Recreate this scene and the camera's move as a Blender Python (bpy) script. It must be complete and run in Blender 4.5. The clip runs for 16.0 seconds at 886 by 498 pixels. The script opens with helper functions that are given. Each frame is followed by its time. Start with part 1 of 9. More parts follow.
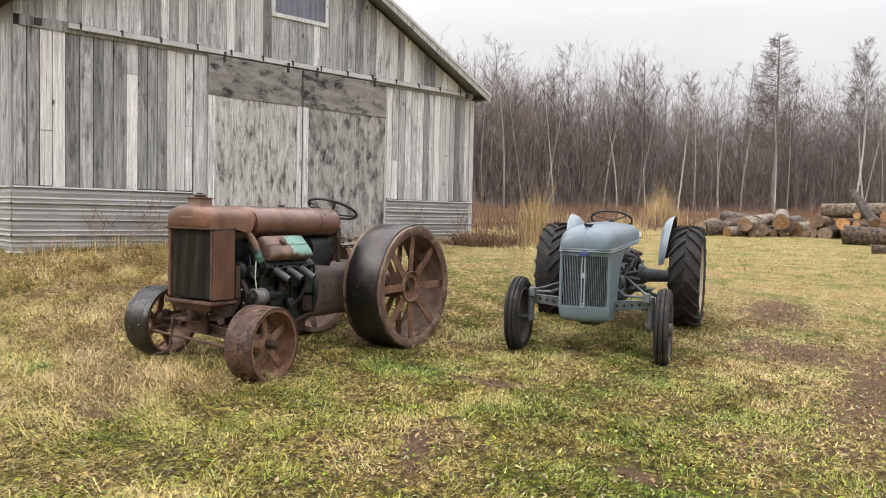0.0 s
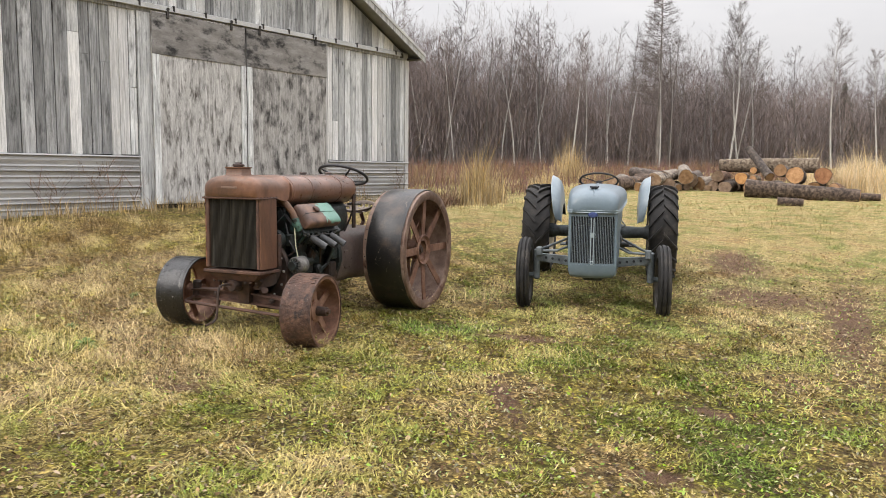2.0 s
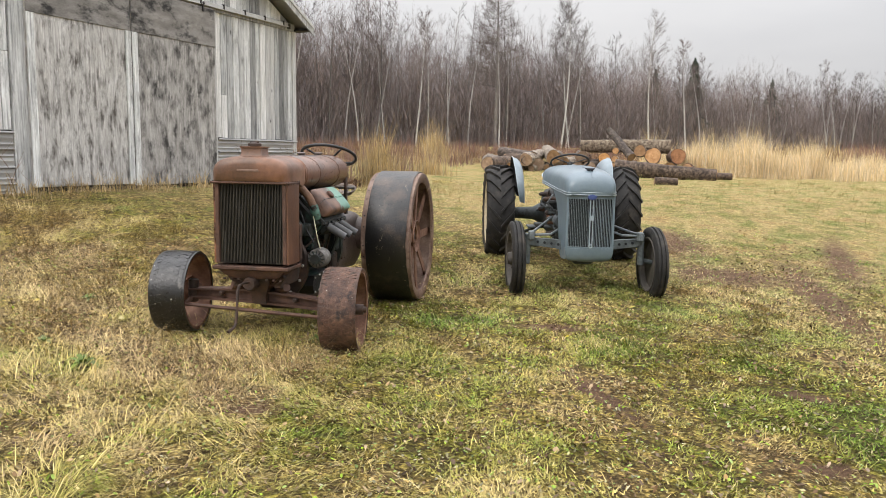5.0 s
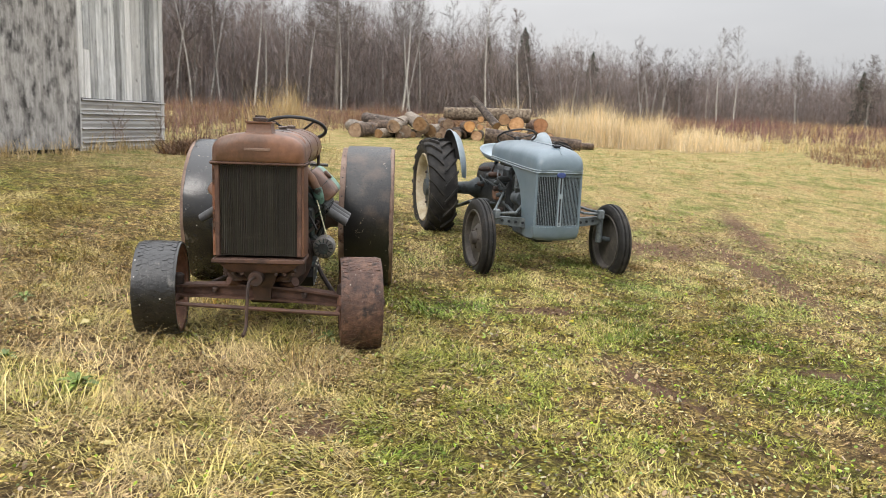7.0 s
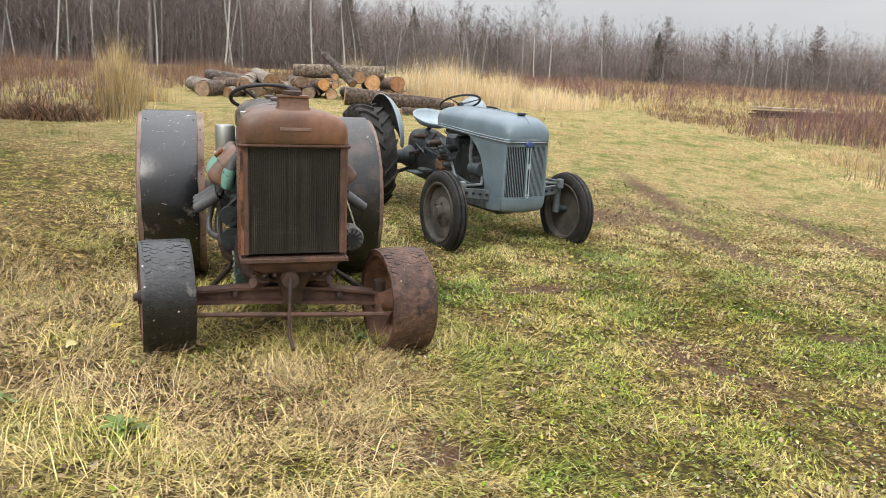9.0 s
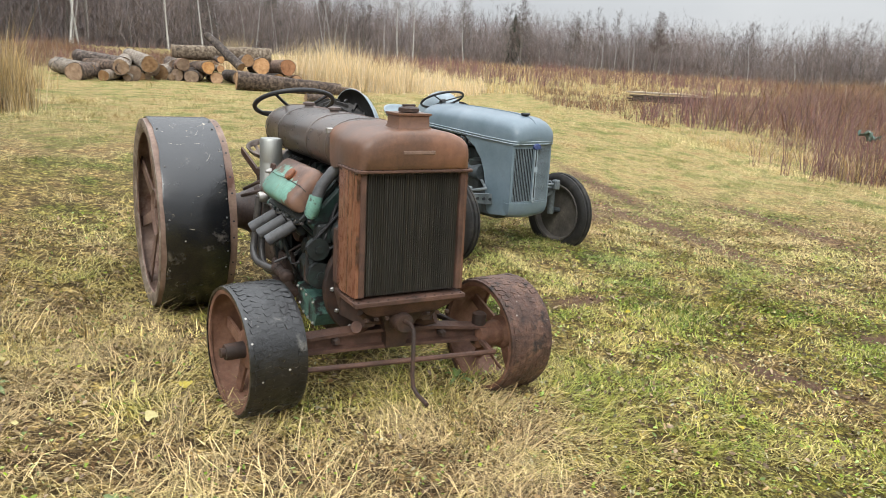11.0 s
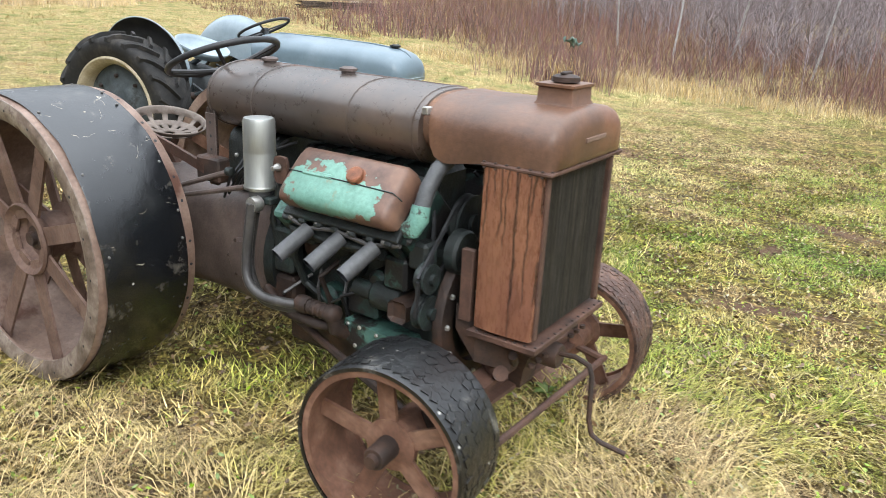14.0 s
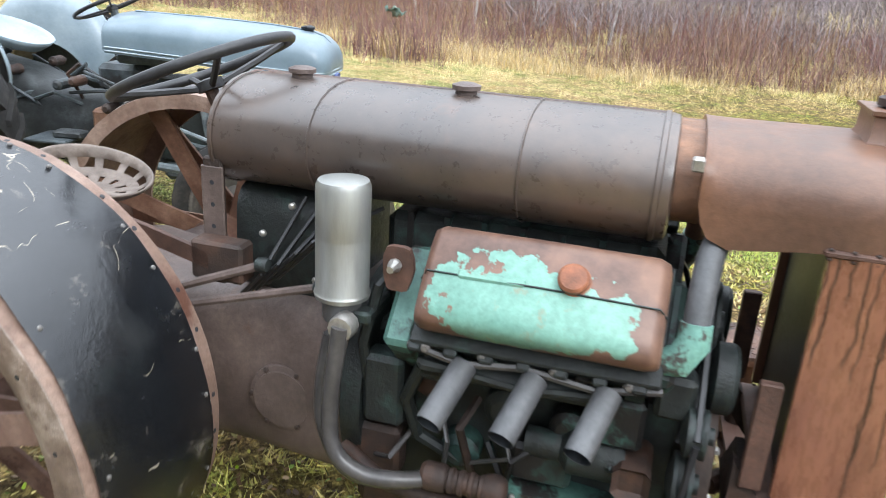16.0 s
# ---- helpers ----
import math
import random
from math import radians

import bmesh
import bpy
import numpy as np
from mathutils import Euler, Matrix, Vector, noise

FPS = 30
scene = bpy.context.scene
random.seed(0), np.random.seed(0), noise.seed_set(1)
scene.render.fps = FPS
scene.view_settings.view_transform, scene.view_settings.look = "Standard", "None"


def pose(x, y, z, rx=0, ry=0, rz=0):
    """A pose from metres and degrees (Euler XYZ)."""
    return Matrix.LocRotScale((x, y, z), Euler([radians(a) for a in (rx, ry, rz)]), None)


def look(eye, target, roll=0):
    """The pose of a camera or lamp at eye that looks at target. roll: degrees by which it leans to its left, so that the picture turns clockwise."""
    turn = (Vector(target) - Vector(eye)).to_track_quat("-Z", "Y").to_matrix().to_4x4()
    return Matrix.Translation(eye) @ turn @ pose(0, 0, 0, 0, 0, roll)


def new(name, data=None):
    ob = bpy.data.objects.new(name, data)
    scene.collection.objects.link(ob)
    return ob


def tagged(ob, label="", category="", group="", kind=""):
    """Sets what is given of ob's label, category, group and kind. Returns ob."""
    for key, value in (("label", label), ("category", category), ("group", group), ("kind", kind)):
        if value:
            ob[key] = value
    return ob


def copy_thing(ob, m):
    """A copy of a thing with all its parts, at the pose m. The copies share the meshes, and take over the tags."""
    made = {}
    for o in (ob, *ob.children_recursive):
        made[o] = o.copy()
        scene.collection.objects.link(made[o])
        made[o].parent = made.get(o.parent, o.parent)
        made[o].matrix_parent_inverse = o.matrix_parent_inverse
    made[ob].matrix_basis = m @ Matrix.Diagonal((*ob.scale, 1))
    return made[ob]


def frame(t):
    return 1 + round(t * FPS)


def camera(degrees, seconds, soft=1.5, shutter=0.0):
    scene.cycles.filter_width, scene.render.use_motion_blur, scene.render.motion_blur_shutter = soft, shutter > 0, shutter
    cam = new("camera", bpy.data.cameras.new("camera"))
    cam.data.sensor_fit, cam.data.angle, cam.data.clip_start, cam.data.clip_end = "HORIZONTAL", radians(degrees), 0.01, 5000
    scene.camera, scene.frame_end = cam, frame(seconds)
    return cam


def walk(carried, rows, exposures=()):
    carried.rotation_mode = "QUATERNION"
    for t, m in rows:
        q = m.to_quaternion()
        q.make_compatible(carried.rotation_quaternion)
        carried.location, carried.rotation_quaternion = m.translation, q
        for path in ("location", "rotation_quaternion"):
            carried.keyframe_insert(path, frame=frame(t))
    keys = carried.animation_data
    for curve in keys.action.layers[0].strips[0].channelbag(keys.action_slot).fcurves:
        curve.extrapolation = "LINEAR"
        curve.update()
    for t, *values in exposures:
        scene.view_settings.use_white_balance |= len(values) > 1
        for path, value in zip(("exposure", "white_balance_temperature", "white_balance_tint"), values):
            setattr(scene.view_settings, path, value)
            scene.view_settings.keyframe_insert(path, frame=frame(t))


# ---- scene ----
cam = camera(60.2, 16.0, 0.85, 0.35)
PATH = [
    (0, (0.035, 0.054, 1.496), (-0.01, 2.051, 1.403), 1.3),
    (0.5, (-0.224, -0.036, 1.495), (-0.197, 1.96, 1.37), 0.9),
    (1, (-0.52, -0.033, 1.537), (-0.417, 1.959, 1.388), 1.0),
    (1.5, (-0.843, -0.069, 1.529), (-0.668, 1.915, 1.353), 0.7),
    (2, (-1.217, -0.134, 1.56), (-0.954, 1.838, 1.358), 0.6),
    (2.5, (-1.547, -0.095, 1.552), (-1.218, 1.867, 1.351), 0.2),
    (3, (-1.825, -0.036, 1.572), (-1.417, 1.911, 1.36), 0.3),
    (3.5, (-2.132, 0.045, 1.563), (-1.646, 1.973, 1.347), 0.3),
    (4, (-2.351, 0.239, 1.554), (-1.788, 2.144, 1.326), 0.3),
    (6.5, (-3.34, 1.435, 1.602), (-2.347, 3.145, 1.301), 2.0),
    (7, (-3.655, 1.657, 1.626), (-2.542, 3.284, 1.293), 2.1),
    (7.5, (-3.848, 1.93, 1.628), (-2.618, 3.463, 1.256), 2.1),
    (8, (-3.982, 2.265, 1.66), (-2.675, 3.726, 1.264), 2.4),
    (9, (-4.36, 2.869, 1.673), (-2.9, 4.168, 1.246), 2.4),
    (11.5, (-4.893, 4.499, 1.782), (-3.159, 5.378, 1.313), 3.1),
    (12, (-4.999, 4.859, 1.775), (-3.196, 5.577, 1.29), 3.3),
    (12.5, (-4.998, 5.221, 1.772), (-3.136, 5.731, 1.251), 3.3),
    (13, (-4.829, 5.574, 1.786), (-2.944, 5.962, 1.242), 2.3),
    (13.5, (-4.664, 5.918, 1.781), (-2.766, 6.132, 1.191), 3.3),
    (14, (-4.477, 6.227, 1.844), (-2.587, 6.324, 1.196), 2.9),
    (14.5, (-4.179, 6.512, 1.817), (-2.282, 6.539, 1.185), 3.2),
    (15, (-3.925, 6.774, 1.772), (-2.032, 6.679, 1.134), 4.3),
    (15.5, (-3.659, 7.096, 1.791), (-1.795, 6.773, 1.143), 4.6),
    (16, (-3.28, 7.256, 1.795), (-1.466, 6.78, 1.099), 3.5),
]
walk(cam, [(t, look(eye, target, roll)) for t, eye, target, roll in PATH],
     [(0, 0.22, 6600, 13), (6.5, 0.22, 6550, 11), (9, 0.24, 6450, 10), (12, 0.3, 6250, 8), (13.5, 0.42, 6100, 8), (14.5, 0.68, 5820, 7), (15.2, 0.8, 5500, 7), (16, 0.84, 5880, 8)])

# ---- light: overcast sky ----
world = bpy.data.worlds.new("overcast")
scene.world = world
world.use_nodes = True
wn = world.node_tree
wn.nodes.clear()


def nd(tree, kind, ins=None, operation="", blend_type="", data_type=""):
    n = tree.nodes.new(kind)
    if data_type:
        n.data_type = data_type
    if blend_type:
        n.blend_type = blend_type
    if operation:
        n.operation = operation
    for k, v in (ins or {}).items():
        if isinstance(v, bpy.types.NodeSocket):
            tree.links.new(v, n.inputs[k])
        else:
            n.inputs[k].default_value = v
    return n


def ramp(tree, fac, stops):
    r = nd(tree, "ShaderNodeValToRGB", {0: fac})
    e = r.color_ramp.elements
    while len(e) < len(stops):
        e.new(0.5)
    for el, (p, c) in zip(e, stops):
        el.position = p
        el.color = (*c, 1) if not isinstance(c, (int, float)) else (c, c, c, 1)
    return r.outputs[0]


def mixc(tree, fac, a, b, blend="MIX"):
    m = nd(tree, "ShaderNodeMix", {0: fac, 6: a, 7: b}, data_type="RGBA", blend_type=blend)
    return m.outputs[2]


SUN_EL, SUN_AZ = radians(38), radians(250)
sky = nd(wn, "ShaderNodeTexSky")
sky.sky_type, sky.sun_disc, sky.sun_elevation, sky.sun_rotation = "NISHITA", False, SUN_EL, SUN_AZ
sky.air_density, sky.dust_density = 1.5, 6.0
wco = nd(wn, "ShaderNodeTexCoord")
wmap = nd(wn, "ShaderNodeMapping", {0: wco.outputs["Generated"], 3: (1.0, 1.0, 3.5)})
cloud = nd(wn, "ShaderNodeTexNoise", {"Vector": wmap.outputs[0], "Scale": 1.6, "Detail": 5.0, "Roughness": 0.55})
cover = ramp(wn, cloud.outputs["Fac"], [(0.3, (7.3, 7.45, 7.7)), (0.55, (8.3, 8.4, 8.6)), (0.75, (9.3, 9.35, 9.4))])
# an overcast sky is about three times as bright overhead as at the horizon
wsep = nd(wn, "ShaderNodeSeparateXYZ", {0: wco.outputs["Generated"]})
rise = nd(wn, "ShaderNodeMath", {0: nd(wn, "ShaderNodeMath", {0: wsep.outputs[2], 1: 0.0}, operation="MAXIMUM").outputs[0], 1: 1.7}, operation="POWER").outputs[0]
lift = nd(wn, "ShaderNodeMapRange", {0: rise, 1: 0.0, 2: 1.0, 3: 0.65, 4: 4.35}).outputs[0]
cover = nd(wn, "ShaderNodeVectorMath", {0: cover, 3: lift}, operation="SCALE").outputs[0]
skycol = mixc(wn, 0.93, sky.outputs[0], cover)
bg = nd(wn, "ShaderNodeBackground", {"Color": skycol, "Strength": 0.1})
nd(wn, "ShaderNodeOutputWorld", {0: bg.outputs[0]})

sun = new("sun", bpy.data.lights.new("sun", "SUN"))
sun.data.energy, sun.data.angle, sun.data.color = 1.1, radians(25), (1.0, 0.96, 0.9)
sun.matrix_world = look((0, 0, 30), (0 - 30 * math.sin(SUN_AZ) / math.tan(SUN_EL), -30 * math.cos(SUN_AZ) / math.tan(SUN_EL), 0))


# ---- mesh helpers ----
class G:
    """Collects vertices and faces of one mesh."""

    def __init__(self):
        self.v, self.f = [], []

    def add(self, verts, faces, m=None):
        o = len(self.v)
        self.v += [tuple(m @ Vector(p)) for p in verts] if m else [tuple(p) for p in verts]
        self.f += [tuple(i + o for i in f) for f in faces]
        return self

    def box(self, x0, x1, y0, y1, z0, z1, b=0.0, m=None):
        if b <= 0:
            vs = [(x, y, z) for x in (x0, x1) for y in (y0, y1) for z in (z0, z1)]
            fs = [(0, 1, 3, 2), (4, 6, 7, 5), (0, 4, 5, 1), (2, 3, 7, 6), (0, 2, 6, 4), (1, 5, 7, 3)]
            return self.add(vs, fs, m)
        c, h = ((x0 + x1) / 2, (y0 + y1) / 2, (z0 + z1) / 2), ((x1 - x0) / 2, (y1 - y0) / 2, (z1 - z0) / 2)
        vs, ix = [], {}
        for sx in (-1, 1):
            for sy in (-1, 1):
                for sz in (-1, 1):
                    s = (sx, sy, sz)
                    for a in range(3):
                        ix[s, a] = len(vs)
                        vs.append([c[k] + s[k] * (h[k] if k == a else h[k] - b) for k in range(3)])
        fs = []
        for a in range(3):
            p, q = (a + 1) % 3, (a + 2) % 3
            for sa in (-1, 1):
                loop = []
                for sp, sq in ((-1, -1), (1, -1), (1, 1), (-1, 1)):
                    s = [0, 0, 0]
                    s[a], s[p], s[q] = sa, sp, sq
                    loop.append(ix[tuple(s), a])
                fs.append(tuple(loop if sa > 0 else loop[::-1]))
            for sp in (-1, 1):
                for sq in (-1, 1):
                    s0, s1 = [0, 0, 0], [0, 0, 0]
                    s0[a], s0[p], s0[q] = -1, sp, sq
                    s1[a], s1[p], s1[q] = 1, sp, sq
                    loop = [ix[tuple(s0), p], ix[tuple(s1), p], ix[tuple(s1), q], ix[tuple(s0), q]]
                    fs.append(tuple(loop if sp * sq > 0 else loop[::-1]))
        for sx in (-1, 1):
            for sy in (-1, 1):
                for sz in (-1, 1):
                    loop = [ix[(sx, sy, sz), a] for a in range(3)]
                    fs.append(tuple(loop if sx * sy * sz > 0 else loop[::-1]))
        return self.add(vs, fs, m)

    def loft(self, loops, closed=True, caps=True, m=None):
        n = len(loops[0])
        vs = [p for lp in loops for p in lp]
        fs = []
        for i in range(len(loops) - 1):
            for j in range(n if closed else n - 1):
                k = (j + 1) % n
                fs.append((i * n + j, i * n + k, (i + 1) * n + k, (i + 1) * n + j))
        if caps:
            fs.append(tuple(range(n))[::-1])
            fs.append(tuple((len(loops) - 1) * n + j for j in range(n)))
        return self.add(vs, fs, m)

    def tube(self, pts, r, n=8, caps=True, m=None):
        pts = [Vector(p) for p in pts]
        rs = r if isinstance(r, (list, tuple)) else [r] * len(pts)
        loops, side = [], None
        for i, p in enumerate(pts):
            d = (pts[min(i + 1, len(pts) - 1)] - pts[max(i - 1, 0)]).normalized()
            if side is None:
                side = d.orthogonal().normalized()
            side = (side - d * side.dot(d)).normalized()
            up = d.cross(side)
            loops.append([p + (side * math.cos(2 * math.pi * j / n) + up * math.sin(2 * math.pi * j / n)) * rs[i] for j in range(n)])
        return self.loft(loops, True, caps, m)

    def lathe(self, prof, n=32, axis="x", closed=False, m=None, wob=0.0):
        """prof: (radius, height) pairs turned about the axis."""
        loops = []
        for r, h in prof:
            lp = []
            for j in range(n):
                a = 2 * math.pi * j / n
                rr = r * (1 + wob * math.sin(5 * a + 1.3) + wob * 0.6 * math.sin(9 * a))
                c, s = rr * math.cos(a), rr * math.sin(a)
                lp.append({"x": (h, c, s), "y": (s, h, c), "z": (c, s, h)}[axis])
            loops.append(lp)
        if closed:
            loops.append(loops[0])
        return self.loft(loops, True, not closed, m)

    def ring(self, c, r, tr, n=32, k=8, m=None):
        loops = []
        for i in range(n + 1):
            a = 2 * math.pi * i / n
            loops.append([(c[0] + (r + tr * math.cos(b)) * math.cos(a), c[1] + (r + tr * math.cos(b)) * math.sin(a), c[2] + tr * math.sin(b))
                          for b in [2 * math.pi * j / k for j in range(k)]])
        return self.loft(loops, True, False, m)

    def made(self, name, mat, parent=None, label="", sharp=35, loc=(0, 0, 0), flip=False):
        me = bpy.data.meshes.new(name)
        me.from_pydata(self.v, [], self.f)
        if sharp:
            bm = bmesh.new()
            bm.from_mesh(me)
            bmesh.ops.recalc_face_normals(bm, faces=bm.faces)
            bm.to_mesh(me)
            bm.free()
            me.polygons.foreach_set("use_smooth", [True] * len(me.polygons))
            me.set_sharp_from_angle(angle=radians(sharp))
        me.materials.append(mat)
        ob = new(name, me)
        ob.location = loc
        if parent:
            ob.parent = parent
        if label:
            tagged(ob, label)
        return ob


def raw_mesh(name, verts, faces_flat, per, mat):
    """A big mesh from numpy arrays; all faces have per corners."""
    me = bpy.data.meshes.new(name)
    nf = len(faces_flat) // per
    me.vertices.add(len(verts))
    me.vertices.foreach_set("co", np.asarray(verts, np.float32).ravel())
    me.loops.add(len(faces_flat))
    me.loops.foreach_set("vertex_index", np.asarray(faces_flat, np.int32))
    me.polygons.add(nf)
    me.polygons.foreach_set("loop_start", np.arange(0, nf * per, per, dtype=np.int32))
    me.update(calc_edges=True)
    me.materials.append(mat)
    return new(name, me)


def empty(name, m, label, category, group="", kind=""):
    ob = new(name)
    ob.matrix_world = m
    return tagged(ob, label, category, group, kind)


# ---- materials ----
def surf(name, stops, scale=6.0, detail=6.0, rough=(0.6, 0.85), metal=0.0, bump=0.15, bscale=60.0, stretch=(1, 1, 1), rnd=0.0, island=0.0,
         fine=0.25, spec=0.4, dist=0.0, stain=None, grain=0.0, knots=False, scratch=None, specks=None):
    """A worn surface: a coarse colour field, fine grain over it, relief from the grain. stain: (colour, scale, threshold, stretch)."""
    mt = bpy.data.materials.new(name)
    mt.use_nodes = True
    t = mt.node_tree
    bs = t.nodes["Principled BSDF"]
    co = nd(t, "ShaderNodeTexCoord").outputs["Object"]
    oi = nd(t, "ShaderNodeObjectInfo").outputs["Random"]
    geo = nd(t, "ShaderNodeNewGeometry").outputs["Random Per Island"]
    who = geo if island else oi
    off = nd(t, "ShaderNodeVectorMath", {0: (37.0, 51.0, 29.0), 3: who}, operation="SCALE").outputs[0]
    if rnd or island:
        co = nd(t, "ShaderNodeVectorMath", {0: co, 1: off}, operation="ADD").outputs[0]
    mp = nd(t, "ShaderNodeMapping", {0: co, 3: stretch}).outputs[0]
    n1 = nd(t, "ShaderNodeTexNoise", {"Vector": mp, "Scale": scale, "Detail": detail, "Roughness": 0.62, "Distortion": dist}).outputs["Fac"]
    n2 = nd(t, "ShaderNodeTexNoise", {"Vector": mp, "Scale": bscale, "Detail": 5.0, "Roughness": 0.7}).outputs["Fac"]
    c = ramp(t, n1, stops)
    g = ramp(t, n2, [(0.25, (1 - fine,) * 3), (0.75, (1 + fine,) * 3)])
    c = mixc(t, 1.0, c, g, "MULTIPLY")
    if grain:
        mg = nd(t, "ShaderNodeMapping", {0: co, 3: (1, 1, 0.025)}).outputs[0]
        ng = nd(t, "ShaderNodeTexNoise", {"Vector": mg, "Scale": 55.0, "Detail": 4.0, "Roughness": 0.7, "Distortion": 0.4}).outputs["Fac"]
        c = mixc(t, 1.0, c, ramp(t, ng, [(0.34, (1 - grain,) * 3), (0.48, (1.0,) * 3), (0.7, (1 + grain * 0.5,) * 3)]), "MULTIPLY")
    if knots:
        mk = nd(t, "ShaderNodeMapping", {0: co, 3: (1, 1, 0.55)}).outputs[0]
        vk = nd(t, "ShaderNodeTexVoronoi", {"Vector": mk, "Scale": 3.4}).outputs["Distance"]
        c = mixc(t, ramp(t, vk, [(0.045, 0.85), (0.1, 0.0)]), c, (0.045, 0.04, 0.037, 1))
    if stain:
        sc, ss, st, sst, sw = (*stain, 0.09)[:5]
        mp2 = nd(t, "ShaderNodeMapping", {0: co, 3: sst}).outputs[0]
        n3 = nd(t, "ShaderNodeTexNoise", {"Vector": mp2, "Scale": ss, "Detail": 8.0, "Roughness": 0.68}).outputs["Fac"]
        c = mixc(t, ramp(t, n3, [(st, 0.0), (st + sw, 1.0)]), c, (*sc, 1))
    if scratch:
        sc, ss, sw = scratch
        n4 = nd(t, "ShaderNodeTexNoise", {"Vector": co, "Scale": ss, "Detail": 2.0, "Roughness": 0.5, "Distortion": 0.8}).outputs["Fac"]
        n5 = nd(t, "ShaderNodeTexNoise", {"Vector": co, "Scale": ss * 1.7, "Detail": 3.0}).outputs["Fac"]
        dl = nd(t, "ShaderNodeMath", {0: nd(t, "ShaderNodeMath", {0: n4, 1: 0.5}, operation="SUBTRACT").outputs[0]}, operation="ABSOLUTE").outputs[0]
        ln = nd(t, "ShaderNodeMapRange", {0: dl, 1: sw * 0.4, 2: sw, 3: 1.0, 4: 0.0}).outputs[0]
        ln = nd(t, "ShaderNodeMath", {0: ln, 1: ramp(t, n5, [(0.59, 0.0), (0.64, 0.9)])}, operation="MULTIPLY").outputs[0]
        c = mixc(t, ln, c, (*sc, 1))
    if specks:
        sc, ss, sw = specks
        vs = nd(t, "ShaderNodeTexVoronoi", {"Vector": co, "Scale": ss})
        pick = nd(t, "ShaderNodeSeparateXYZ", {0: vs.outputs["Color"]}).outputs[0]
        near = nd(t, "ShaderNodeMapRange", {0: vs.outputs["Distance"], 1: sw * 0.6, 2: sw, 3: 1.0, 4: 0.0}).outputs[0]
        near = nd(t, "ShaderNodeMath", {0: near, 1: ramp(t, pick, [(0.76, 0.0), (0.8, 0.85)])}, operation="MULTIPLY").outputs[0]
        c = mixc(t, near, c, (*sc, 1))
    if rnd or island:
        k = rnd or island
        v = nd(t, "ShaderNodeMapRange", {0: who, 3: 1 - k, 4: 1 + k}).outputs[0]
        w = nd(t, "ShaderNodeMath", {0: who, 1: 7.31}, operation="MULTIPLY").outputs[0]
        w = nd(t, "ShaderNodeMath", {0: w}, operation="FRACT").outputs[0]
        sat = nd(t, "ShaderNodeMapRange", {0: w, 3: 0.75, 4: 1.2}).outputs[0]
        c = nd(t, "ShaderNodeHueSaturation", {"Saturation": sat, "Value": v, "Color": c}).outputs[0]
    t.links.new(c, bs.inputs["Base Color"])
    r = nd(t, "ShaderNodeMapRange", {0: n2, 3: rough[0], 4: rough[1]}).outputs[0]
    t.links.new(r, bs.inputs["Roughness"])
    bs.inputs["Metallic"].default_value = metal
    bs.inputs["Specular IOR Level"].default_value = spec
    if bump:
        hsum = nd(t, "ShaderNodeMath", {0: n1, 1: n2}, operation="ADD").outputs[0]
        bp = nd(t, "ShaderNodeBump", {"Strength": bump, "Distance": 0.02, "Height": hsum}).outputs[0]
        t.links.new(bp, bs.inputs["Normal"])
    return mt


M = {}
M["rust"] = surf("rust", [(0.25, (0.03, 0.017, 0.012)), (0.45, (0.065, 0.034, 0.024)), (0.6, (0.1, 0.052, 0.036)), (0.78, (0.155, 0.082, 0.055))], 7, rough=(0.5, 0.8), bump=0.25, bscale=90, stain=((0.03, 0.02, 0.016), 9, 0.58, (1, 1, 1), 0.15))
M["rust_tank"] = surf("rust_tank", [(0.25, (0.034, 0.028, 0.025)), (0.45, (0.057, 0.043, 0.036)), (0.6, (0.08, 0.056, 0.043)), (0.78, (0.125, 0.074, 0.047))], 2.6, rough=(0.18, 0.42), bump=0.03, bscale=30, spec=0.7, stain=((0.14, 0.07, 0.04), 4, 0.62, (1, 1, 1), 0.2))
M["rust_top"] = surf("rust_top", [(0.25, (0.055, 0.031, 0.022)), (0.45, (0.098, 0.052, 0.033)), (0.62, (0.145, 0.072, 0.042)), (0.8, (0.21, 0.1, 0.052))], 3, rough=(0.28, 0.5), bump=0.08, bscale=45, spec=0.45, stain=((0.045, 0.028, 0.022), 3.4, 0.57, (1.6, 1.6, 0.5), 0.12))
M["rust_rim"] = surf("rust_rim", [(0.25, (0.095, 0.057, 0.041)), (0.5, (0.185, 0.12, 0.09)), (0.75, (0.32, 0.235, 0.188))], 6, rough=(0.45, 0.75), bump=0.25, stain=((0.085, 0.036, 0.022), 5, 0.56, (1, 1, 1), 0.12))
M["rust_orange"] = surf("rust_orange", [(0.25, (0.075, 0.045, 0.033)), (0.48, (0.14, 0.075, 0.046)), (0.7, (0.22, 0.115, 0.066))], 14, rough=(0.5, 0.8), bump=0.25)
M["rust_streak"] = surf("rust_streak", [(0.25, (0.11, 0.046, 0.028)), (0.45, (0.185, 0.078, 0.046)), (0.6, (0.24, 0.108, 0.06)), (0.75, (0.33, 0.15, 0.068))], 6, stretch=(1.6, 1.6, 0.35), rough=(0.16, 0.4), bump=0.06, bscale=45, spec=0.6)


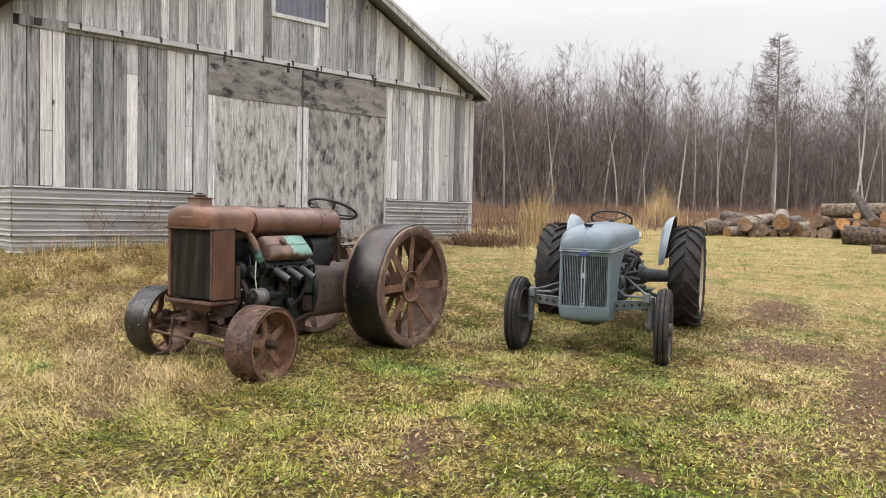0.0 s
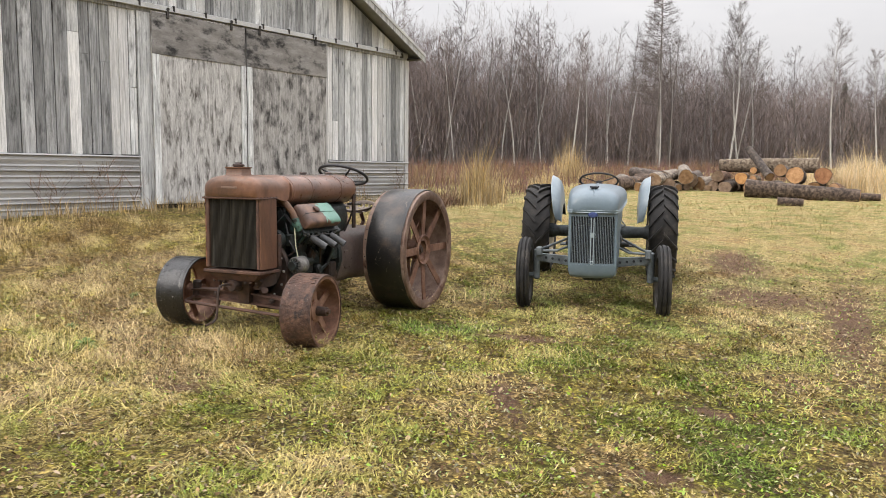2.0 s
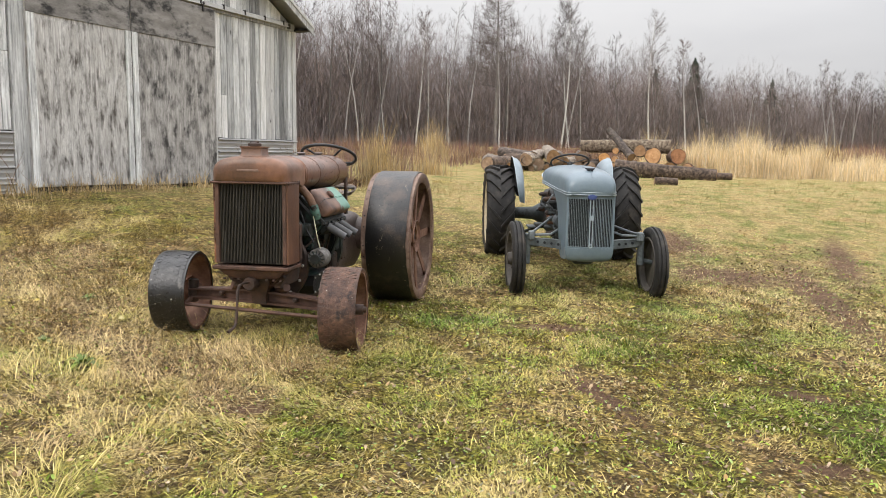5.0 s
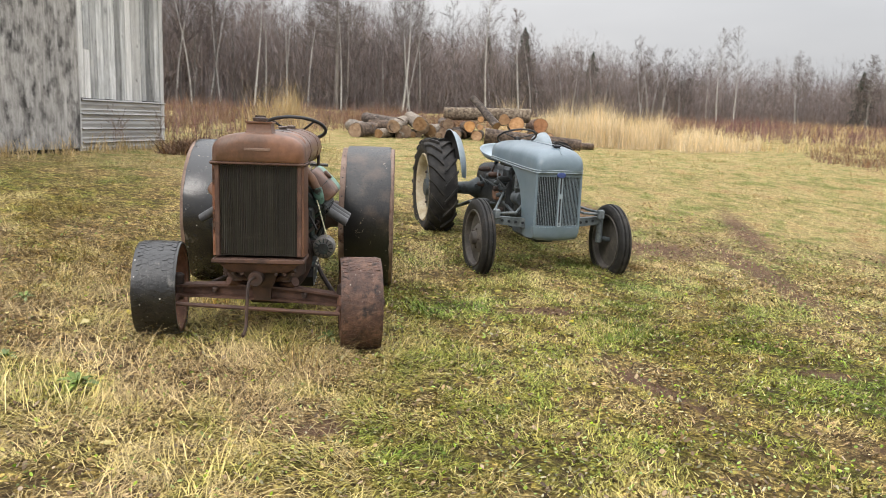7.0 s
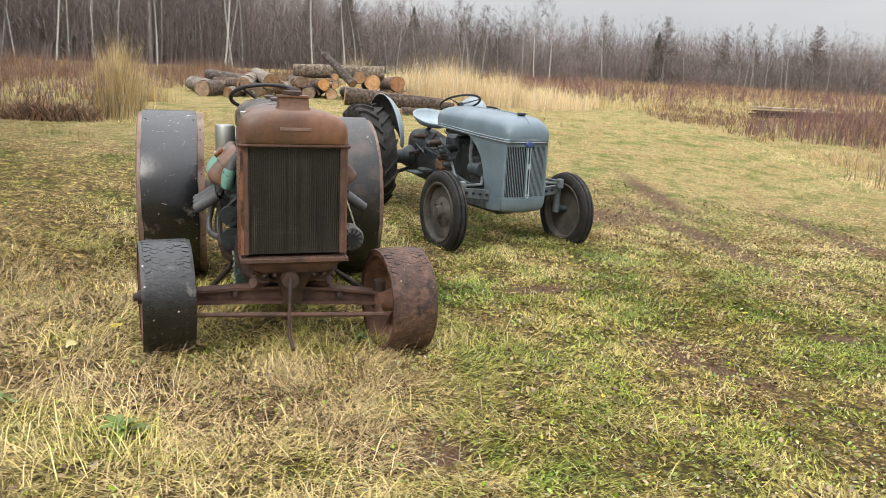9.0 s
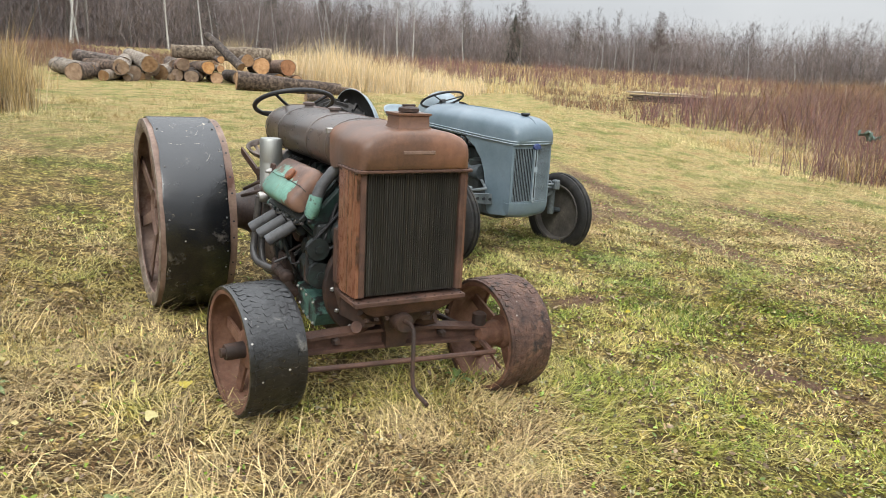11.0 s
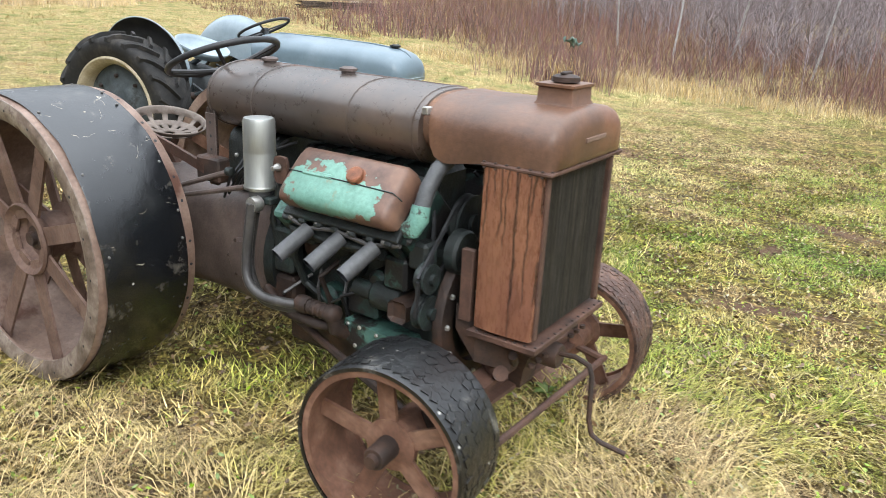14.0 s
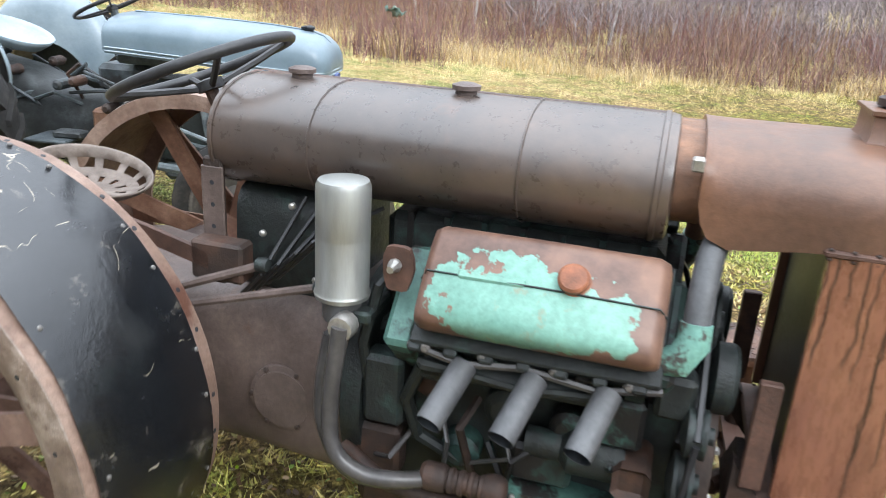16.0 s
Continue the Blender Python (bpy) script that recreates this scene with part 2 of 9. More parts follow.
def drips(mt):
    """Long wavy dark runs down a rusty panel from its top edge, each of its own length."""
    t = mt.node_tree
    bs = t.nodes["Principled BSDF"]
    rust = bs.inputs["Base Color"].links[0].from_socket
    co = nd(t, "ShaderNodeTexCoord").outputs["Object"]
    p = nd(t, "ShaderNodeSeparateXYZ", {0: co})
    c = rust
    for gap, reach, seed in ((0.041, 0.75, 3.7), (0.055, 0.4, 9.1)):
        bend = nd(t, "ShaderNodeTexNoise", {"Vector": nd(t, "ShaderNodeMapping", {0: co, 1: (seed, 0, seed), 3: (9, 9, 11)}).outputs[0], "Scale": 1.0, "Detail": 2.0}).outputs["Fac"]
        u = nd(t, "ShaderNodeMath", {0: bend, 1: 0.034, 2: p.outputs[1]}, operation="MULTIPLY_ADD").outputs[0]
        u = nd(t, "ShaderNodeMath", {0: u, 1: 1 / gap, 2: seed}, operation="MULTIPLY_ADD").outputs[0]
        who = nd(t, "ShaderNodeTexWhiteNoise", {"Vector": nd(t, "ShaderNodeCombineXYZ", {0: nd(t, "ShaderNodeMath", {0: u}, operation="FLOOR").outputs[0], 1: seed}).outputs[0]}).outputs["Value"]
        off = nd(t, "ShaderNodeMath", {0: nd(t, "ShaderNodeMath", {0: u}, operation="FRACT").outputs[0], 1: 0.5}, operation="SUBTRACT").outputs[0]
        off = nd(t, "ShaderNodeMath", {0: off}, operation="ABSOLUTE").outputs[0]
        line = nd(t, "ShaderNodeMapRange", {0: off, 1: 0.03, 2: 0.085, 3: 0.85, 4: 0.0}).outputs[0]
        foot = nd(t, "ShaderNodeMath", {0: who, 1: -reach, 2: 1.3}, operation="MULTIPLY_ADD").outputs[0]
        above = nd(t, "ShaderNodeMath", {0: p.outputs[2], 1: foot}, operation="SUBTRACT").outputs[0]
        run = nd(t, "ShaderNodeMapRange", {0: above, 1: 0.0, 2: 0.03, 3: 0.0, 4: 1.0}).outputs[0]
        line = nd(t, "ShaderNodeMath", {0: line, 1: run}, operation="MULTIPLY").outputs[0]
        c = mixc(t, line, c, (0.03, 0.015, 0.011, 1))
    t.links.new(c, bs.inputs["Base Color"])


drips(M["rust_streak"])
M["rust_panel"] = surf("rust_panel", [(0.25, (0.06, 0.03, 0.02)), (0.45, (0.115, 0.055, 0.034)), (0.6, (0.165, 0.078, 0.046)), (0.75, (0.225, 0.11, 0.062))], 3, stretch=(1.5, 1.5, 0.4), rough=(0.25, 0.5), bump=0.08, bscale=45, spec=0.5, stain=((0.04, 0.022, 0.016), 5, 0.58, (2.2, 2.2, 0.25), 0.1))


def rusty_side(mt, a, b, orange):
    """One side has lost its old skin: a ragged coat of orange rust that begins along the top."""
    t = mt.node_tree
    bs = t.nodes["Principled BSDF"]
    base = bs.inputs["Base Color"].links[0].from_socket
    co = nd(t, "ShaderNodeTexCoord").outputs["Object"]
    n = nd(t, "ShaderNodeTexNoise", {"Vector": co, "Scale": 5.0, "Detail": 7.0, "Roughness": 0.65}).outputs["Fac"]
    x = nd(t, "ShaderNodeSeparateXYZ", {0: co}).outputs[0]
    f = nd(t, "ShaderNodeMath", {0: n, 1: 0.45, 2: x}, operation="MULTIPLY_ADD").outputs[0]
    f = nd(t, "ShaderNodeMapRange", {0: f, 1: a + 0.22, 2: b + 0.22, 3: 0.0, 4: 0.85}).outputs[0]
    tone = ramp(t, n, [(0.35, tuple(0.55 * c for c in orange)), (0.55, orange), (0.7, tuple(1.35 * c for c in orange))])
    t.links.new(mixc(t, f, base, tone), bs.inputs["Base Color"])


rusty_side(M["rust_tank"], 0.03, 0.16, (0.17, 0.08, 0.048))
rusty_side(M["rust_top"], 0.0, 0.2, (0.2, 0.095, 0.055))
M["rim_pale"] = surf("rim_pale", [(0.32, (0.07, 0.048, 0.036)), (0.5, (0.17, 0.127, 0.1)), (0.66, (0.38, 0.325, 0.27))], 9, rough=(0.35, 0.65), bump=0.4, bscale=16, spec=0.5, stain=((0.07, 0.036, 0.024), 9, 0.56, (1, 1, 1), 0.1))
M["rust_spoke"] = surf("rust_spoke", [(0.25, (0.075, 0.043, 0.032)), (0.5, (0.145, 0.088, 0.067)), (0.75, (0.23, 0.155, 0.125))], 8, rough=(0.5, 0.8), bump=0.25, stain=((0.05, 0.022, 0.015), 5, 0.58, (1, 1, 1), 0.1))
M["rust_dark"] = surf("rust_dark", [(0.25, (0.012, 0.009, 0.008)), (0.5, (0.035, 0.022, 0.017)), (0.75, (0.09, 0.045, 0.028))], 9, rough=(0.5, 0.8), bump=0.25)
M["cast"] = surf("cast", [(0.25, (0.045, 0.034, 0.03)), (0.55, (0.108, 0.08, 0.07)), (0.8, (0.18, 0.135, 0.115))], 5, rough=(0.38, 0.62), bump=0.2, stain=((0.12, 0.07, 0.048), 6, 0.62, (1, 1, 1), 0.1))
M["grime"] = surf("grime", [(0.3, (0.008, 0.009, 0.009)), (0.55, (0.018, 0.022, 0.021)), (0.75, (0.03, 0.055, 0.048))], 14, rough=(0.35, 0.65), bump=0.3)
M["band"] = surf("band", [(0.3, (0.0035, 0.0038, 0.0045)), (0.55, (0.007, 0.0078, 0.0095)), (0.8, (0.02, 0.021, 0.024))], 4, rough=(0.15, 0.34), bump=0.12, bscale=14, spec=0.7, stain=((0.13, 0.115, 0.096), 5.5, 0.58, (1, 1, 1), 0.12), scratch=((0.4, 0.35, 0.26), 6.0, 0.0044), specks=((0.4, 0.38, 0.34), 11.0, 0.07))
M["band_rusty"] = surf("band_rusty", [(0.3, (0.006, 0.006, 0.006)), (0.55, (0.013, 0.0125, 0.0125)), (0.8, (0.038, 0.03, 0.026))], 4, rough=(0.2, 0.42), bump=0.15, spec=0.5, stain=((0.075, 0.05, 0.036), 4.0, 0.5, (1, 1, 1), 0.22), scratch=((0.3, 0.24, 0.18), 7.0, 0.004))
M["tread_black"] = surf("tread_black", [(0.3, (0.004, 0.0042, 0.0045)), (0.55, (0.008, 0.008, 0.0085)), (0.8, (0.02, 0.0195, 0.019))], 9, rough=(0.2, 0.4), bump=0.25, bscale=40, spec=0.65, stain=((0.12, 0.115, 0.105), 9, 0.58, (1, 1, 1), 0.1), scratch=((0.34, 0.3, 0.25), 11.0, 0.005), specks=((0.5, 0.48, 0.44), 26.0, 0.16))
M["tread_rusty"] = surf("tread_rusty", [(0.3, (0.03, 0.017, 0.013)), (0.5, (0.085, 0.045, 0.032)), (0.72, (0.17, 0.095, 0.062))], 12, rough=(0.45, 0.75), bump=0.45, bscale=50, stain=((0.016, 0.012, 0.011), 11, 0.52, (1, 1, 1), 0.12), specks=((0.36, 0.32, 0.27), 28.0, 0.15))
M["core"] = surf("core", [(0.3, (0.009, 0.008, 0.0065)), (0.52, (0.02, 0.017, 0.0135)), (0.72, (0.042, 0.036, 0.028))], 4, spec=0.55, rough=(0.34, 0.55), bump=0.0, stain=((0.085, 0.076, 0.06), 10, 0.58, (0.35, 1, 2.4), 0.12))
M["fin_dust"] = surf("fin_dust", [(0.3, (0.026, 0.023, 0.018)), (0.55, (0.052, 0.046, 0.036)), (0.75, (0.09, 0.082, 0.066))], 5, rough=(0.45, 0.7), bump=0.0, rnd=0.35, stain=((0.03, 0.026, 0.021), 4, 0.52, (1, 1, 1), 0.2))
M["teal"] = surf("teal", [(0.3, (0.1, 0.2, 0.17)), (0.6, (0.2, 0.4, 0.33)), (0.8, (0.3, 0.5, 0.42))], 6, rough=(0.35, 0.55), bump=0.05, stain=((0.06, 0.055, 0.05), 9, 0.5, (1, 1, 1), 0.04))
M["teal_dark"] = surf("teal_dark", [(0.3, (0.009, 0.016, 0.015)), (0.55, (0.02, 0.042, 0.037)), (0.75, (0.065, 0.14, 0.115))], 11, rough=(0.35, 0.65), bump=0.2, stain=((0.01, 0.009, 0.009), 8, 0.44, (1, 1, 1), 0.06))
M["teal_mid"] = surf("teal_mid", [(0.3, (0.04, 0.085, 0.072)), (0.55, (0.085, 0.175, 0.145)), (0.75, (0.14, 0.26, 0.215))], 7, rough=(0.4, 0.65), bump=0.15, stain=((0.018, 0.015, 0.014), 9, 0.475, (1, 1, 1), 0.08))
M["cap_orange"] = surf("cap_orange", [(0.3, (0.12, 0.05, 0.028)), (0.7, (0.28, 0.1, 0.045))], 25, rough=(0.5, 0.7), bump=0.15)
M["pipe_grey"] = surf("pipe_grey", [(0.3, (0.045, 0.046, 0.048)), (0.7, (0.1, 0.1, 0.104))], 12, rough=(0.4, 0.6), bump=0.05)
M["hose"] = surf("hose", [(0.3, (0.032, 0.03, 0.03)), (0.7, (0.08, 0.074, 0.07))], 10, rough=(0.22, 0.4), bump=0.05)
M["silver"] = surf("silver", [(0.3, (0.27, 0.275, 0.262)), (0.7, (0.44, 0.445, 0.42))], 4, stretch=(1, 1, 0.2), rough=(0.36, 0.55), metal=0.8, bump=0.04, fine=0.12)
M["steel"] = surf("steel", [(0.3, (0.3, 0.29, 0.27)), (0.7, (0.5, 0.48, 0.45))], 20, rough=(0.35, 0.55), metal=0.8, bump=0.05)
M["alloy"] = surf("alloy", [(0.3, (0.07, 0.066, 0.06)), (0.55, (0.16, 0.15, 0.14)), (0.75, (0.3, 0.29, 0.27))], 22, rough=(0.4, 0.65), metal=0.3, bump=0.15)
M["wheel_black"] = surf("wheel_black", [(0.3, (0.012, 0.012, 0.013)), (0.7, (0.03, 0.03, 0.032))], 15, rough=(0.35, 0.55), bump=0.05)
M["grey_paint"] = surf("grey_paint", [(0.3, (0.1, 0.14, 0.168)), (0.55, (0.135, 0.18, 0.212)), (0.8, (0.18, 0.225, 0.257))], 3.5, rough=(0.22, 0.4), bump=0.03, fine=0.06, spec=0.5, stain=((0.07, 0.08, 0.085), 4, 0.66, (1, 1, 1), 0.15))
M["grey_pale"] = surf("grey_pale", [(0.3, (0.24, 0.295, 0.33)), (0.7, (0.34, 0.395, 0.43))], 5, rough=(0.3, 0.48), bump=0.03, fine=0.08)
M["guard_paint"] = surf("guard_paint", [(0.3, (0.16, 0.205, 0.235)), (0.7, (0.25, 0.3, 0.33))], 5, rough=(0.25, 0.42), bump=0.03, fine=0.08, spec=0.55)
M["axle_grey"] = surf("axle_grey", [(0.3, (0.06, 0.07, 0.075)), (0.55, (0.13, 0.15, 0.158)), (0.8, (0.2, 0.22, 0.225))], 9, rough=(0.45, 0.7), bump=0.12, stain=((0.03, 0.027, 0.024), 8, 0.57, (1, 1, 1), 0.1))
M["grey_dirty"] = surf("grey_dirty", [(0.3, (0.022, 0.027, 0.03)), (0.55, (0.06, 0.072, 0.078)), (0.8, (0.125, 0.145, 0.15))], 9, rough=(0.45, 0.7), bump=0.12, stain=((0.02, 0.019, 0.018), 7, 0.55, (1, 1, 1), 0.1))
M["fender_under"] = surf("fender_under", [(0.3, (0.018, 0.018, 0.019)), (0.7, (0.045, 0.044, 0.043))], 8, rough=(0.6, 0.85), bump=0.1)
M["tyre"] = surf("tyre", [(0.3, (0.011, 0.0108, 0.0105)), (0.55, (0.021, 0.0198, 0.019)), (0.8, (0.06, 0.053, 0.046))], 8, rough=(0.6, 0.85), bump=0.15, spec=0.3, stain=((0.066, 0.056, 0.047), 6, 0.52, (1, 1, 1), 0.2))
M["rim_cream"] = surf("rim_cream", [(0.3, (0.3, 0.24, 0.14)), (0.6, (0.44, 0.38, 0.27)), (0.8, (0.54, 0.5, 0.42))], 8, rough=(0.5, 0.7), bump=0.06, stain=((0.2, 0.11, 0.055), 8, 0.6, (1, 1, 1)))
M["rim_dust"] = surf("rim_dust", [(0.3, (0.04, 0.036, 0.032)), (0.55, (0.085, 0.076, 0.066)), (0.75, (0.15, 0.132, 0.11))], 8, rough=(0.6, 0.8), bump=0.08)
M["slot_dark"] = surf("slot_dark", [(0.3, (0.008, 0.01, 0.013)), (0.7, (0.02, 0.024, 0.03))], 12, rough=(0.5, 0.7), bump=0.05)
M["badge"] = surf("badge", [(0.3, (0.03, 0.045, 0.13)), (0.7, (0.05, 0.075, 0.2))], 20, rough=(0.3, 0.45), bump=0.02)
M["zinc_rope"] = surf("zinc_rope", [(0.3, (0.35, 0.34, 0.22)), (0.7, (0.5, 0.48, 0.33))], 30, rough=(0.7, 0.9), bump=0.2)

# ---- ground ----
HQ = [-60, -20, 0, 3.6, 5, 6, 7, 8, 9.7, 11, 12.5, 17, 25, 46, 60, 100, 400]
HZ = [-0.6, -0.2, 0.02, 0.09, 0.145, 0.185, 0.235, 0.295, 0.53, 0.7, 0.81, 0.9, 1.15, 1.9, 2.2, 2.6, 5.0]


def ground_z(x, y):
    """Height of the ground: it rises gently away from the yard and towards the barn."""
    x, y = np.asarray(x, float), np.asarray(y, float)
    xp = np.maximum(x, 0)
    q = np.where(y > 0, np.hypot(np.maximum(y, 0), 0.35 * xp), np.maximum(y, -60) + 0.35 * xp)
    z = np.interp(q, HQ, HZ) + 0.025 * np.clip(-x, 0, 6)
    # hollows trodden round the old tractor's rear wheels
    z = z - 0.085 * np.exp(-((x + 1.586) ** 2 + (y - 7.94) ** 2) / 0.5) - 0.03 * np.exp(-((x + 0.556) ** 2 + (y - 7.34) ** 2) / 0.4)
    return z + 0.012 * np.sin(x * 1.7 + 0.6 * y) * np.sin(y * 1.3 - 0.4 * x)


def gz(x, y):
    return float(ground_z(x, y))


# patches of growth: centre, half-widths, turn, how much drier (+) or greener (-)
PATCHES = [(0.9, 3.4, 0.42, 0.75, 0.3, -0.1), (0.55, 5.3, 0.5, 0.35, 0.2, -0.07), (-0.1, 4.75, 0.32, 0.2, 0.4, 0.1), (-2.0, 5.55, 0.42, 0.3, 0.2, 0.1), (-2.6, 5.4, 0.5, 0.35, 0.5, 0.075),
           (-2.25, 4.85, 0.28, 0.2, 0.3, 0.09), (-3.08, 5.68, 0.16, 0.1, 0.1, -0.16), (-0.4, 6.3, 0.5, 0.45, 0.0, -0.07), (1.3, 6.1, 0.75, 0.4, 0.2, -0.04), (-3.4, 6.7, 0.6, 0.4, 0.5, 0.06),
           (0.5, 4.2, 0.6, 0.3, 0.6, -0.05), (-1.3, 3.6, 0.5, 0.25, 0.3, 0.05), (2.0, 4.2, 0.4, 0.5, 0.3, 0.05), (-2.4, 7.6, 0.5, 0.5, 0.0, 0.05), (-3.2, 9.3, 1.9, 1.9, 0.0, 0.06), (5.6, 3.6, 2.4, 1.7, 0.2, 0.09)]


def meadow_colour(t, co, shift=0.0):
    """Patches of green, olive, straw and brown growth over the ground, the same for soil and blades."""
    big = nd(t, "ShaderNodeTexNoise", {"Vector": co, "Scale": 0.42, "Detail": 3.0, "Roughness": 0.55}).outputs["Fac"]
    mid = nd(t, "ShaderNodeTexNoise", {"Vector": co, "Scale": 2.3, "Detail": 6.0, "Roughness": 0.6, "Distortion": 0.5}).outputs["Fac"]
    f = nd(t, "ShaderNodeMix", {0: 0.64, 2: big, 3: mid}).outputs[0]
    p = nd(t, "ShaderNodeSeparateXYZ", {0: co})
    x, y = p.outputs[0], p.outputs[1]
    dry = nd(t, "ShaderNodeMapRange", {0: x, 1: -5.0, 2: 1.5, 3: 0.02 + shift, 4: -0.01 + shift}).outputs[0]
    f = nd(t, "ShaderNodeMath", {0: f, 1: dry}, operation="ADD").outputs[0]
    wob = nd(t, "ShaderNodeMix", {0: 0.2, 6: co, 7: nd(t, "ShaderNodeTexNoise", {"Vector": co, "Scale": 3.0, "Detail": 4.0}).outputs["Color"]}, data_type="RGBA").outputs[2]
    for cx, cy, rx, ry, turn, dd in PATCHES:
        m = nd(t, "ShaderNodeVectorMath", {0: wob, 1: (-0.8 * cx - 0.1, -0.8 * cy - 0.1, 0)}, operation="ADD").outputs[0]
        m = nd(t, "ShaderNodeVectorRotate", {"Vector": m, "Angle": turn}).outputs[0]
        m = nd(t, "ShaderNodeVectorMath", {0: m, 1: (1.25 / rx, 1.25 / ry, 0)}, operation="MULTIPLY").outputs[0]
        m = nd(t, "ShaderNodeVectorMath", {0: m}, operation="LENGTH").outputs["Value"]
        m = nd(t, "ShaderNodeMapRange", {0: m, 1: 0.5, 2: 1.5, 3: dd, 4: 0.0}).outputs[0]
        f = nd(t, "ShaderNodeMath", {0: f, 1: m}, operation="ADD").outputs[0]
    c = ramp(t, f, [(0.32, (0.142, 0.215, 0.027)), (0.4, (0.235, 0.268, 0.043)), (0.46, (0.312, 0.285, 0.064)), (0.53, (0.425, 0.338, 0.12)), (0.59, (0.44, 0.335, 0.148)), (0.66, (0.35, 0.248, 0.122))])
    # the open field grows long and pale, bleached to straw between soft green
    q = nd(t, "ShaderNodeMath", {0: y, 1: 0.9, 2: x}, operation="MULTIPLY_ADD").outputs[0]
    q = nd(t, "ShaderNodeMath", {0: big, 1: 5.0, 2: q}, operation="MULTIPLY_ADD").outputs[0]
    out = nd(t, "ShaderNodeMapRange", {0: q, 1: 7.5, 2: 13.5, 3: 0.0, 4: 0.85}).outputs[0]
    pale = ramp(t, mid, [(0.34, (0.26, 0.3, 0.094)), (0.45, (0.43, 0.385, 0.162)), (0.55, (0.6, 0.48, 0.24)), (0.66, (0.5, 0.35, 0.165))])
    return mixc(t, out, c, pale)


def ground_material():
    mt = bpy.data.materials.new("meadow_soil")
    mt.use_nodes = True
    t = mt.node_tree
    bs = t.nodes["Principled BSDF"]
    co = nd(t, "ShaderNodeTexCoord").outputs["Object"]
    n2 = nd(t, "ShaderNodeTexNoise", {"Vector": co, "Scale": 11.0, "Detail": 9.0, "Roughness": 0.75}).outputs["Fac"]
    n3 = nd(t, "ShaderNodeTexNoise", {"Vector": co, "Scale": 75.0, "Detail": 5.0, "Roughness": 0.75, "Distortion": 1.5}).outputs["Fac"]
    a = grown = meadow_colour(t, co)
    # dark soil, deepened to paint in the shade between blades
    dark = ramp(t, n3, [(0.3, (0.024, 0.015, 0.009)), (0.55, (0.065, 0.043, 0.023)), (0.75, (0.13, 0.09, 0.05))])
    # matted small leaves and bits of stalk, each its own tone
    wob = nd(t, "ShaderNodeTexNoise", {"Vector": co, "Scale": 9.0, "Detail": 3.0}).outputs["Color"]
    cw = nd(t, "ShaderNodeMix", {0: 0.14, 6: co, 7: wob}, data_type="RGBA").outputs[2]
    for size, stretch in ((46.0, (1.0, 0.45, 1.0)), (70.0, (0.4, 1.0, 1.0))):
        ms = nd(t, "ShaderNodeMapping", {0: cw, 3: stretch}).outputs[0]
        vo = nd(t, "ShaderNodeTexVoronoi", {"Vector": ms, "Scale": size})
        bit = nd(t, "ShaderNodeSeparateXYZ", {0: vo.outputs["Color"]}).outputs[0]
        a = mixc(t, 1.0, a, ramp(t, bit, [(0.0, (0.42, 0.4, 0.36)), (0.5, (0.92, 0.92, 0.92)), (1.0, (1.5, 1.45, 1.32))]), "MULTIPLY")
        # each bit darkens towards its edge: shade of the gaps put into colour
        a = mixc(t, 1.0, a, ramp(t, vo.outputs["Distance"], [(0.3, (1.15, 1.15, 1.15)), (0.75, (0.55, 0.53, 0.5))]), "MULTIPLY")
    c = mixc(t, ramp(t, n2, [(0.42, 0.8), (0.56, 0.12)]), a, dark)
    p = nd(t, "ShaderNodeSeparateXYZ", {0: co})
    q = nd(t, "ShaderNodeMath", {0: p.outputs[1], 1: 0.9, 2: p.outputs[0]}, operation="MULTIPLY_ADD").outputs[0]
    c = mixc(t, nd(t, "ShaderNodeMapRange", {0: q, 1: 8.0, 2: 13.0, 3: 0.0, 4: 0.55}).outputs[0], c, mixc(t, 1.0, grown, (0.75, 0.74, 0.72, 1), "MULTIPLY"))
    g = ramp(t, n3, [(0.3, (0.7, 0.7, 0.7)), (0.7, (1.35, 1.32, 1.25))])
    c = mixc(t, 1.0, c, g, "MULTIPLY")

    # worn earth: bare patches and wheel tracks
    def spot(cx, cy, rx, ry, turn):
        mp = nd(t, "ShaderNodeVectorMath", {0: co, 1: (-cx, -cy, 0)}, operation="ADD").outputs[0]
        rt = nd(t, "ShaderNodeVectorRotate", {"Vector": mp, "Angle": turn}).outputs[0]
        sc = nd(t, "ShaderNodeVectorMath", {0: rt, 1: (1 / rx, 1 / ry, 0)}, operation="MULTIPLY").outputs[0]
        ln = nd(t, "ShaderNodeVectorMath", {0: sc}, operation="LENGTH").outputs["Value"]
        ns = nd(t, "ShaderNodeMath", {0: n2, 1: 1.5}, operation="MULTIPLY").outputs[0]
        ad = nd(t, "ShaderNodeMath", {0: ln, 1: ns}, operation="ADD").outputs[0]
        return nd(t, "ShaderNodeMapRange", {0: ad, 1: 1.2, 2: 1.95, 3: 0.85, 4: 0.0}).outputs[0]
    soil = ramp(t, n3, [(0.3, (0.055, 0.03, 0.02)), (0.5, (0.14, 0.078, 0.054)), (0.7, (0.23, 0.145, 0.105))])
    for cx, cy, rx, ry, turn in BARE:
        c = mixc(t, spot(cx, cy, rx, ry, turn), c, soil)
    t.links.new(c, bs.inputs["Base Color"])
    bs.inputs["Roughness"].default_value = 0.92
    bs.inputs["Specular IOR Level"].default_value = 0.15
    hs = nd(t, "ShaderNodeMath", {0: n2, 1: n3}, operation="ADD").outputs[0]
    bp = nd(t, "ShaderNodeBump", {"Strength": 0.8, "Distance": 0.04, "Height": hs}).outputs[0]
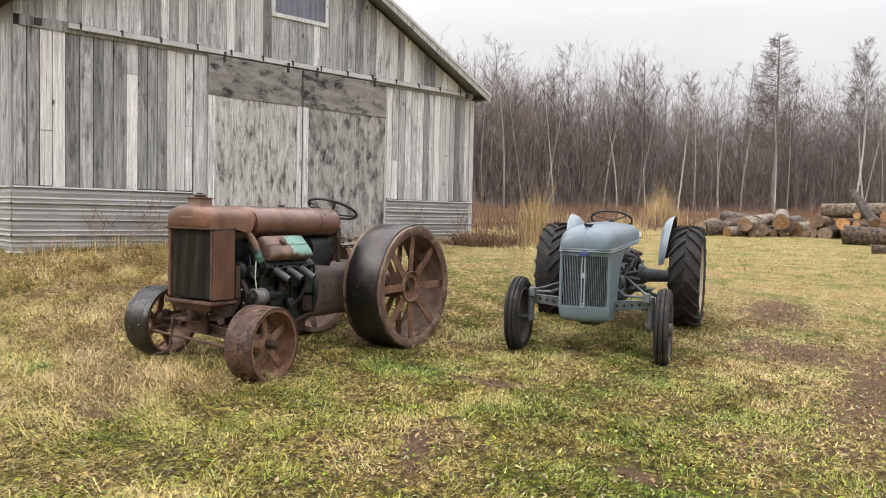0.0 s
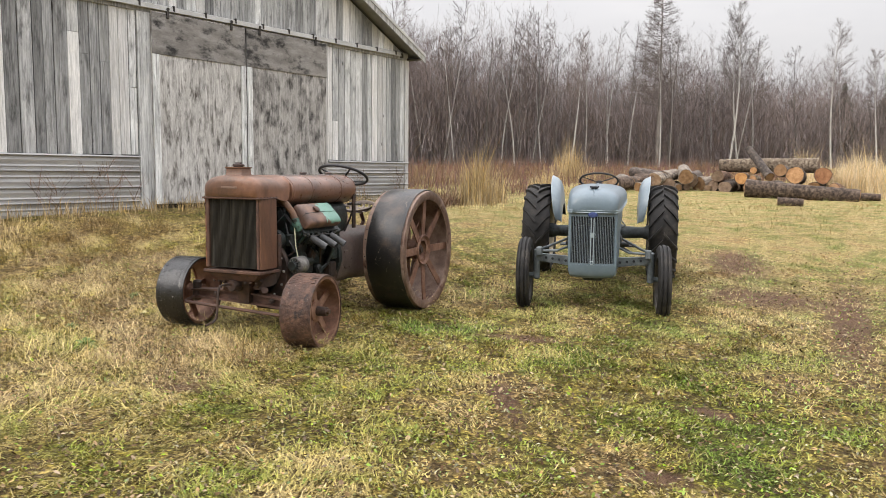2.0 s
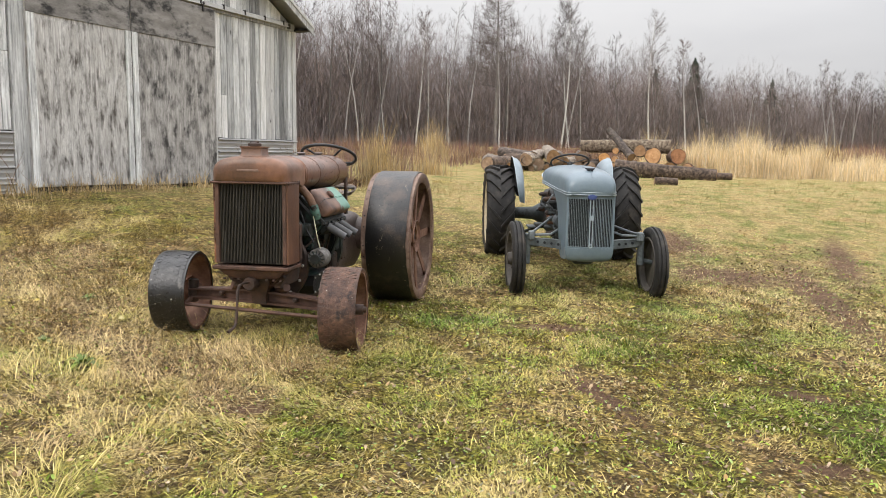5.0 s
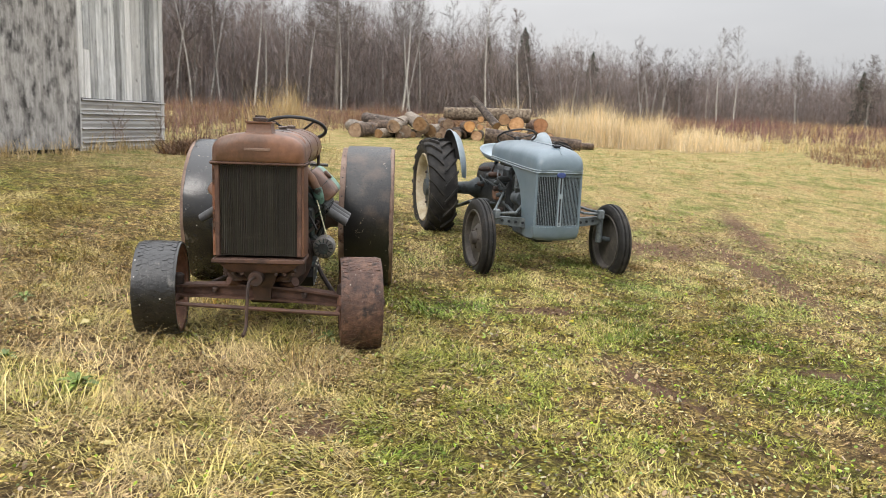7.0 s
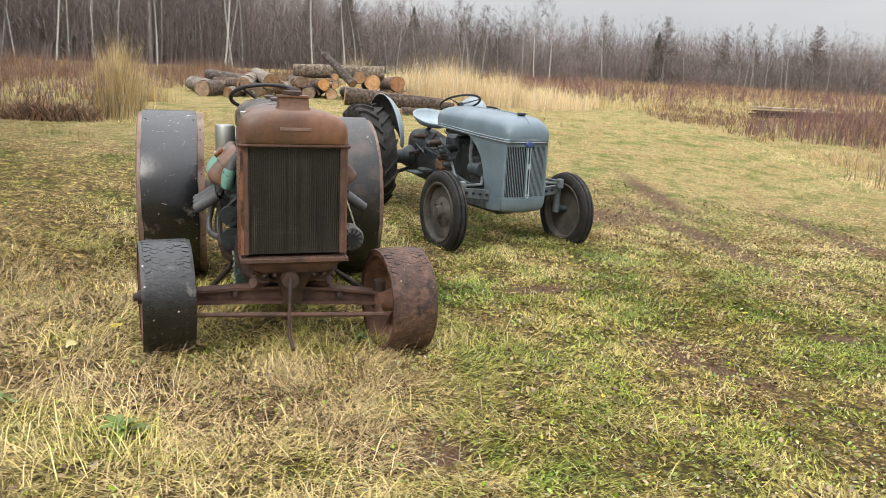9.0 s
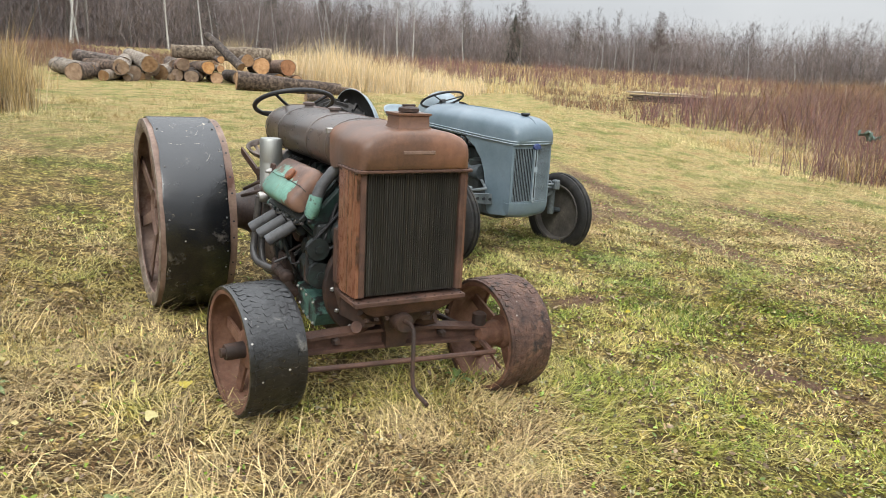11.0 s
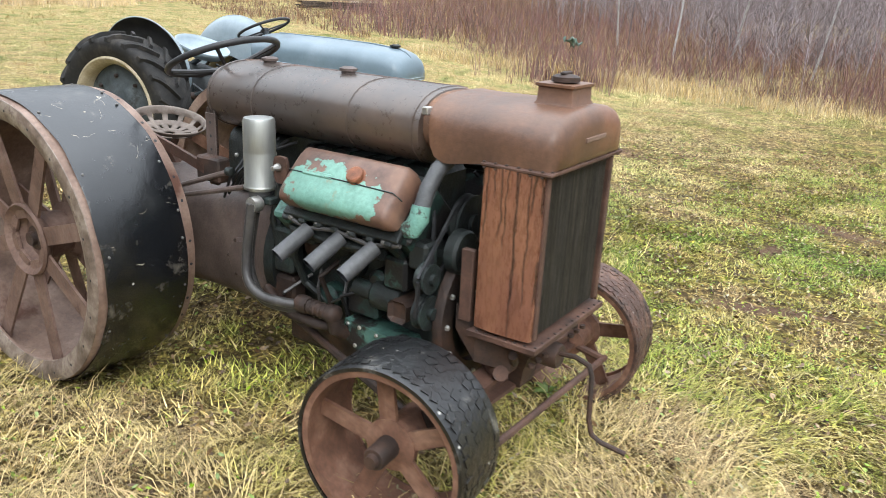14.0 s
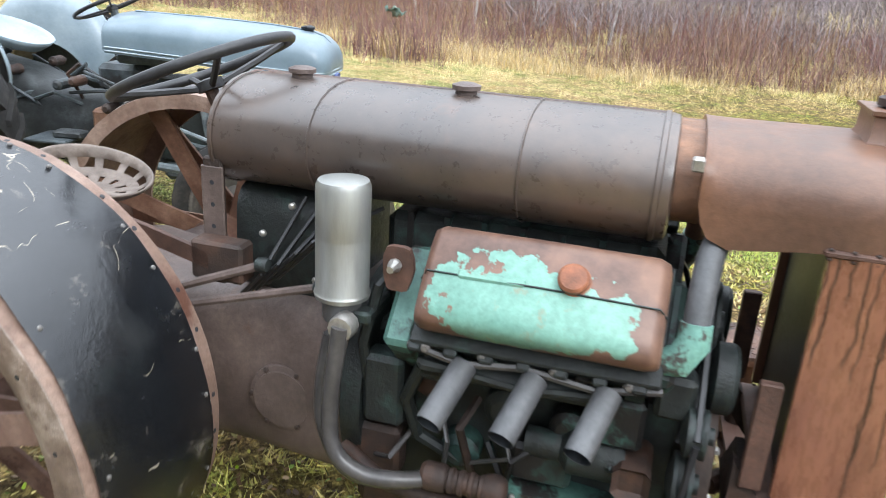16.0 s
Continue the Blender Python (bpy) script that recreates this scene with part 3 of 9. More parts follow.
    t.links.new(bp, bs.inputs["Normal"])
    return mt


# bare earth: centre, half-lengths, turn
BARE = [(3.2, 7.35, 0.85, 0.6, 0.5), (3.75, 8.9, 0.45, 0.85, 0.4), (3.5, 6.35, 0.24, 2.2, 0.6), (5.2, 7.6, 0.24, 1.7, 0.75), (4.9, 5.3, 0.2, 1.6, 0.75), (-0.2, 4.5, 0.1, 0.5, 0.05), (1.7, 3.3, 0.16, 0.4, 0.7), (0.3, 3.3, 0.2, 0.1, 0.6), (1.0, 4.1, 0.2, 0.1, 0.7), (-2.2, 4.75, 0.2, 0.12, 0.2), (0.3, 6.0, 0.35, 0.14, 0.3)]


def build_ground():
    edges = np.concatenate([-np.geomspace(600, 15, 22), np.arange(-14, 15.01, 0.25), np.geomspace(16, 600, 22)])
    nx = len(edges)
    X, Y = np.meshgrid(edges + 0.0, edges + 6.0, indexing="ij")
    Z = ground_z(X, Y)
    v = np.stack([X, Y, Z], -1).reshape(-1, 3)
    i, j = np.meshgrid(np.arange(nx - 1), np.arange(nx - 1), indexing="ij")
    a = (i * nx + j).ravel()
    f = np.stack([a, a + nx, a + nx + 1, a + 1], -1).ravel()
    ob = raw_mesh("ground", v, f, 4, ground_material())
    ob.data.polygons.foreach_set("use_smooth", [True] * len(ob.data.polygons))
    return tagged(ob, "matted autumn meadow of green and straw-coloured grass", "ground", kind="structure")


build_ground()

# ---- barn ----
M["board"] = surf("board", [(0.25, (0.27, 0.277, 0.278)), (0.5, (0.48, 0.488, 0.487)), (0.75, (0.67, 0.677, 0.674))], 4, stretch=(5, 5, 0.5), rough=(0.7, 0.9), bump=0.25, bscale=22, rnd=0.42,
                  stain=((0.05, 0.05, 0.05), 2.8, 0.55, (2.8, 2.8, 0.6), 0.2), spec=0.2, grain=0.5, knots=True)
M["board_pale"] = surf("board_pale", [(0.25, (0.42, 0.42, 0.414)), (0.5, (0.61, 0.608, 0.6)), (0.75, (0.74, 0.737, 0.725))], 5, stretch=(9, 9, 0.35), rough=(0.7, 0.9), bump=0.2, bscale=22, rnd=0.25, spec=0.2,
                       stain=((0.15, 0.145, 0.138), 3, 0.6, (3, 3, 0.5), 0.2), grain=0.35, knots=True)
M["board_dark"] = surf("board_dark", [(0.25, (0.18, 0.184, 0.186)), (0.5, (0.31, 0.316, 0.318)), (0.75, (0.46, 0.466, 0.466))], 4, stretch=(5, 5, 0.5), rough=(0.7, 0.9), bump=0.25, bscale=22, rnd=0.4,
                       stain=((0.035, 0.035, 0.035), 2.8, 0.53, (2.8, 2.8, 0.6), 0.2), spec=0.2, grain=0.5, knots=True)
M["door_sheet"] = surf("door_sheet", [(0.25, (0.31, 0.298, 0.285)), (0.5, (0.48, 0.47, 0.455)), (0.75, (0.64, 0.634, 0.62))], 3, stretch=(4, 4, 0.5), rough=(0.75, 0.92), bump=0.2, bscale=18, spec=0.2, fine=0.4,
                       stain=((0.1, 0.09, 0.082), 4.4, 0.49, (2.2, 2.2, 0.6), 0.16), grain=0.3, knots=True)
M["door_sheet_dark"] = surf("door_sheet_dark", [(0.25, (0.21, 0.2, 0.19)), (0.5, (0.36, 0.348, 0.335)), (0.75, (0.5, 0.488, 0.473))], 3, stretch=(4, 4, 0.5), rough=(0.75, 0.92), bump=0.2, bscale=18, spec=0.2, fine=0.4,
                            stain=((0.05, 0.048, 0.047), 3.4, 0.46, (2.0, 2.0, 0.95), 0.2), grain=0.3, knots=True)
M["door_band"] = surf("door_band", [(0.25, (0.14, 0.13, 0.122)), (0.5, (0.24, 0.228, 0.217)), (0.75, (0.34, 0.328, 0.315))], 4, stretch=(0.7, 0.7, 2.2), rough=(0.75, 0.92), bump=0.2, spec=0.2,
                      stain=((0.04, 0.039, 0.039), 3.2, 0.5, (1, 1, 1.6), 0.14))
M["sheet_metal"] = surf("sheet_metal", [(0.3, (0.27, 0.268, 0.266)), (0.55, (0.38, 0.378, 0.375)), (0.8, (0.49, 0.488, 0.48))], 2.5, stretch=(0.4, 0.4, 3), rough=(0.38, 0.6), metal=0.35, bump=0.04, fine=0.12)
M["rail_metal"] = surf("rail_metal", [(0.3, (0.4, 0.4, 0.39)), (0.7, (0.56, 0.56, 0.55))], 6, rough=(0.45, 0.65), metal=0.2, bump=0.05)
# near black: shade in the board gaps and under the eaves, put into colour
M["barn_shade"] = surf("barn_shade", [(0.3, (0.02, 0.019, 0.018)), (0.7, (0.05, 0.047, 0.044))], 6, rough=(0.8, 0.95), bump=0.1)
M["iron"] = surf("iron", [(0.3, (0.025, 0.024, 0.024)), (0.7, (0.07, 0.062, 0.056))], 20, rough=(0.5, 0.7), metal=0.4, bump=0.1)
M["roof_metal"] = surf("roof_metal", [(0.3, (0.22, 0.22, 0.225)), (0.7, (0.34, 0.34, 0.345))], 3, rough=(0.4, 0.6), metal=0.3, bump=0.05)
M["drape"] = surf("drape", [(0.35, (0.14, 0.17, 0.3)), (0.48, (0.34, 0.36, 0.42)), (0.6, (0.2, 0.16, 0.24)), (0.7, (0.4, 0.4, 0.42))], 5, stretch=(4, 4, 0.05), rough=(0.8, 0.95), bump=0.1)
M["glass"] = bpy.data.materials.new("glass")
M["glass"].use_nodes = True
gb = M["glass"].node_tree.nodes["Principled BSDF"]
gb.inputs["Transmission Weight"].default_value, gb.inputs["Roughness"].default_value, gb.inputs["IOR"].default_value = 1.0, 0.03, 1.45

BARN = Matrix(((0.7082, -0.706, 0, 0.23), (0.706, 0.7082, 0, 17.12), (0, 0, 1, 0), (0, 0, 0, 1)))
WIDE, DEEP, EAVE, SLOPE, LIFT = 9.15, 14.0, 4.1, 0.5125, 0.35


def roof_z(s):
    if s < -WIDE / 2:
        return EAVE + LIFT + (SLOPE - 2 * LIFT / WIDE) * (s + WIDE)
    return EAVE - SLOPE * s


def build_barn():
    rng = random.Random(5)
    barn = empty("barn", BARN, "weathered grey board barn with sliding doors and sheet-metal skirting", "barn", kind="structure")
    # front wall: solid backing with boards nailed on, near black so gaps look shaded
    g = G()
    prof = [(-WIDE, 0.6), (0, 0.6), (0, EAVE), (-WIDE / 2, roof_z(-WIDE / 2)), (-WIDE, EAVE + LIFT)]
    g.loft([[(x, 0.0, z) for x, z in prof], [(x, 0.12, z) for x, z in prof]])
    wall = g.made("wall", M["barn_shade"], barn, sharp=0)
    for nm, y0 in (("side_wall", None), ("side_wall", 1), ("back_wall", 2)):
        g = G()
        if y0 is None:
            g.box(-WIDE, -WIDE + 0.12, 0.12, DEEP, 0.5, EAVE + LIFT)
        elif y0 == 1:
            g.box(-0.12, 0, 0.12, DEEP, 0.5, EAVE)
        else:
            g.loft([[(x, DEEP, z) for x, z in prof], [(x, DEEP + 0.12, z) for x, z in prof]])
        g.made(nm, M["board"], barn, sharp=0)

    def board(s0, s1, z0, z1, par=wall, mat=None, y=-0.026, sl=0.0):
        g = G()
        d = y + rng.uniform(-0.007, 0.004)
        if sl:
            lo = [(s0, d, z0), (s1, d, z0), (s1, d, roof_z(s1) - 0.06), (s0, d, roof_z(s0) - 0.06)]
            g.loft([lo, [(a, -0.001, c) for a, b, c in lo]])
        else:
            g.box(s0, s1, d, -0.001, z0, z1, 0.003)
        old = 0.5 if s0 < -7.2 and z0 < 3 else 0.14
        m = mat or (M["board_dark"] if rng.random() < old else M["board_pale"] if rng.random() < 0.16 else M["board"])
        return g.made("board", m, par, sharp=0)

    def run(a, b, z0, z1, split=0.3, pale=0.0, wmin=0.13, wmax=0.2):
        s = a
        while s < b - 0.03:
            w = rng.uniform(wmin, wmax)
            e = min(b, s + w)
            if b - e < 0.07:
                e = b
            gap = rng.uniform(0.005, 0.015)
            mt = M["board_pale"] if rng.random() < pale else None
            if rng.random() < split:
                zc = rng.uniform(z0 + 0.4, z1 - 0.4)
                board(s, e - gap, z0 + rng.uniform(-0.015, 0.01), zc - 0.004, mat=mt)
                board(s, e - gap, zc, z1)
            else:
                board(s, e - gap, z0 + rng.uniform(-0.015, 0.01), z1, mat=mt)
            s = e

    run(-WIDE + 0.0, -6.52, 1.76, 3.99, 0.3, 0.06)
    run(-2.44, -0.1, 1.76, 3.99, 0.12, 0.55, 0.12, 0.19)
    # gable boards above the track, cut to the roof, with a gap for the window
    s = -WIDE
    while s < -0.02:
        e = min(0.0, s + rng.uniform(0.13, 0.2))
        if -5.1 < s and e < -3.9:
            board(s, e - 0.005, 4.14, 4.9)
            if roof_z(s) > 6.0:
                board(s, e - 0.005, 5.95, roof_z(s) - 0.1)
        else:
            board(s, e - 0.005, 4.14, 0, sl=1.0)
        s = e
    # corner board and post beside the doors
    g = G().box(-0.1, 0.02, -0.045, 0.0, 0.9, 3.99, 0.006)
    g.made("corner_board", M["board_pale"], barn, sharp=0)
    g = G().box(-6.51, -6.27, -0.05, 0.0, 0.8, 3.99, 0.006)
    g.made("door_post", M["board"], barn, sharp=0)
    g = G().box(-2.52, -2.45, -0.05, 0.0, 0.8, 3.99, 0.006)
    g.made("door_post", M["board_pale"], barn, sharp=0)
    # corrugated skirting in lapped sheets
    for a, b in ((-WIDE - 0.03, -6.52), (-2.44, 0.03)):
        g = G()
        n, z0, z1 = 44, 0.78, 1.755
        rows = []
        for i in range(n + 1):
            z = z1 - (z1 - z0) * i / n
            ph = ((z1 - z) / 0.233) % 1.0
            y = -0.03 - (0.028 if ph < 0.1 else 0.0) - 0.011 * max(0, math.sin(ph * 6 * math.pi))
            rows.append((y, z))
        g.loft([[(a, y, z), (b, y, z)] for y, z in rows], closed=False, caps=False)
        g.add([(a, 0, z0), (a, 0, z1), (a, -0.03, z1), (a, -0.03, z0), (b, 0, z0), (b, 0, z1), (b, -0.03, z1), (b, -0.03, z0)], [(0, 1, 2, 3), (4, 5, 6, 7), (1, 2, 6, 5)])
        g.made("skirting_sheet", M["sheet_metal"], barn, "ribbed galvanised sheet skirting", sharp=25)
    g = G()
    rows = []
    for i in range(45):
        z = 1.755 - 0.975 * i / 44
        ph = ((1.755 - z) / 0.233) % 1.0
        rows.append((-0.03 - (0.028 if ph < 0.1 else 0.0) - 0.011 * max(0, math.sin(ph * 6 * math.pi)), z))
    g.loft([[(-WIDE + y, -0.03, z), (-WIDE + y, 6.0, z)] for y, z in rows], closed=False, caps=False)
    g.made("skirting_sheet", M["sheet_metal"], barn, "ribbed galvanised sheet skirting", sharp=25)
    # boards of the side wall that shows at the corner
    y = 0.0
    while y < 5.0:
        e = y + rng.uniform(0.13, 0.2)
        g = G().box(-WIDE - 0.025, -WIDE - 0.001, y, e - 0.005, 1.76, EAVE + LIFT)
        g.made("board", M["board"], wall, sharp=0)
        y = e
    # header, door track with hangers
    G().box(-9.08, -0.06, -0.055, 0.0, 3.985, 4.14, 0.005).made("header_board", M["board"], barn, sharp=0)
    g = G()
    g.box(-8.46, -0.32, -0.1, -0.056, 4.045, 4.125, 0.008)
    g.box(-8.46, -0.32, -0.118, -0.1, 4.045, 4.06)
    track = g.made("door_track", M["rail_metal"], barn, "pale galvanised sliding-door track", sharp=0)
    for i in range(14):
        s = -8.3 + i * 0.6
        G().box(s, s + 0.024, -0.122, -0.055, 4.05, 4.145, 0.004).made("track_bracket", M["iron"], track, sharp=0)
    for s in (-8.85, -0.25):
        G().box(s - 0.05, s + 0.05, -0.075, -0.055, 4.02, 4.12, 0.004).made("end_stop", M["iron"], barn, sharp=0)
    # two sliding doors of weathered sheets, framed by boards
    for a, b, main in ((-6.29, -4.49, M["door_sheet"]), (-4.46, -2.54, M["door_sheet_dark"])):
        bottom = 0.99 if a < -5 else 0.96
        door = G().box(a, b, -0.09, -0.052, bottom, 4.02, 0.004).made("sliding_door", main, barn, "sliding door of mildewed plywood sheets", sharp=0)
        G().box(a + 0.0, b, -0.104, -0.0905, 3.36, 4.0, 0.003).made("top_board", M["door_band"], door, sharp=0)
        G().box(a, a + 0.11, -0.112, -0.0905, bottom, 3.355, 0.003).made("edge_board", M["board"], door, sharp=0)
        if a < -5:
            G().box(b - 0.1, b, -0.115, -0.0905, bottom, 3.355, 0.003).made("edge_board", M["board"], door, sharp=0)
            G().box(a + 0.1, a + 0.95, -0.099, -0.0905, bottom + 0.02, 3.3, 0.003).made("sheet", main, door, sharp=0)
        else:
            G().box(a + 0.1, a + 0.75, -0.097, -0.0905, bottom + 0.02, 3.3, 0.003).made("sheet", main, door, sharp=0)
        for s in (a + 0.28, b - 0.3):
            g = G().box(s - 0.022, s + 0.022, -0.128, -0.105, 3.93, 4.05, 0.004)
            g.lathe([(0.0, -0.135), (0.024, -0.135), (0.024, -0.12), (0.0, -0.12)], 12, "y", m=Matrix.Translation((s, 0, 4.075)))
            g.made("hanger", M["iron"], door, sharp=30)
    # window in the gable with striped curtains behind the pane
    win = G()
    win.box(-5.1, -5.03, -0.05, 0.0, 4.9, 5.95).box(-3.97, -3.9, -0.05, 0.0, 4.9, 5.95).box(-5.1, -3.9, -0.055, 0.0, 4.88, 4.95).box(-5.1, -3.9, -0.055, 0.0, 5.9, 5.97)
    wo = win.made("window", M["board_pale"], barn, "gable window with faded striped curtains", sharp=0)
    G().box(-5.03, -3.97, -0.03, -0.026, 4.95, 5.9).made("pane", M["glass"], wo, sharp=0).visible_shadow = False
    g = G()
    pts = [(-5.03 + 1.06 * i / 60, -0.012 + 0.007 * math.sin(i * 1.1)) for i in range(61)]
    g.loft([[(x, y, 4.95) for x, y in pts], [(x, y, 5.9) for x, y in pts]], closed=False, caps=False)
    g.made("curtain", M["drape"], wo, sharp=0)
    # roof with overhang, fascia boards and drip edge
    ov, front = 0.36, -0.34
    for side in (-1, 1):
        g = G()
        xe = 0.2 if side > 0 else -WIDE - ov
        ze = roof_z(xe) + 0.04
        xp, zp = -WIDE / 2, roof_z(-WIDE / 2) + 0.04
        lo = [(xe, front, ze), (xp, front, zp), (xp, front, zp + 0.06), (xe, front, ze + 0.06)]
        g.loft([lo, [(a, DEEP + 0.3, c) for a, b, c in lo]])
        slab = g.made("roof_slope", M["roof_metal"], barn, sharp=0)
        g = G()
        lo = [(xe, front - 0.03, ze - 0.1), (xp, front - 0.03, zp - 0.1), (xp, front - 0.03, zp + 0.02), (xe, front - 0.03, ze + 0.02)]
        g.loft([lo, [(a, front - 0.002, c) for a, b, c in lo]])
        g.made("fascia_board", M["board"], slab, sharp=0)
        g = G()
        lo = [(xe, front - 0.045, ze + 0.021), (xp, front - 0.045, zp + 0.021), (xp, front - 0.045, zp + 0.085), (xe, front - 0.045, ze + 0.085)]
        g.loft([lo, [(a, front - 0.002, c) for a, b, c in lo]])
        g.made("drip_edge", M["rail_metal"], slab, sharp=0)
        # soffit coloured near black, the overhang's shade painted in
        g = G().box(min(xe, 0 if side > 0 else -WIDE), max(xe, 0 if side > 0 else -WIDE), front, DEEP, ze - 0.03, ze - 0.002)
        g.made("soffit_board", M["barn_shade"], slab, sharp=0)


build_barn()

# ---- log piles ----
M["bark"] = surf("bark", [(0.3, (0.02, 0.015, 0.012)), (0.45, (0.06, 0.043, 0.033)), (0.55, (0.115, 0.083, 0.063)), (0.7, (0.2, 0.155, 0.12))], 12, rough=(0.8, 0.95), bump=0.6, bscale=30, rnd=0.3, stain=((0.3, 0.2, 0.12), 3, 0.63, (1, 1, 1), 0.04))
M["bark_grey"] = surf("bark_grey", [(0.3, (0.05, 0.038, 0.029)), (0.45, (0.15, 0.115, 0.085)), (0.55, (0.25, 0.205, 0.155)), (0.7, (0.37, 0.32, 0.255))], 13, rough=(0.8, 0.95), bump=0.5, bscale=30, rnd=0.25, stain=((0.05, 0.038, 0.03), 4, 0.56, (1, 1, 1), 0.05))
M["bark_red"] = surf("bark_red", [(0.3, (0.035, 0.02, 0.014)), (0.45, (0.1, 0.06, 0.042)), (0.55, (0.18, 0.115, 0.082)), (0.7, (0.27, 0.19, 0.14))], 10, rough=(0.8, 0.95), bump=0.6, bscale=30, rnd=0.2)
M["cut_wood"] = surf("cut_wood", [(0.3, (0.26, 0.135, 0.062)), (0.5, (0.38, 0.215, 0.105)), (0.75, (0.5, 0.32, 0.17))], 9, rough=(0.7, 0.9), bump=0.15, rnd=0.3)
M["cut_red"] = surf("cut_red", [(0.3, (0.16, 0.075, 0.04)), (0.5, (0.26, 0.13, 0.07)), (0.75, (0.36, 0.2, 0.11))], 9, rough=(0.7, 0.9), bump=0.15, rnd=0.2)
M["cut_old"] = surf("cut_old", [(0.3, (0.12, 0.072, 0.042)), (0.5, (0.21, 0.13, 0.075)), (0.75, (0.3, 0.21, 0.135))], 9, rough=(0.7, 0.9), bump=0.15, rnd=0.3)


def log(a, b, r0, r1, bark, cut, label, group):
    rng = random.Random(int(abs(a[0] * 917 + a[1] * 331 + a[2] * 77)))
    a, b = Vector(a), Vector(b)
    d = (b - a).normalized()
    sx = d.orthogonal().normalized()
    sy = d.cross(sx)
    n, k = 14, 9
    loops, ph = [], [rng.uniform(0, 6) for _ in range(4)]
    L = (b - a).length
    for i in range(k):
        t = i / (k - 1)
        r = r0 + (r1 - r0) * t
        c = a + (b - a) * t + (sx * math.sin(t * 3 + ph[0]) + sy * math.cos(t * 2.4 + ph[1])) * 0.012 * L * 0.3 * math.sin(math.pi * t)
        loops.append([c - a + (sx * math.cos(2 * math.pi * j / n) + sy * math.sin(2 * math.pi * j / n)) * r * (1 + 0.05 * math.sin(3 * 2 * math.pi * j / n + ph[2] + t) + 0.04 * rng.uniform(-1, 1))
                      for j in range(n)])
    ob = empty("log", Matrix.Translation(a), label, "log", group)
    G().loft(loops).made("bark", bark, ob, sharp=60)
    for lp, s, c in ((loops[0], -1, Vector()), (loops[-1], 1, b - a)):
        g = G()
        inner = [c + (p - c) * 0.93 + d * s * 0.006 for p in lp]
        base = [c + (p - c) * 0.93 - d * s * 0.01 for p in lp]
        g.loft([base, inner])
        g.made("cut_end", cut, ob, "pale sawn end grain", 30)
    return ob


def build_logs():
    grp = "felled logs in the pile"
    lab = "felled log with brown bark and sawn ends in a pile"
    # a long log across the top of the stack, one more lying tilted over it
    log((10.6, 22.7, 1.84), (12.75, 20.9, 1.84), 0.2, 0.22, M["bark_grey"], M["cut_old"], "long grey-barked log lying across the top of the pile", grp)
    log((10.72, 20.05, 1.5), (10.85, 21.5, 2.33), 0.13, 0.1, M["bark"], M["cut_old"], "short broken log propped slanting on the pile", grp)
    # the long trunk lying in front
    log((9.3, 18.75, 1.22), (11.4, 17.15, 1.05), 0.24, 0.17, M["bark"], M["cut_wood"], "long dark trunk lying in front of the log pile", grp)
    log((9.9, 18.75, 1.08), (12.1, 17.35, 1.02), 0.15, 0.1, M["bark"], M["cut_old"], lab, grp)
    # ends of the stack, facing the yard
    rng = random.Random(3)
    back = Vector((0.62, 0.78, 0.0))
    for x, y, z, r, bk, cut, ln in ((11.14, 20.23, 1.69, 0.18, "bark", "cut_wood", 1.1), (11.43, 19.98, 1.56, 0.25, "bark", "cut_wood", 1.2), (11.98, 19.51, 1.55, 0.23, "bark_red", "cut_red", 2.4), (10.34, 20.91, 1.45, 0.18, "bark", "cut_wood", 2.3),
                                    (10.51, 20.77, 1.165, 0.18, "bark", "cut_wood", 2.6), (10.6, 20.7, 1.68, 0.1, "bark", "cut_wood", 1.0), (10.57, 20.68, 1.44, 0.1, "bark_grey", "cut_wood", 1.6), (9.85, 21.34, 1.5, 0.17, "bark_red", "cut_old", 1.9),
                                    (10.0, 21.2, 1.17, 0.2, "bark", "cut_old", 2.2), (11.0, 20.4, 1.2, 0.19, "bark", "cut_old", 2.4), (11.42, 20.05, 1.19, 0.19, "bark_grey", "cut_wood", 2.6), (11.84, 19.7, 1.19, 0.19, "bark", "cut_old", 2.3), (12.2, 19.35, 1.18, 0.17, "bark_red", "cut_wood", 2.2)):
        p = Vector((x, y, 0)) + back * rng.uniform(-0.08, 0.08)
        q = p + (Matrix.Rotation(rng.uniform(-0.12, 0.12), 3, "Z") @ back) * ln
        log((p.x, p.y, z), (q.x, q.y, z + rng.uniform(-0.06, 0.03)), r, r * 0.92, M[bk], M[cut], lab, grp)
    # the older, lower pile beside it
    c1 = Vector((8.4, 21.6, 0))
    u1, back1 = Vector((0.93, 0.02, 0)), Vector((0.45, 0.88, 0.0))
    old = "old grey log in a low pile with weathered ends"
    for i in range(21):
        low = i < 13
        f = -1.4 + 3.6 * rng.random() if not low else -1.7 + i * 0.34 + rng.uniform(-0.15, 0.15)
        r = rng.uniform(0.1, 0.23)
        turn = max(-0.7, min(0.7, rng.gauss(0, 0.4) if low else rng.gauss(0.1, 0.5)))
        d = Matrix.Rotation(turn, 3, "Z") @ back1
        p = c1 + u1 * f + back1 * rng.uniform(-0.4, 0.5)
        q = p + d * rng.uniform(1.0, 2.3)
        z0 = gz(p.x, p.y) + (r * 0.85 if low else rng.uniform(0.3, 0.46))
        z1 = z0 + (rng.uniform(0.0, 0.12) if low else rng.uniform(-0.12, 0.22))
        log((p.x, p.y, z0), (q.x, q.y, z1), r, r * rng.uniform(0.75, 0.95), M[rng.choice(["bark", "bark_grey", "bark_grey", "bark"])], M["cut_old"], old, "old logs in the low pile")
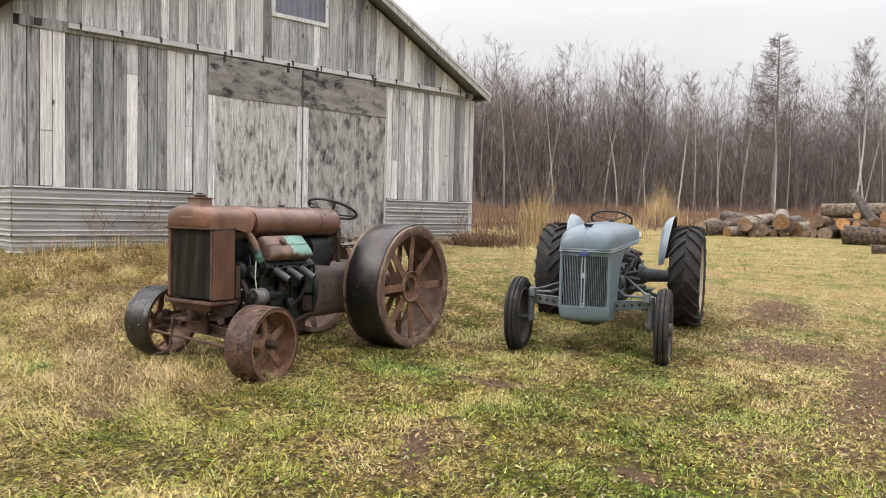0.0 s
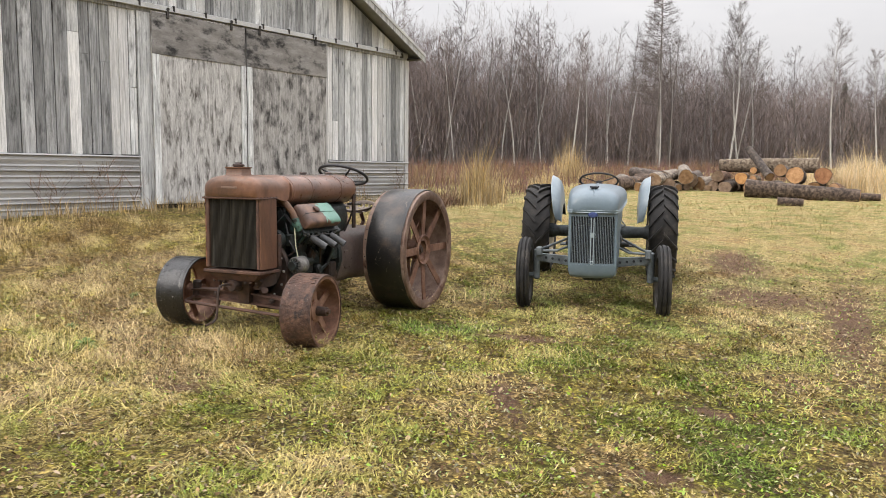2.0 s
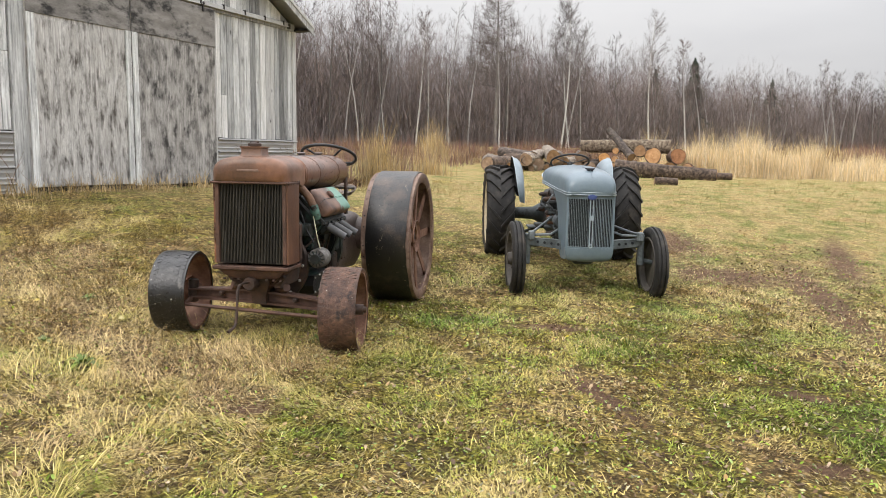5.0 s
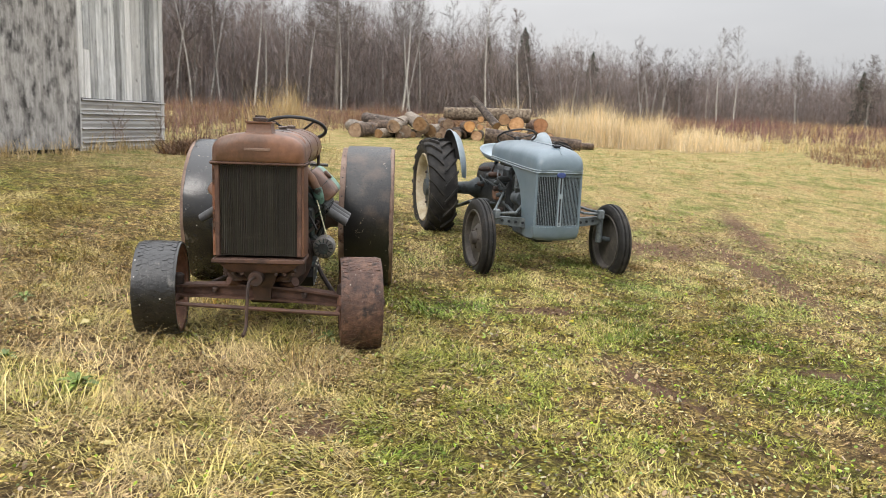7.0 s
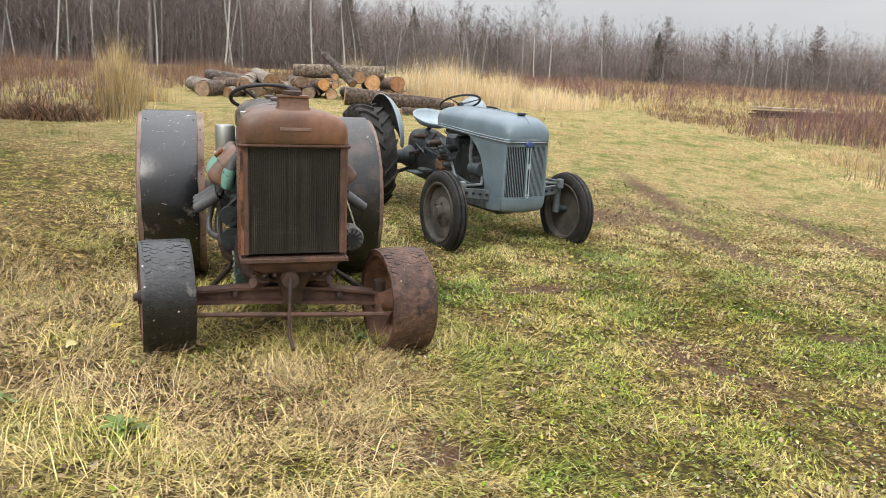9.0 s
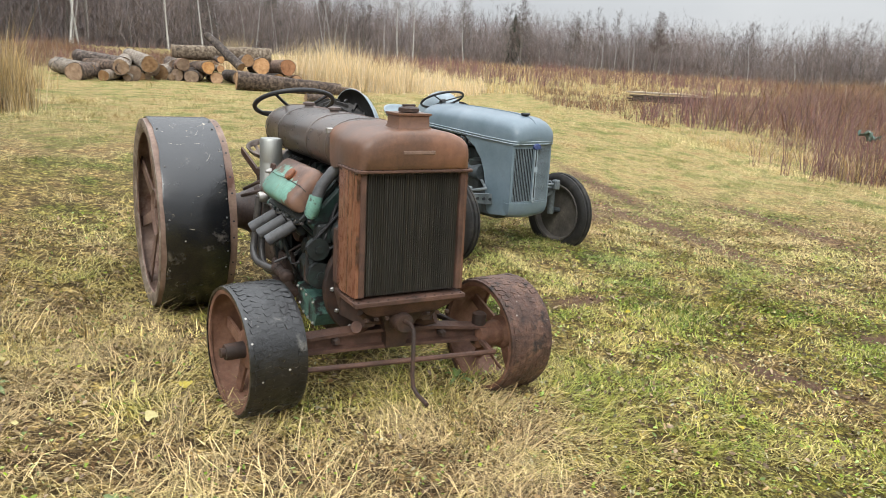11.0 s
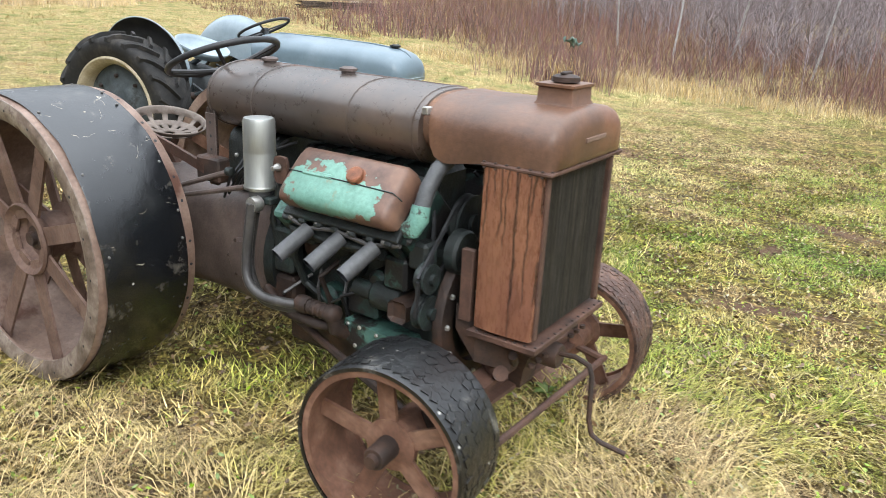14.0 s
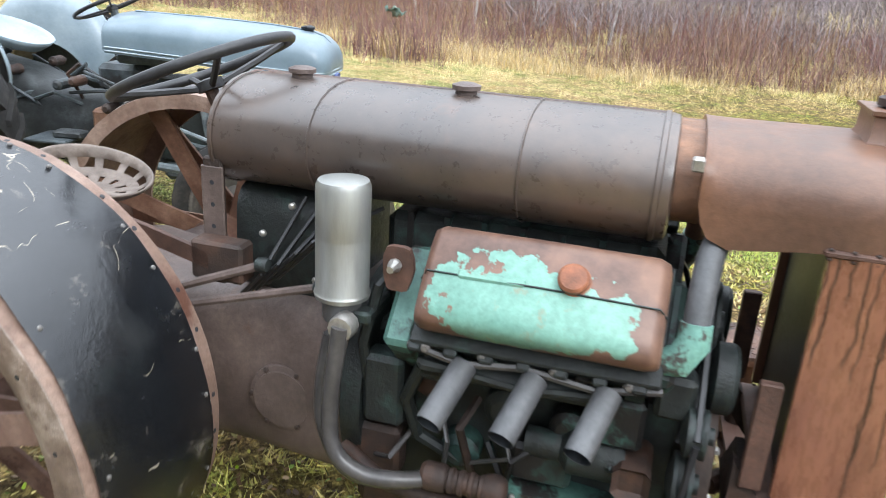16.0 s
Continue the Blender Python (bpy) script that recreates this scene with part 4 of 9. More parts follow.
    log((8.3, 15.6, gz(8.3, 15.6) + 0.08), (8.75, 15.35, gz(8.75, 15.35) + 0.08), 0.1, 0.085, M["bark"], M["cut_old"], "short chunk of dark log lying in the grass", grp)


build_logs()


M["plank_tan"] = surf("plank_tan", [(0.3, (0.34, 0.26, 0.17)), (0.7, (0.6, 0.5, 0.36))], 5, stretch=(0.3, 4, 4), rough=(0.7, 0.9), bump=0.1, rnd=0.25)


def build_planks():
    """A low stack of slabs resting on bearers out in the field."""
    st = empty("plank_stack", pose(23.9, 11.9, gz(23.9, 11.9), 0, 0, -82), "low stack of weathered slab boards out in the field", "plank stack")
    rng = random.Random(8)
    for s in (-1.0, 0.9):
        G().box(s - 0.07, s + 0.07, -0.4, 0.4, -0.05, 0.056, 0.01).made("bearer", M["bark"], st, sharp=0)
    for k in range(30):
        y, z = -0.36 + 0.15 * (k % 5) + rng.uniform(-0.02, 0.02), 0.06 + 0.062 * (k // 5)
        x0 = rng.uniform(-1.5, -1.1) if k < 25 else rng.uniform(-1.5, -1.25)
        G().box(x0, x0 + (rng.uniform(1.7, 2.6) if k < 25 else rng.uniform(1.8, 2.3)), y, y + 0.13, z, z + 0.05, 0.006, m=pose(0, 0, 0, 0, rng.uniform(-0.5, 0.5), 0)).made("plank", M["plank_tan"] if k >= 20 else M["bark"], st, sharp=0)


build_planks()

# ---- woods ----
M["trunk_grey"] = surf("trunk_grey", [(0.3, (0.1, 0.09, 0.083)), (0.55, (0.17, 0.155, 0.145)), (0.8, (0.27, 0.25, 0.235))], 3, stretch=(2, 2, 0.6), rough=(0.8, 0.95), bump=0.3, bscale=12, rnd=0.3)
M["trunk_birch"] = surf("trunk_birch", [(0.3, (0.34, 0.325, 0.31)), (0.7, (0.56, 0.545, 0.52))], 4, rough=(0.65, 0.85), bump=0.1, bscale=12, rnd=0.15, stain=((0.05, 0.045, 0.042), 3.2, 0.6, (1, 1, 3.2)))
M["twig"] = surf("twig", [(0.3, (0.075, 0.058, 0.054)), (0.7, (0.13, 0.104, 0.098))], 3, rough=(0.8, 0.95), bump=0.0, rnd=0.35)
M["twig_pale"] = surf("twig_pale", [(0.3, (0.12, 0.1, 0.095)), (0.7, (0.19, 0.165, 0.16))], 3, rough=(0.8, 0.95), bump=0.0, rnd=0.2)
M["larch_twig"] = surf("larch_twig", [(0.3, (0.085, 0.064, 0.056)), (0.7, (0.15, 0.118, 0.104))], 3, rough=(0.8, 0.95), bump=0.0, rnd=0.15)
M["needle"] = surf("needle", [(0.3, (0.012, 0.024, 0.014)), (0.7, (0.03, 0.05, 0.028))], 4, rough=(0.7, 0.9), bump=0.0, island=0.3)
M["brush"] = surf("brush", [(0.3, (0.115, 0.093, 0.089)), (0.7, (0.2, 0.165, 0.158))], 3, rough=(0.8, 0.95), bump=0.0, island=0.35)
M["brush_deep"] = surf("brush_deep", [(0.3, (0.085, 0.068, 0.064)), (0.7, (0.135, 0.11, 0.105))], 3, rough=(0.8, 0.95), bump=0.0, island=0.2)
M["brushwood"] = surf("brushwood", [(0.35, (0.14, 0.108, 0.098)), (0.5, (0.225, 0.182, 0.168)), (0.65, (0.31, 0.265, 0.25))], 0.22, rough=(0.8, 0.95), bump=0.0, island=0.4)
M["branch_pale"] = surf("branch_pale", [(0.3, (0.24, 0.225, 0.215)), (0.7, (0.42, 0.4, 0.385))], 4, rough=(0.75, 0.9), bump=0.1, bscale=14)
M["alder"] = surf("alder", [(0.3, (0.13, 0.102, 0.103)), (0.7, (0.235, 0.192, 0.193))], 3, rough=(0.8, 0.95), bump=0.0, island=0.6)
M["sheet_scrap"] = surf("sheet_scrap", [(0.3, (0.04, 0.07, 0.055)), (0.5, (0.09, 0.15, 0.12)), (0.68, (0.26, 0.32, 0.28))], 6, rough=(0.4, 0.6), bump=0.1)
M["dogwood"] = surf("dogwood", [(0.3, (0.115, 0.058, 0.055)), (0.7, (0.25, 0.138, 0.122))], 3, rough=(0.7, 0.9), bump=0.0, island=0.45)
M["dry_weed"] = surf("dry_weed", [(0.3, (0.115, 0.064, 0.04)), (0.7, (0.27, 0.168, 0.1))], 3, rough=(0.8, 0.95), bump=0.0, island=0.6)
M["straw_pale"] = surf("straw_pale", [(0.3, (0.52, 0.39, 0.21)), (0.7, (0.76, 0.62, 0.39))], 3, rough=(0.75, 0.9), bump=0.0, island=0.4)
M["straw"] = surf("straw", [(0.3, (0.36, 0.25, 0.11)), (0.7, (0.58, 0.45, 0.245))], 3, rough=(0.75, 0.9), bump=0.0, island=0.55)


def spike(g, a, b, r, fine=False):
    """A thin three-sided twig that runs to a point; the finest ones are single slivers."""
    d = (b - a).normalized()
    s = d.orthogonal().normalized() * r
    u = d.cross(s)
    o = len(g.v)
    if fine:
        g.v += [tuple(a + s * 1.3), tuple(a - s * 0.65 + u * 1.1), tuple(b)]
        g.f.append((o, o + 1, o + 2))
        return
    g.v += [tuple(a + s), tuple(a - s * 0.5 + u * 0.87), tuple(a - s * 0.5 - u * 0.87), tuple(b)]
    g.f += [(o, o + 1, o + 3), (o + 1, o + 2, o + 3), (o + 2, o, o + 3)]


def branchwork(rng, g, p, d, length, r, twigs, lean_up, fine=4):
    """One limb as a bent tapered stick, then its side twigs and their twigs."""
    n = 3
    pts, rs, q, dd = [Vector(p)], [r], Vector(p), Vector(d)
    for i in range(n):
        dd = (dd + Vector((rng.uniform(-0.25, 0.25), rng.uniform(-0.25, 0.25), lean_up))).normalized()
        q = q + dd * length / n
        pts.append(q.copy())
        rs.append(max(r * (1 - 0.8 * (i + 1) / n), 0.005))
    g.tube(pts, rs, 3, caps=False)
    for i in range(twigs):
        t = rng.uniform(0.15, 1.0)
        j = min(int(t * n), n - 1)
        at = pts[j].lerp(pts[j + 1], t * n - j)
        side = Vector((rng.uniform(-1, 1), rng.uniform(-1, 1), rng.uniform(-0.2, 0.7)))
        w = (dd * 0.7 + side * 0.9).normalized()
        L = length * rng.uniform(0.25, 0.55) * (1.15 - 0.6 * t) + 0.12
        tip = at + w * L
        spike(g, at, tip, max(0.006, r * 0.3))
        for k in range(fine):
            u = rng.uniform(0.25, 1.0)
            a2 = at.lerp(tip, u)
            w2 = (w * 0.8 + Vector((rng.uniform(-1, 1), rng.uniform(-1, 1), rng.uniform(-0.1, 0.8))) * 0.8).normalized()
            spike(g, a2, a2 + w2 * L * rng.uniform(0.3, 0.75), 0.006, True)


def bare_tree(name, seed, height, r, trunk_mat, twig_mat, label, lean=(0, 0), low=0.35, spread=0.24, limbs=24, up=0.16, twigs=8, fine=6):
    rng = random.Random(seed)
    pts, rs = [], []
    wx, wy = rng.uniform(-0.45, 0.45), rng.uniform(-0.45, 0.45)
    for i in range(9):
        t = i / 8
        pts.append(Vector((lean[0] * t + wx * math.sin(3 * t + seed), lean[1] * t + wy * math.sin(2.5 * t + 1), -0.3 + (height + 0.3) * t)))
        rs.append(r * (1 - 0.92 * t) + 0.008)
    tree = empty(name, Matrix(), label, "tree", "bare trees at the wood's edge")
    G().tube(pts, rs, 6).made("trunk", trunk_mat, tree, sharp=60)
    g = G()
    for i in range(limbs):
        t = low + (0.98 - low) * (i + rng.random()) / limbs
        j = min(int(t * 8), 7)
        at = pts[j].lerp(pts[j + 1], t * 8 - j)
        a = rng.uniform(0, 2 * math.pi)
        d = Vector((math.cos(a), math.sin(a), rng.uniform(0.3, 1.1))).normalized()
        L = height * spread * (1.12 - t) * rng.uniform(0.6, 1.3) + 0.4
        branchwork(rng, g, at, d, L, max(0.008, 0.2 * rs[j]), twigs, up, fine)
    g.made("crown", twig_mat, tree, sharp=0)
    return tree


def larch(seed, height, r):
    rng = random.Random(seed)
    lab = "tall bare larch with tiers of level branches"
    tree = empty("larch", Matrix(), lab, "tree")
    G().tube([(0, 0, -0.3), (0.05, 0, height * 0.5), (0, 0, height)], [r, r * 0.6, 0.02], 7).made("trunk", M["trunk_grey"], tree, sharp=60)
    g = G()
    for i in range(110):
        t = 0.34 + 0.64 * (i + rng.random()) / 110
        a = rng.uniform(0, 2 * math.pi)
        d = Vector((math.cos(a), math.sin(a), rng.uniform(0.0, 0.35))).normalized()
        L = height * 0.31 * (1.03 - t) ** 0.8 * rng.uniform(0.65, 1.1) + 0.2
        branchwork(rng, g, Vector((0, 0, height * t)), d, L, 0.026, 13, 0.04, 5)
    g.made("crown", M["larch_twig"], tree, sharp=0)
    return tree


def spruce(seed, height):
    rng = random.Random(seed)
    lab = "dark green pointed spruce among bare trees"
    tree = empty("spruce", Matrix(), lab, "tree", "spruces in the wood")
    G().tube([(0, 0, -0.3), (0, 0, height)], [0.16, 0.02], 6).made("trunk", M["trunk_grey"], tree, sharp=60)
    g = G()
    for i in range(850):
        t = rng.random() ** 0.8
        z = height * (0.12 + 0.88 * t)
        a = rng.uniform(0, 2 * math.pi)
        R = height * 0.25 * (1 - t) ** 0.75 * rng.uniform(0.2, 1.25) * (0.8 + 0.2 * math.sin(a * 2 + t * 17)) + 0.08
        dx, dy = math.cos(a), math.sin(a)
        w = 0.2 * (1.1 - t) + 0.06
        tip = (dx * R, dy * R, z - 0.28 * R)
        g.add([(dx * 0.1, dy * 0.1, z + 0.05), (dx * R * 0.6 - dy * w, dy * R * 0.6 + dx * w, z - 0.12 * R), tip, (dx * R * 0.6 + dy * w, dy * R * 0.6 - dx * w, z - 0.12 * R),
               (dx * R * 0.6, dy * R * 0.6, z + 0.06)], [(0, 1, 4), (4, 1, 2), (4, 2, 3), (0, 4, 3)])
    g.made("crown", M["needle"], tree, sharp=0)
    return tree


EDGE = [(-60, 30), (-35, 44), (-10, 46), (2, 46), (12, 50), (22, 52), (32, 53), (45, 58), (66, 60), (82, 54), (96, 40), (103, 22), (98, 4), (88, -14), (70, -30), (45, -42), (15, -48), (-20, -45), (-50, -30), (-62, 0), (-60, 30)]


def edge_point(t):
    """A place along the wood's edge, t in 0..1, and the outward way."""
    seg = [math.dist(EDGE[i], EDGE[i + 1]) for i in range(len(EDGE) - 1)]
    d = t * sum(seg)
    for i, s in enumerate(seg):
        if d <= s:
            a, b = EDGE[i], EDGE[i + 1]
            f = d / s
            nx, ny = -(b[1] - a[1]) / s, (b[0] - a[0]) / s
            return a[0] + (b[0] - a[0]) * f, a[1] + (b[1] - a[1]) * f, nx, ny
        d -= s
    return (*EDGE[-1], 0, 1)


def build_woods():
    rng = random.Random(21)
    lab_g = "slender bare grey tree at the edge of the wood"
    lab_b = "slender bare birch with white bark at the wood's edge"
    kinds = []
    for k in range(5):
        kinds.append(bare_tree("bare_tree", 40 + k, rng.uniform(8.2, 10.0), rng.uniform(0.045, 0.075), M["trunk_grey"], M["twig"], lab_g, (rng.uniform(-0.7, 0.7), rng.uniform(-0.5, 0.5)), 0.3, 0.26, 20, 0.14, 7, 5))
    for k in range(3):
        kinds.append(bare_tree("birch_tree", 70 + k, rng.uniform(8.0, 9.6), rng.uniform(0.038, 0.055), M["trunk_birch"], M["twig"], lab_b, (rng.uniform(-1.2, 1.2), rng.uniform(-0.5, 0.5)), 0.42, 0.25, 18, 0.16, 7, 5))
    used = set()

    def put(k, x, y, s, turn):
        m = pose(x, y, gz(x, y), 0, 0, turn) @ Matrix.Scale(s, 4)
        if k not in used:
            used.add(k)
            kinds[k].matrix_world = m
            return kinds[k]
        ob = copy_thing(kinds[k], Matrix())
        ob.matrix_world = m
        return ob

    # edge rows: close where the yard looks, thinner behind
    for i in range(350):
        t = rng.random()
        t = 0.13 + 0.47 * t ** 1.4 if i < 320 else rng.random()
        x, y, nx, ny = edge_point(t)
        k = rng.randint(0, 4) if rng.random() < 0.66 else rng.randint(5, 7)
        dd = rng.random() ** 1.4 * (16 if k < 5 else 5) - (0.5 if k < 5 else 1.0)
        j = rng.uniform(-1, 1) * (1 + 0.6 * dd)
        px, py = x + nx * dd - ny * j, y + ny * dd + nx * j
        if math.hypot(px - 7, py - 17) < 12:
            continue
        far = math.hypot(px, py)
        s = rng.uniform(0.75, 1.15) * (1.0 if far < 62 else 0.82)
        put(k, px, py, s, rng.uniform(0, 360))
    # single trees that stand out
    b = bare_tree("birch_tree", 91, 12.5, 0.075, M["trunk_birch"], M["twig_pale"], "tall white-barked birch with a fine pale crown", (0.5, 0.2), 0.42, 0.27, 40, 0.14, 11)
    b.matrix_world = pose(24.9, 49.4, gz(24.9, 49.4)) @ Matrix.Scale(0.88, 4)
    for x, y, s, r in ((25.9, 49.8, 0.8, 150), (33.2, 50.0, 0.8, 200), (38.6, 53.0, 0.7, 90), (61.8, 50.0, 0.72, 180), (63.0, 49.4, 0.76, 20), (19.2, 47.8, 0.6, 60), (76.0, 50.5, 0.6, 120), (13.5, 47.6, 0.66, 300)):
        o = copy_thing(b, Matrix())
        o.matrix_world = pose(x, y, gz(x, y), 0, 0, r) @ Matrix.Scale(s, 4)
    la = larch(5, 13.8, 0.17)
    la.matrix_world = pose(20.3, 50.4, gz(20.3, 50.4)) @ Matrix.Scale(0.84, 4)
    for x, y, s in ((86, 48, 0.62), (98, 34, 0.6), (92, 43, 0.5)):
        o = copy_thing(la, Matrix())
        o.matrix_world = pose(x, y, gz(x, y), 0, 0, 70) @ Matrix.Scale(s, 4)
    sp = spruce(4, 10.5)
    sp.matrix_world = pose(46.2, 61.6, gz(46.2, 61.6)) @ Matrix.Scale(0.82, 4)
    for x, y, s in ((42.0, 61.9, 0.7), (60, 66, 0.72), (90, 51, 0.66)):
        o = copy_thing(sp, Matrix())
        o.matrix_world = pose(x, y, gz(x, y), 0, 0, 70) @ Matrix.Scale(s, 4)
    # crooked dark bushes that stand clear of the thicket
    for k, (x, y, s, ln) in enumerate(((17.5, 1.4, 0.42, 1.5), (16.4, 0.0, 0.46, -2.0), (18.2, -0.8, 0.4, 2.2), (15.2, -1.6, 0.42, -1.2), (19.6, 2.4, 0.38, 1.0))):
        o = bare_tree("bare_bush", 130 + k, 9.0, 0.09, M["branch_pale"], M["alder"], "crooked leafless bush beyond the thicket", (ln, -ln * 0.6), 0.12, 0.3, 26, 0.1, 9, 5)
        o["category"] = "bush"
        o["group"] = "bare bushes"
        o.matrix_world = pose(x, y, gz(x, y), 0, 0, 40 * k) @ Matrix.Scale(s, 4)


def sticks(name, places, heights, radius, lean, mat, label, category, seg=2, seed=1, fork=0):
    """Many thin bent stems and blades in one mesh."""
    r = np.random.default_rng(seed)
    P = np.asarray(places, float)
    Hh = np.asarray(heights, float)
    if fork:
        P = np.repeat(P, fork, 0) + np.c_[r.normal(0, 0.07, (len(P) * fork, 2)), np.zeros(len(P) * fork)]
        Hh = np.repeat(Hh, fork) * r.uniform(0.28, 1.08, len(P))
    n = len(P)
    lx, ly = r.normal(0, lean, n) * Hh, r.normal(0, lean, n) * Hh
    R = radius * r.uniform(0.6, 1.3, n)
    a0 = r.uniform(0, 6.28, n)
    c, q = np.cos(a0) * R, np.sin(a0) * R
    m = r.uniform(0.45, 0.65, n)
    V = np.zeros((n, 5, 3))
    V[:, 0] = np.c_[P[:, 0] - c, P[:, 1] - q, P[:, 2] - 0.03]
    V[:, 1] = np.c_[P[:, 0] + c, P[:, 1] + q, P[:, 2] - 0.03]
    k = m ** 1.7
    V[:, 2] = np.c_[P[:, 0] + lx * k + c * 0.75, P[:, 1] + ly * k + q * 0.75, P[:, 2] + Hh * m]
    V[:, 3] = np.c_[P[:, 0] + lx * k - c * 0.75, P[:, 1] + ly * k - q * 0.75, P[:, 2] + Hh * m]
    V[:, 4] = np.c_[P[:, 0] + lx, P[:, 1] + ly, P[:, 2] + Hh]
    F = np.asarray([(0, 1, 2), (0, 2, 3), (3, 2, 4)])
    idx = (np.arange(n)[:, None, None] * 5 + F[None]).ravel()
    return tagged(raw_mesh(name, V.reshape(-1, 3), idx, 3, mat), label, category, kind="stuff")


def scatter_poly(n, poly, seed):
    r = np.random.default_rng(seed)
    P = np.asarray(poly, float)
    lo, hi = P.min(0), P.max(0)
    out = []
    while sum(len(o) for o in out) < n:
        q = r.uniform(lo, hi, (n * 2, 2))
        ins = np.zeros(len(q), bool)
        j = len(P) - 1
        for i in range(len(P)):
            c = ((P[i, 1] > q[:, 1]) != (P[j, 1] > q[:, 1])) & (q[:, 0] < (P[j, 0] - P[i, 0]) * (q[:, 1] - P[i, 1]) / (P[j, 1] - P[i, 1] + 1e-12) + P[i, 0])
            ins ^= c
            j = i
        out.append(q[ins])
    q = np.concatenate(out)[:n]
    return np.c_[q, ground_z(q[:, 0], q[:, 1])]


def clumped(q, f, s, cut):
    """Keeps the places where a patchy field is high; returns them with a height factor."""
    v = patchy(q[:, 0], q[:, 1], f, s)
    r = np.random.default_rng(int(s * 10))
    k = v + r.uniform(-0.22, 0.22, len(q)) > cut
    return q[k], np.clip(0.55 + 1.3 * (v[k] - cut), 0.45, 1.25)


def patchy(x, y, f, s):
    """A smooth field between 0 and 1 for patches of growth."""
    v = np.sin(x * f + s) * np.cos(y * f * 1.13 - s * 2) + 0.6 * np.sin(x * f * 2.3 - y * f * 1.7 + s * 3) + 0.4 * np.sin(x * f * 4.1 + y * f * 3.3 + s)
    return 0.5 + v / 4.0


def saplings(name, P, H, mat, label, seed, twigs=14, rad=0.02, slim=1.0):
    """Whippy young trees: a thin stem each with rising side twigs, all in one mesh."""
    r = np.random.default_rng(seed)
    n = len(P)
    lean = r.normal(0, 0.05, (n, 2)) * H[:, None]
    parts_v, parts_f, base = [], [], 0

    def spikes(A, B, R, thin=True):
        nonlocal base
        m = len(A)
        a0 = r.uniform(0, 6.28, m)
        if thin:
            V = np.zeros((m, 3, 3))
            e = np.c_[np.cos(a0) * R, np.sin(a0) * R, np.zeros(m)]
            V[:, 0], V[:, 1], V[:, 2] = A - e, A + e, B
            parts_v.append(V.reshape(-1, 3))
            parts_f.append(np.arange(m * 3) + base)
            base += m * 3
            return
        V = np.zeros((m, 4, 3))
        for k in range(3):
            V[:, k] = A + np.c_[np.cos(a0 + k * 2.0944) * R, np.sin(a0 + k * 2.0944) * R, np.zeros(m)]
        V[:, 3] = B
        F = np.asarray([(0, 1, 3), (1, 2, 3), (2, 0, 3)])
        parts_v.append(V.reshape(-1, 3))
        parts_f.append((np.arange(m)[:, None, None] * 4 + F[None] + base).ravel())
        base += m * 4
    top = P + np.c_[lean, H]
    spikes(P - (0, 0, 0.1), top, rad * r.uniform(0.6, 1.6, n) * (H / 6), False)
    for k in range(twigs):
        t = r.uniform(0.22, 0.97, n)
        A = P + (top - P) * t[:, None]
        a = r.uniform(0, 6.28, n)
        L = (0.35 + 0.24 * H * (1.05 - t)) * r.uniform(0.6, 1.3, n)
        e = r.uniform(0.5, 1.15, n)
        B = A + np.c_[np.cos(a) * np.cos(e) * L, np.sin(a) * np.cos(e) * L, np.sin(e) * L]
        spikes(A, B, slim * 0.012 * r.uniform(0.7, 1.4, n))
        for q in range(2):
            u = r.uniform(0.3, 0.9, n)
            C = A + (B - A) * u[:, None]
            a2, e2 = a + r.normal(0, 0.9, n), e + r.normal(0.1, 0.3, n)
            L2 = L * r.uniform(0.3, 0.6, n)
            D = C + np.c_[np.cos(a2) * np.cos(e2) * L2, np.sin(a2) * np.cos(e2) * L2, np.sin(e2) * L2]
            spikes(C, D, slim * 0.008 * r.uniform(0.7, 1.3, n))
    return tagged(raw_mesh(name, np.concatenate(parts_v), np.concatenate(parts_f), 3, mat), label, "undergrowth", kind="stuff")


def brushwood(name, P, H, per, mat, label, seed, length=1.0, width=0.014):
    """A mass of fine bare twigs that fills the crowns: each a sliver that rises outward."""
    r = np.random.default_rng(seed)
    P, H = np.repeat(P, per, 0), np.repeat(H, per)
    n = len(P)
    u = r.uniform(0.04, 1.0, n) ** 0.85
    off = r.normal(0, 0.55, (n, 2)) * (1.1 - 0.6 * u)[:, None]
    A = np.c_[P[:, :2] + off, P[:, 2] + H * u]
    a, e = r.uniform(0, 6.283, n), np.clip(r.normal(1.0, 0.33, n), 0.1, 1.5)
    L = length * r.uniform(0.4, 1.5, n) * (1.15 - 0.45 * u)
    B = A + np.c_[np.cos(a) * np.cos(e), np.sin(a) * np.cos(e), np.sin(e)] * L[:, None]
    w = width * r.uniform(0.5, 1.3, n) * (1.1 - 0.8 * u)
    b = r.uniform(0, 6.283, n)
    E = np.c_[np.cos(b), np.sin(b), np.zeros(n)] * w[:, None]
    V = np.stack([A - E, A + E, B], 1)
    return tagged(raw_mesh(name, V.reshape(-1, 3), np.arange(n * 3), 3, mat), label, "undergrowth", kind="stuff")


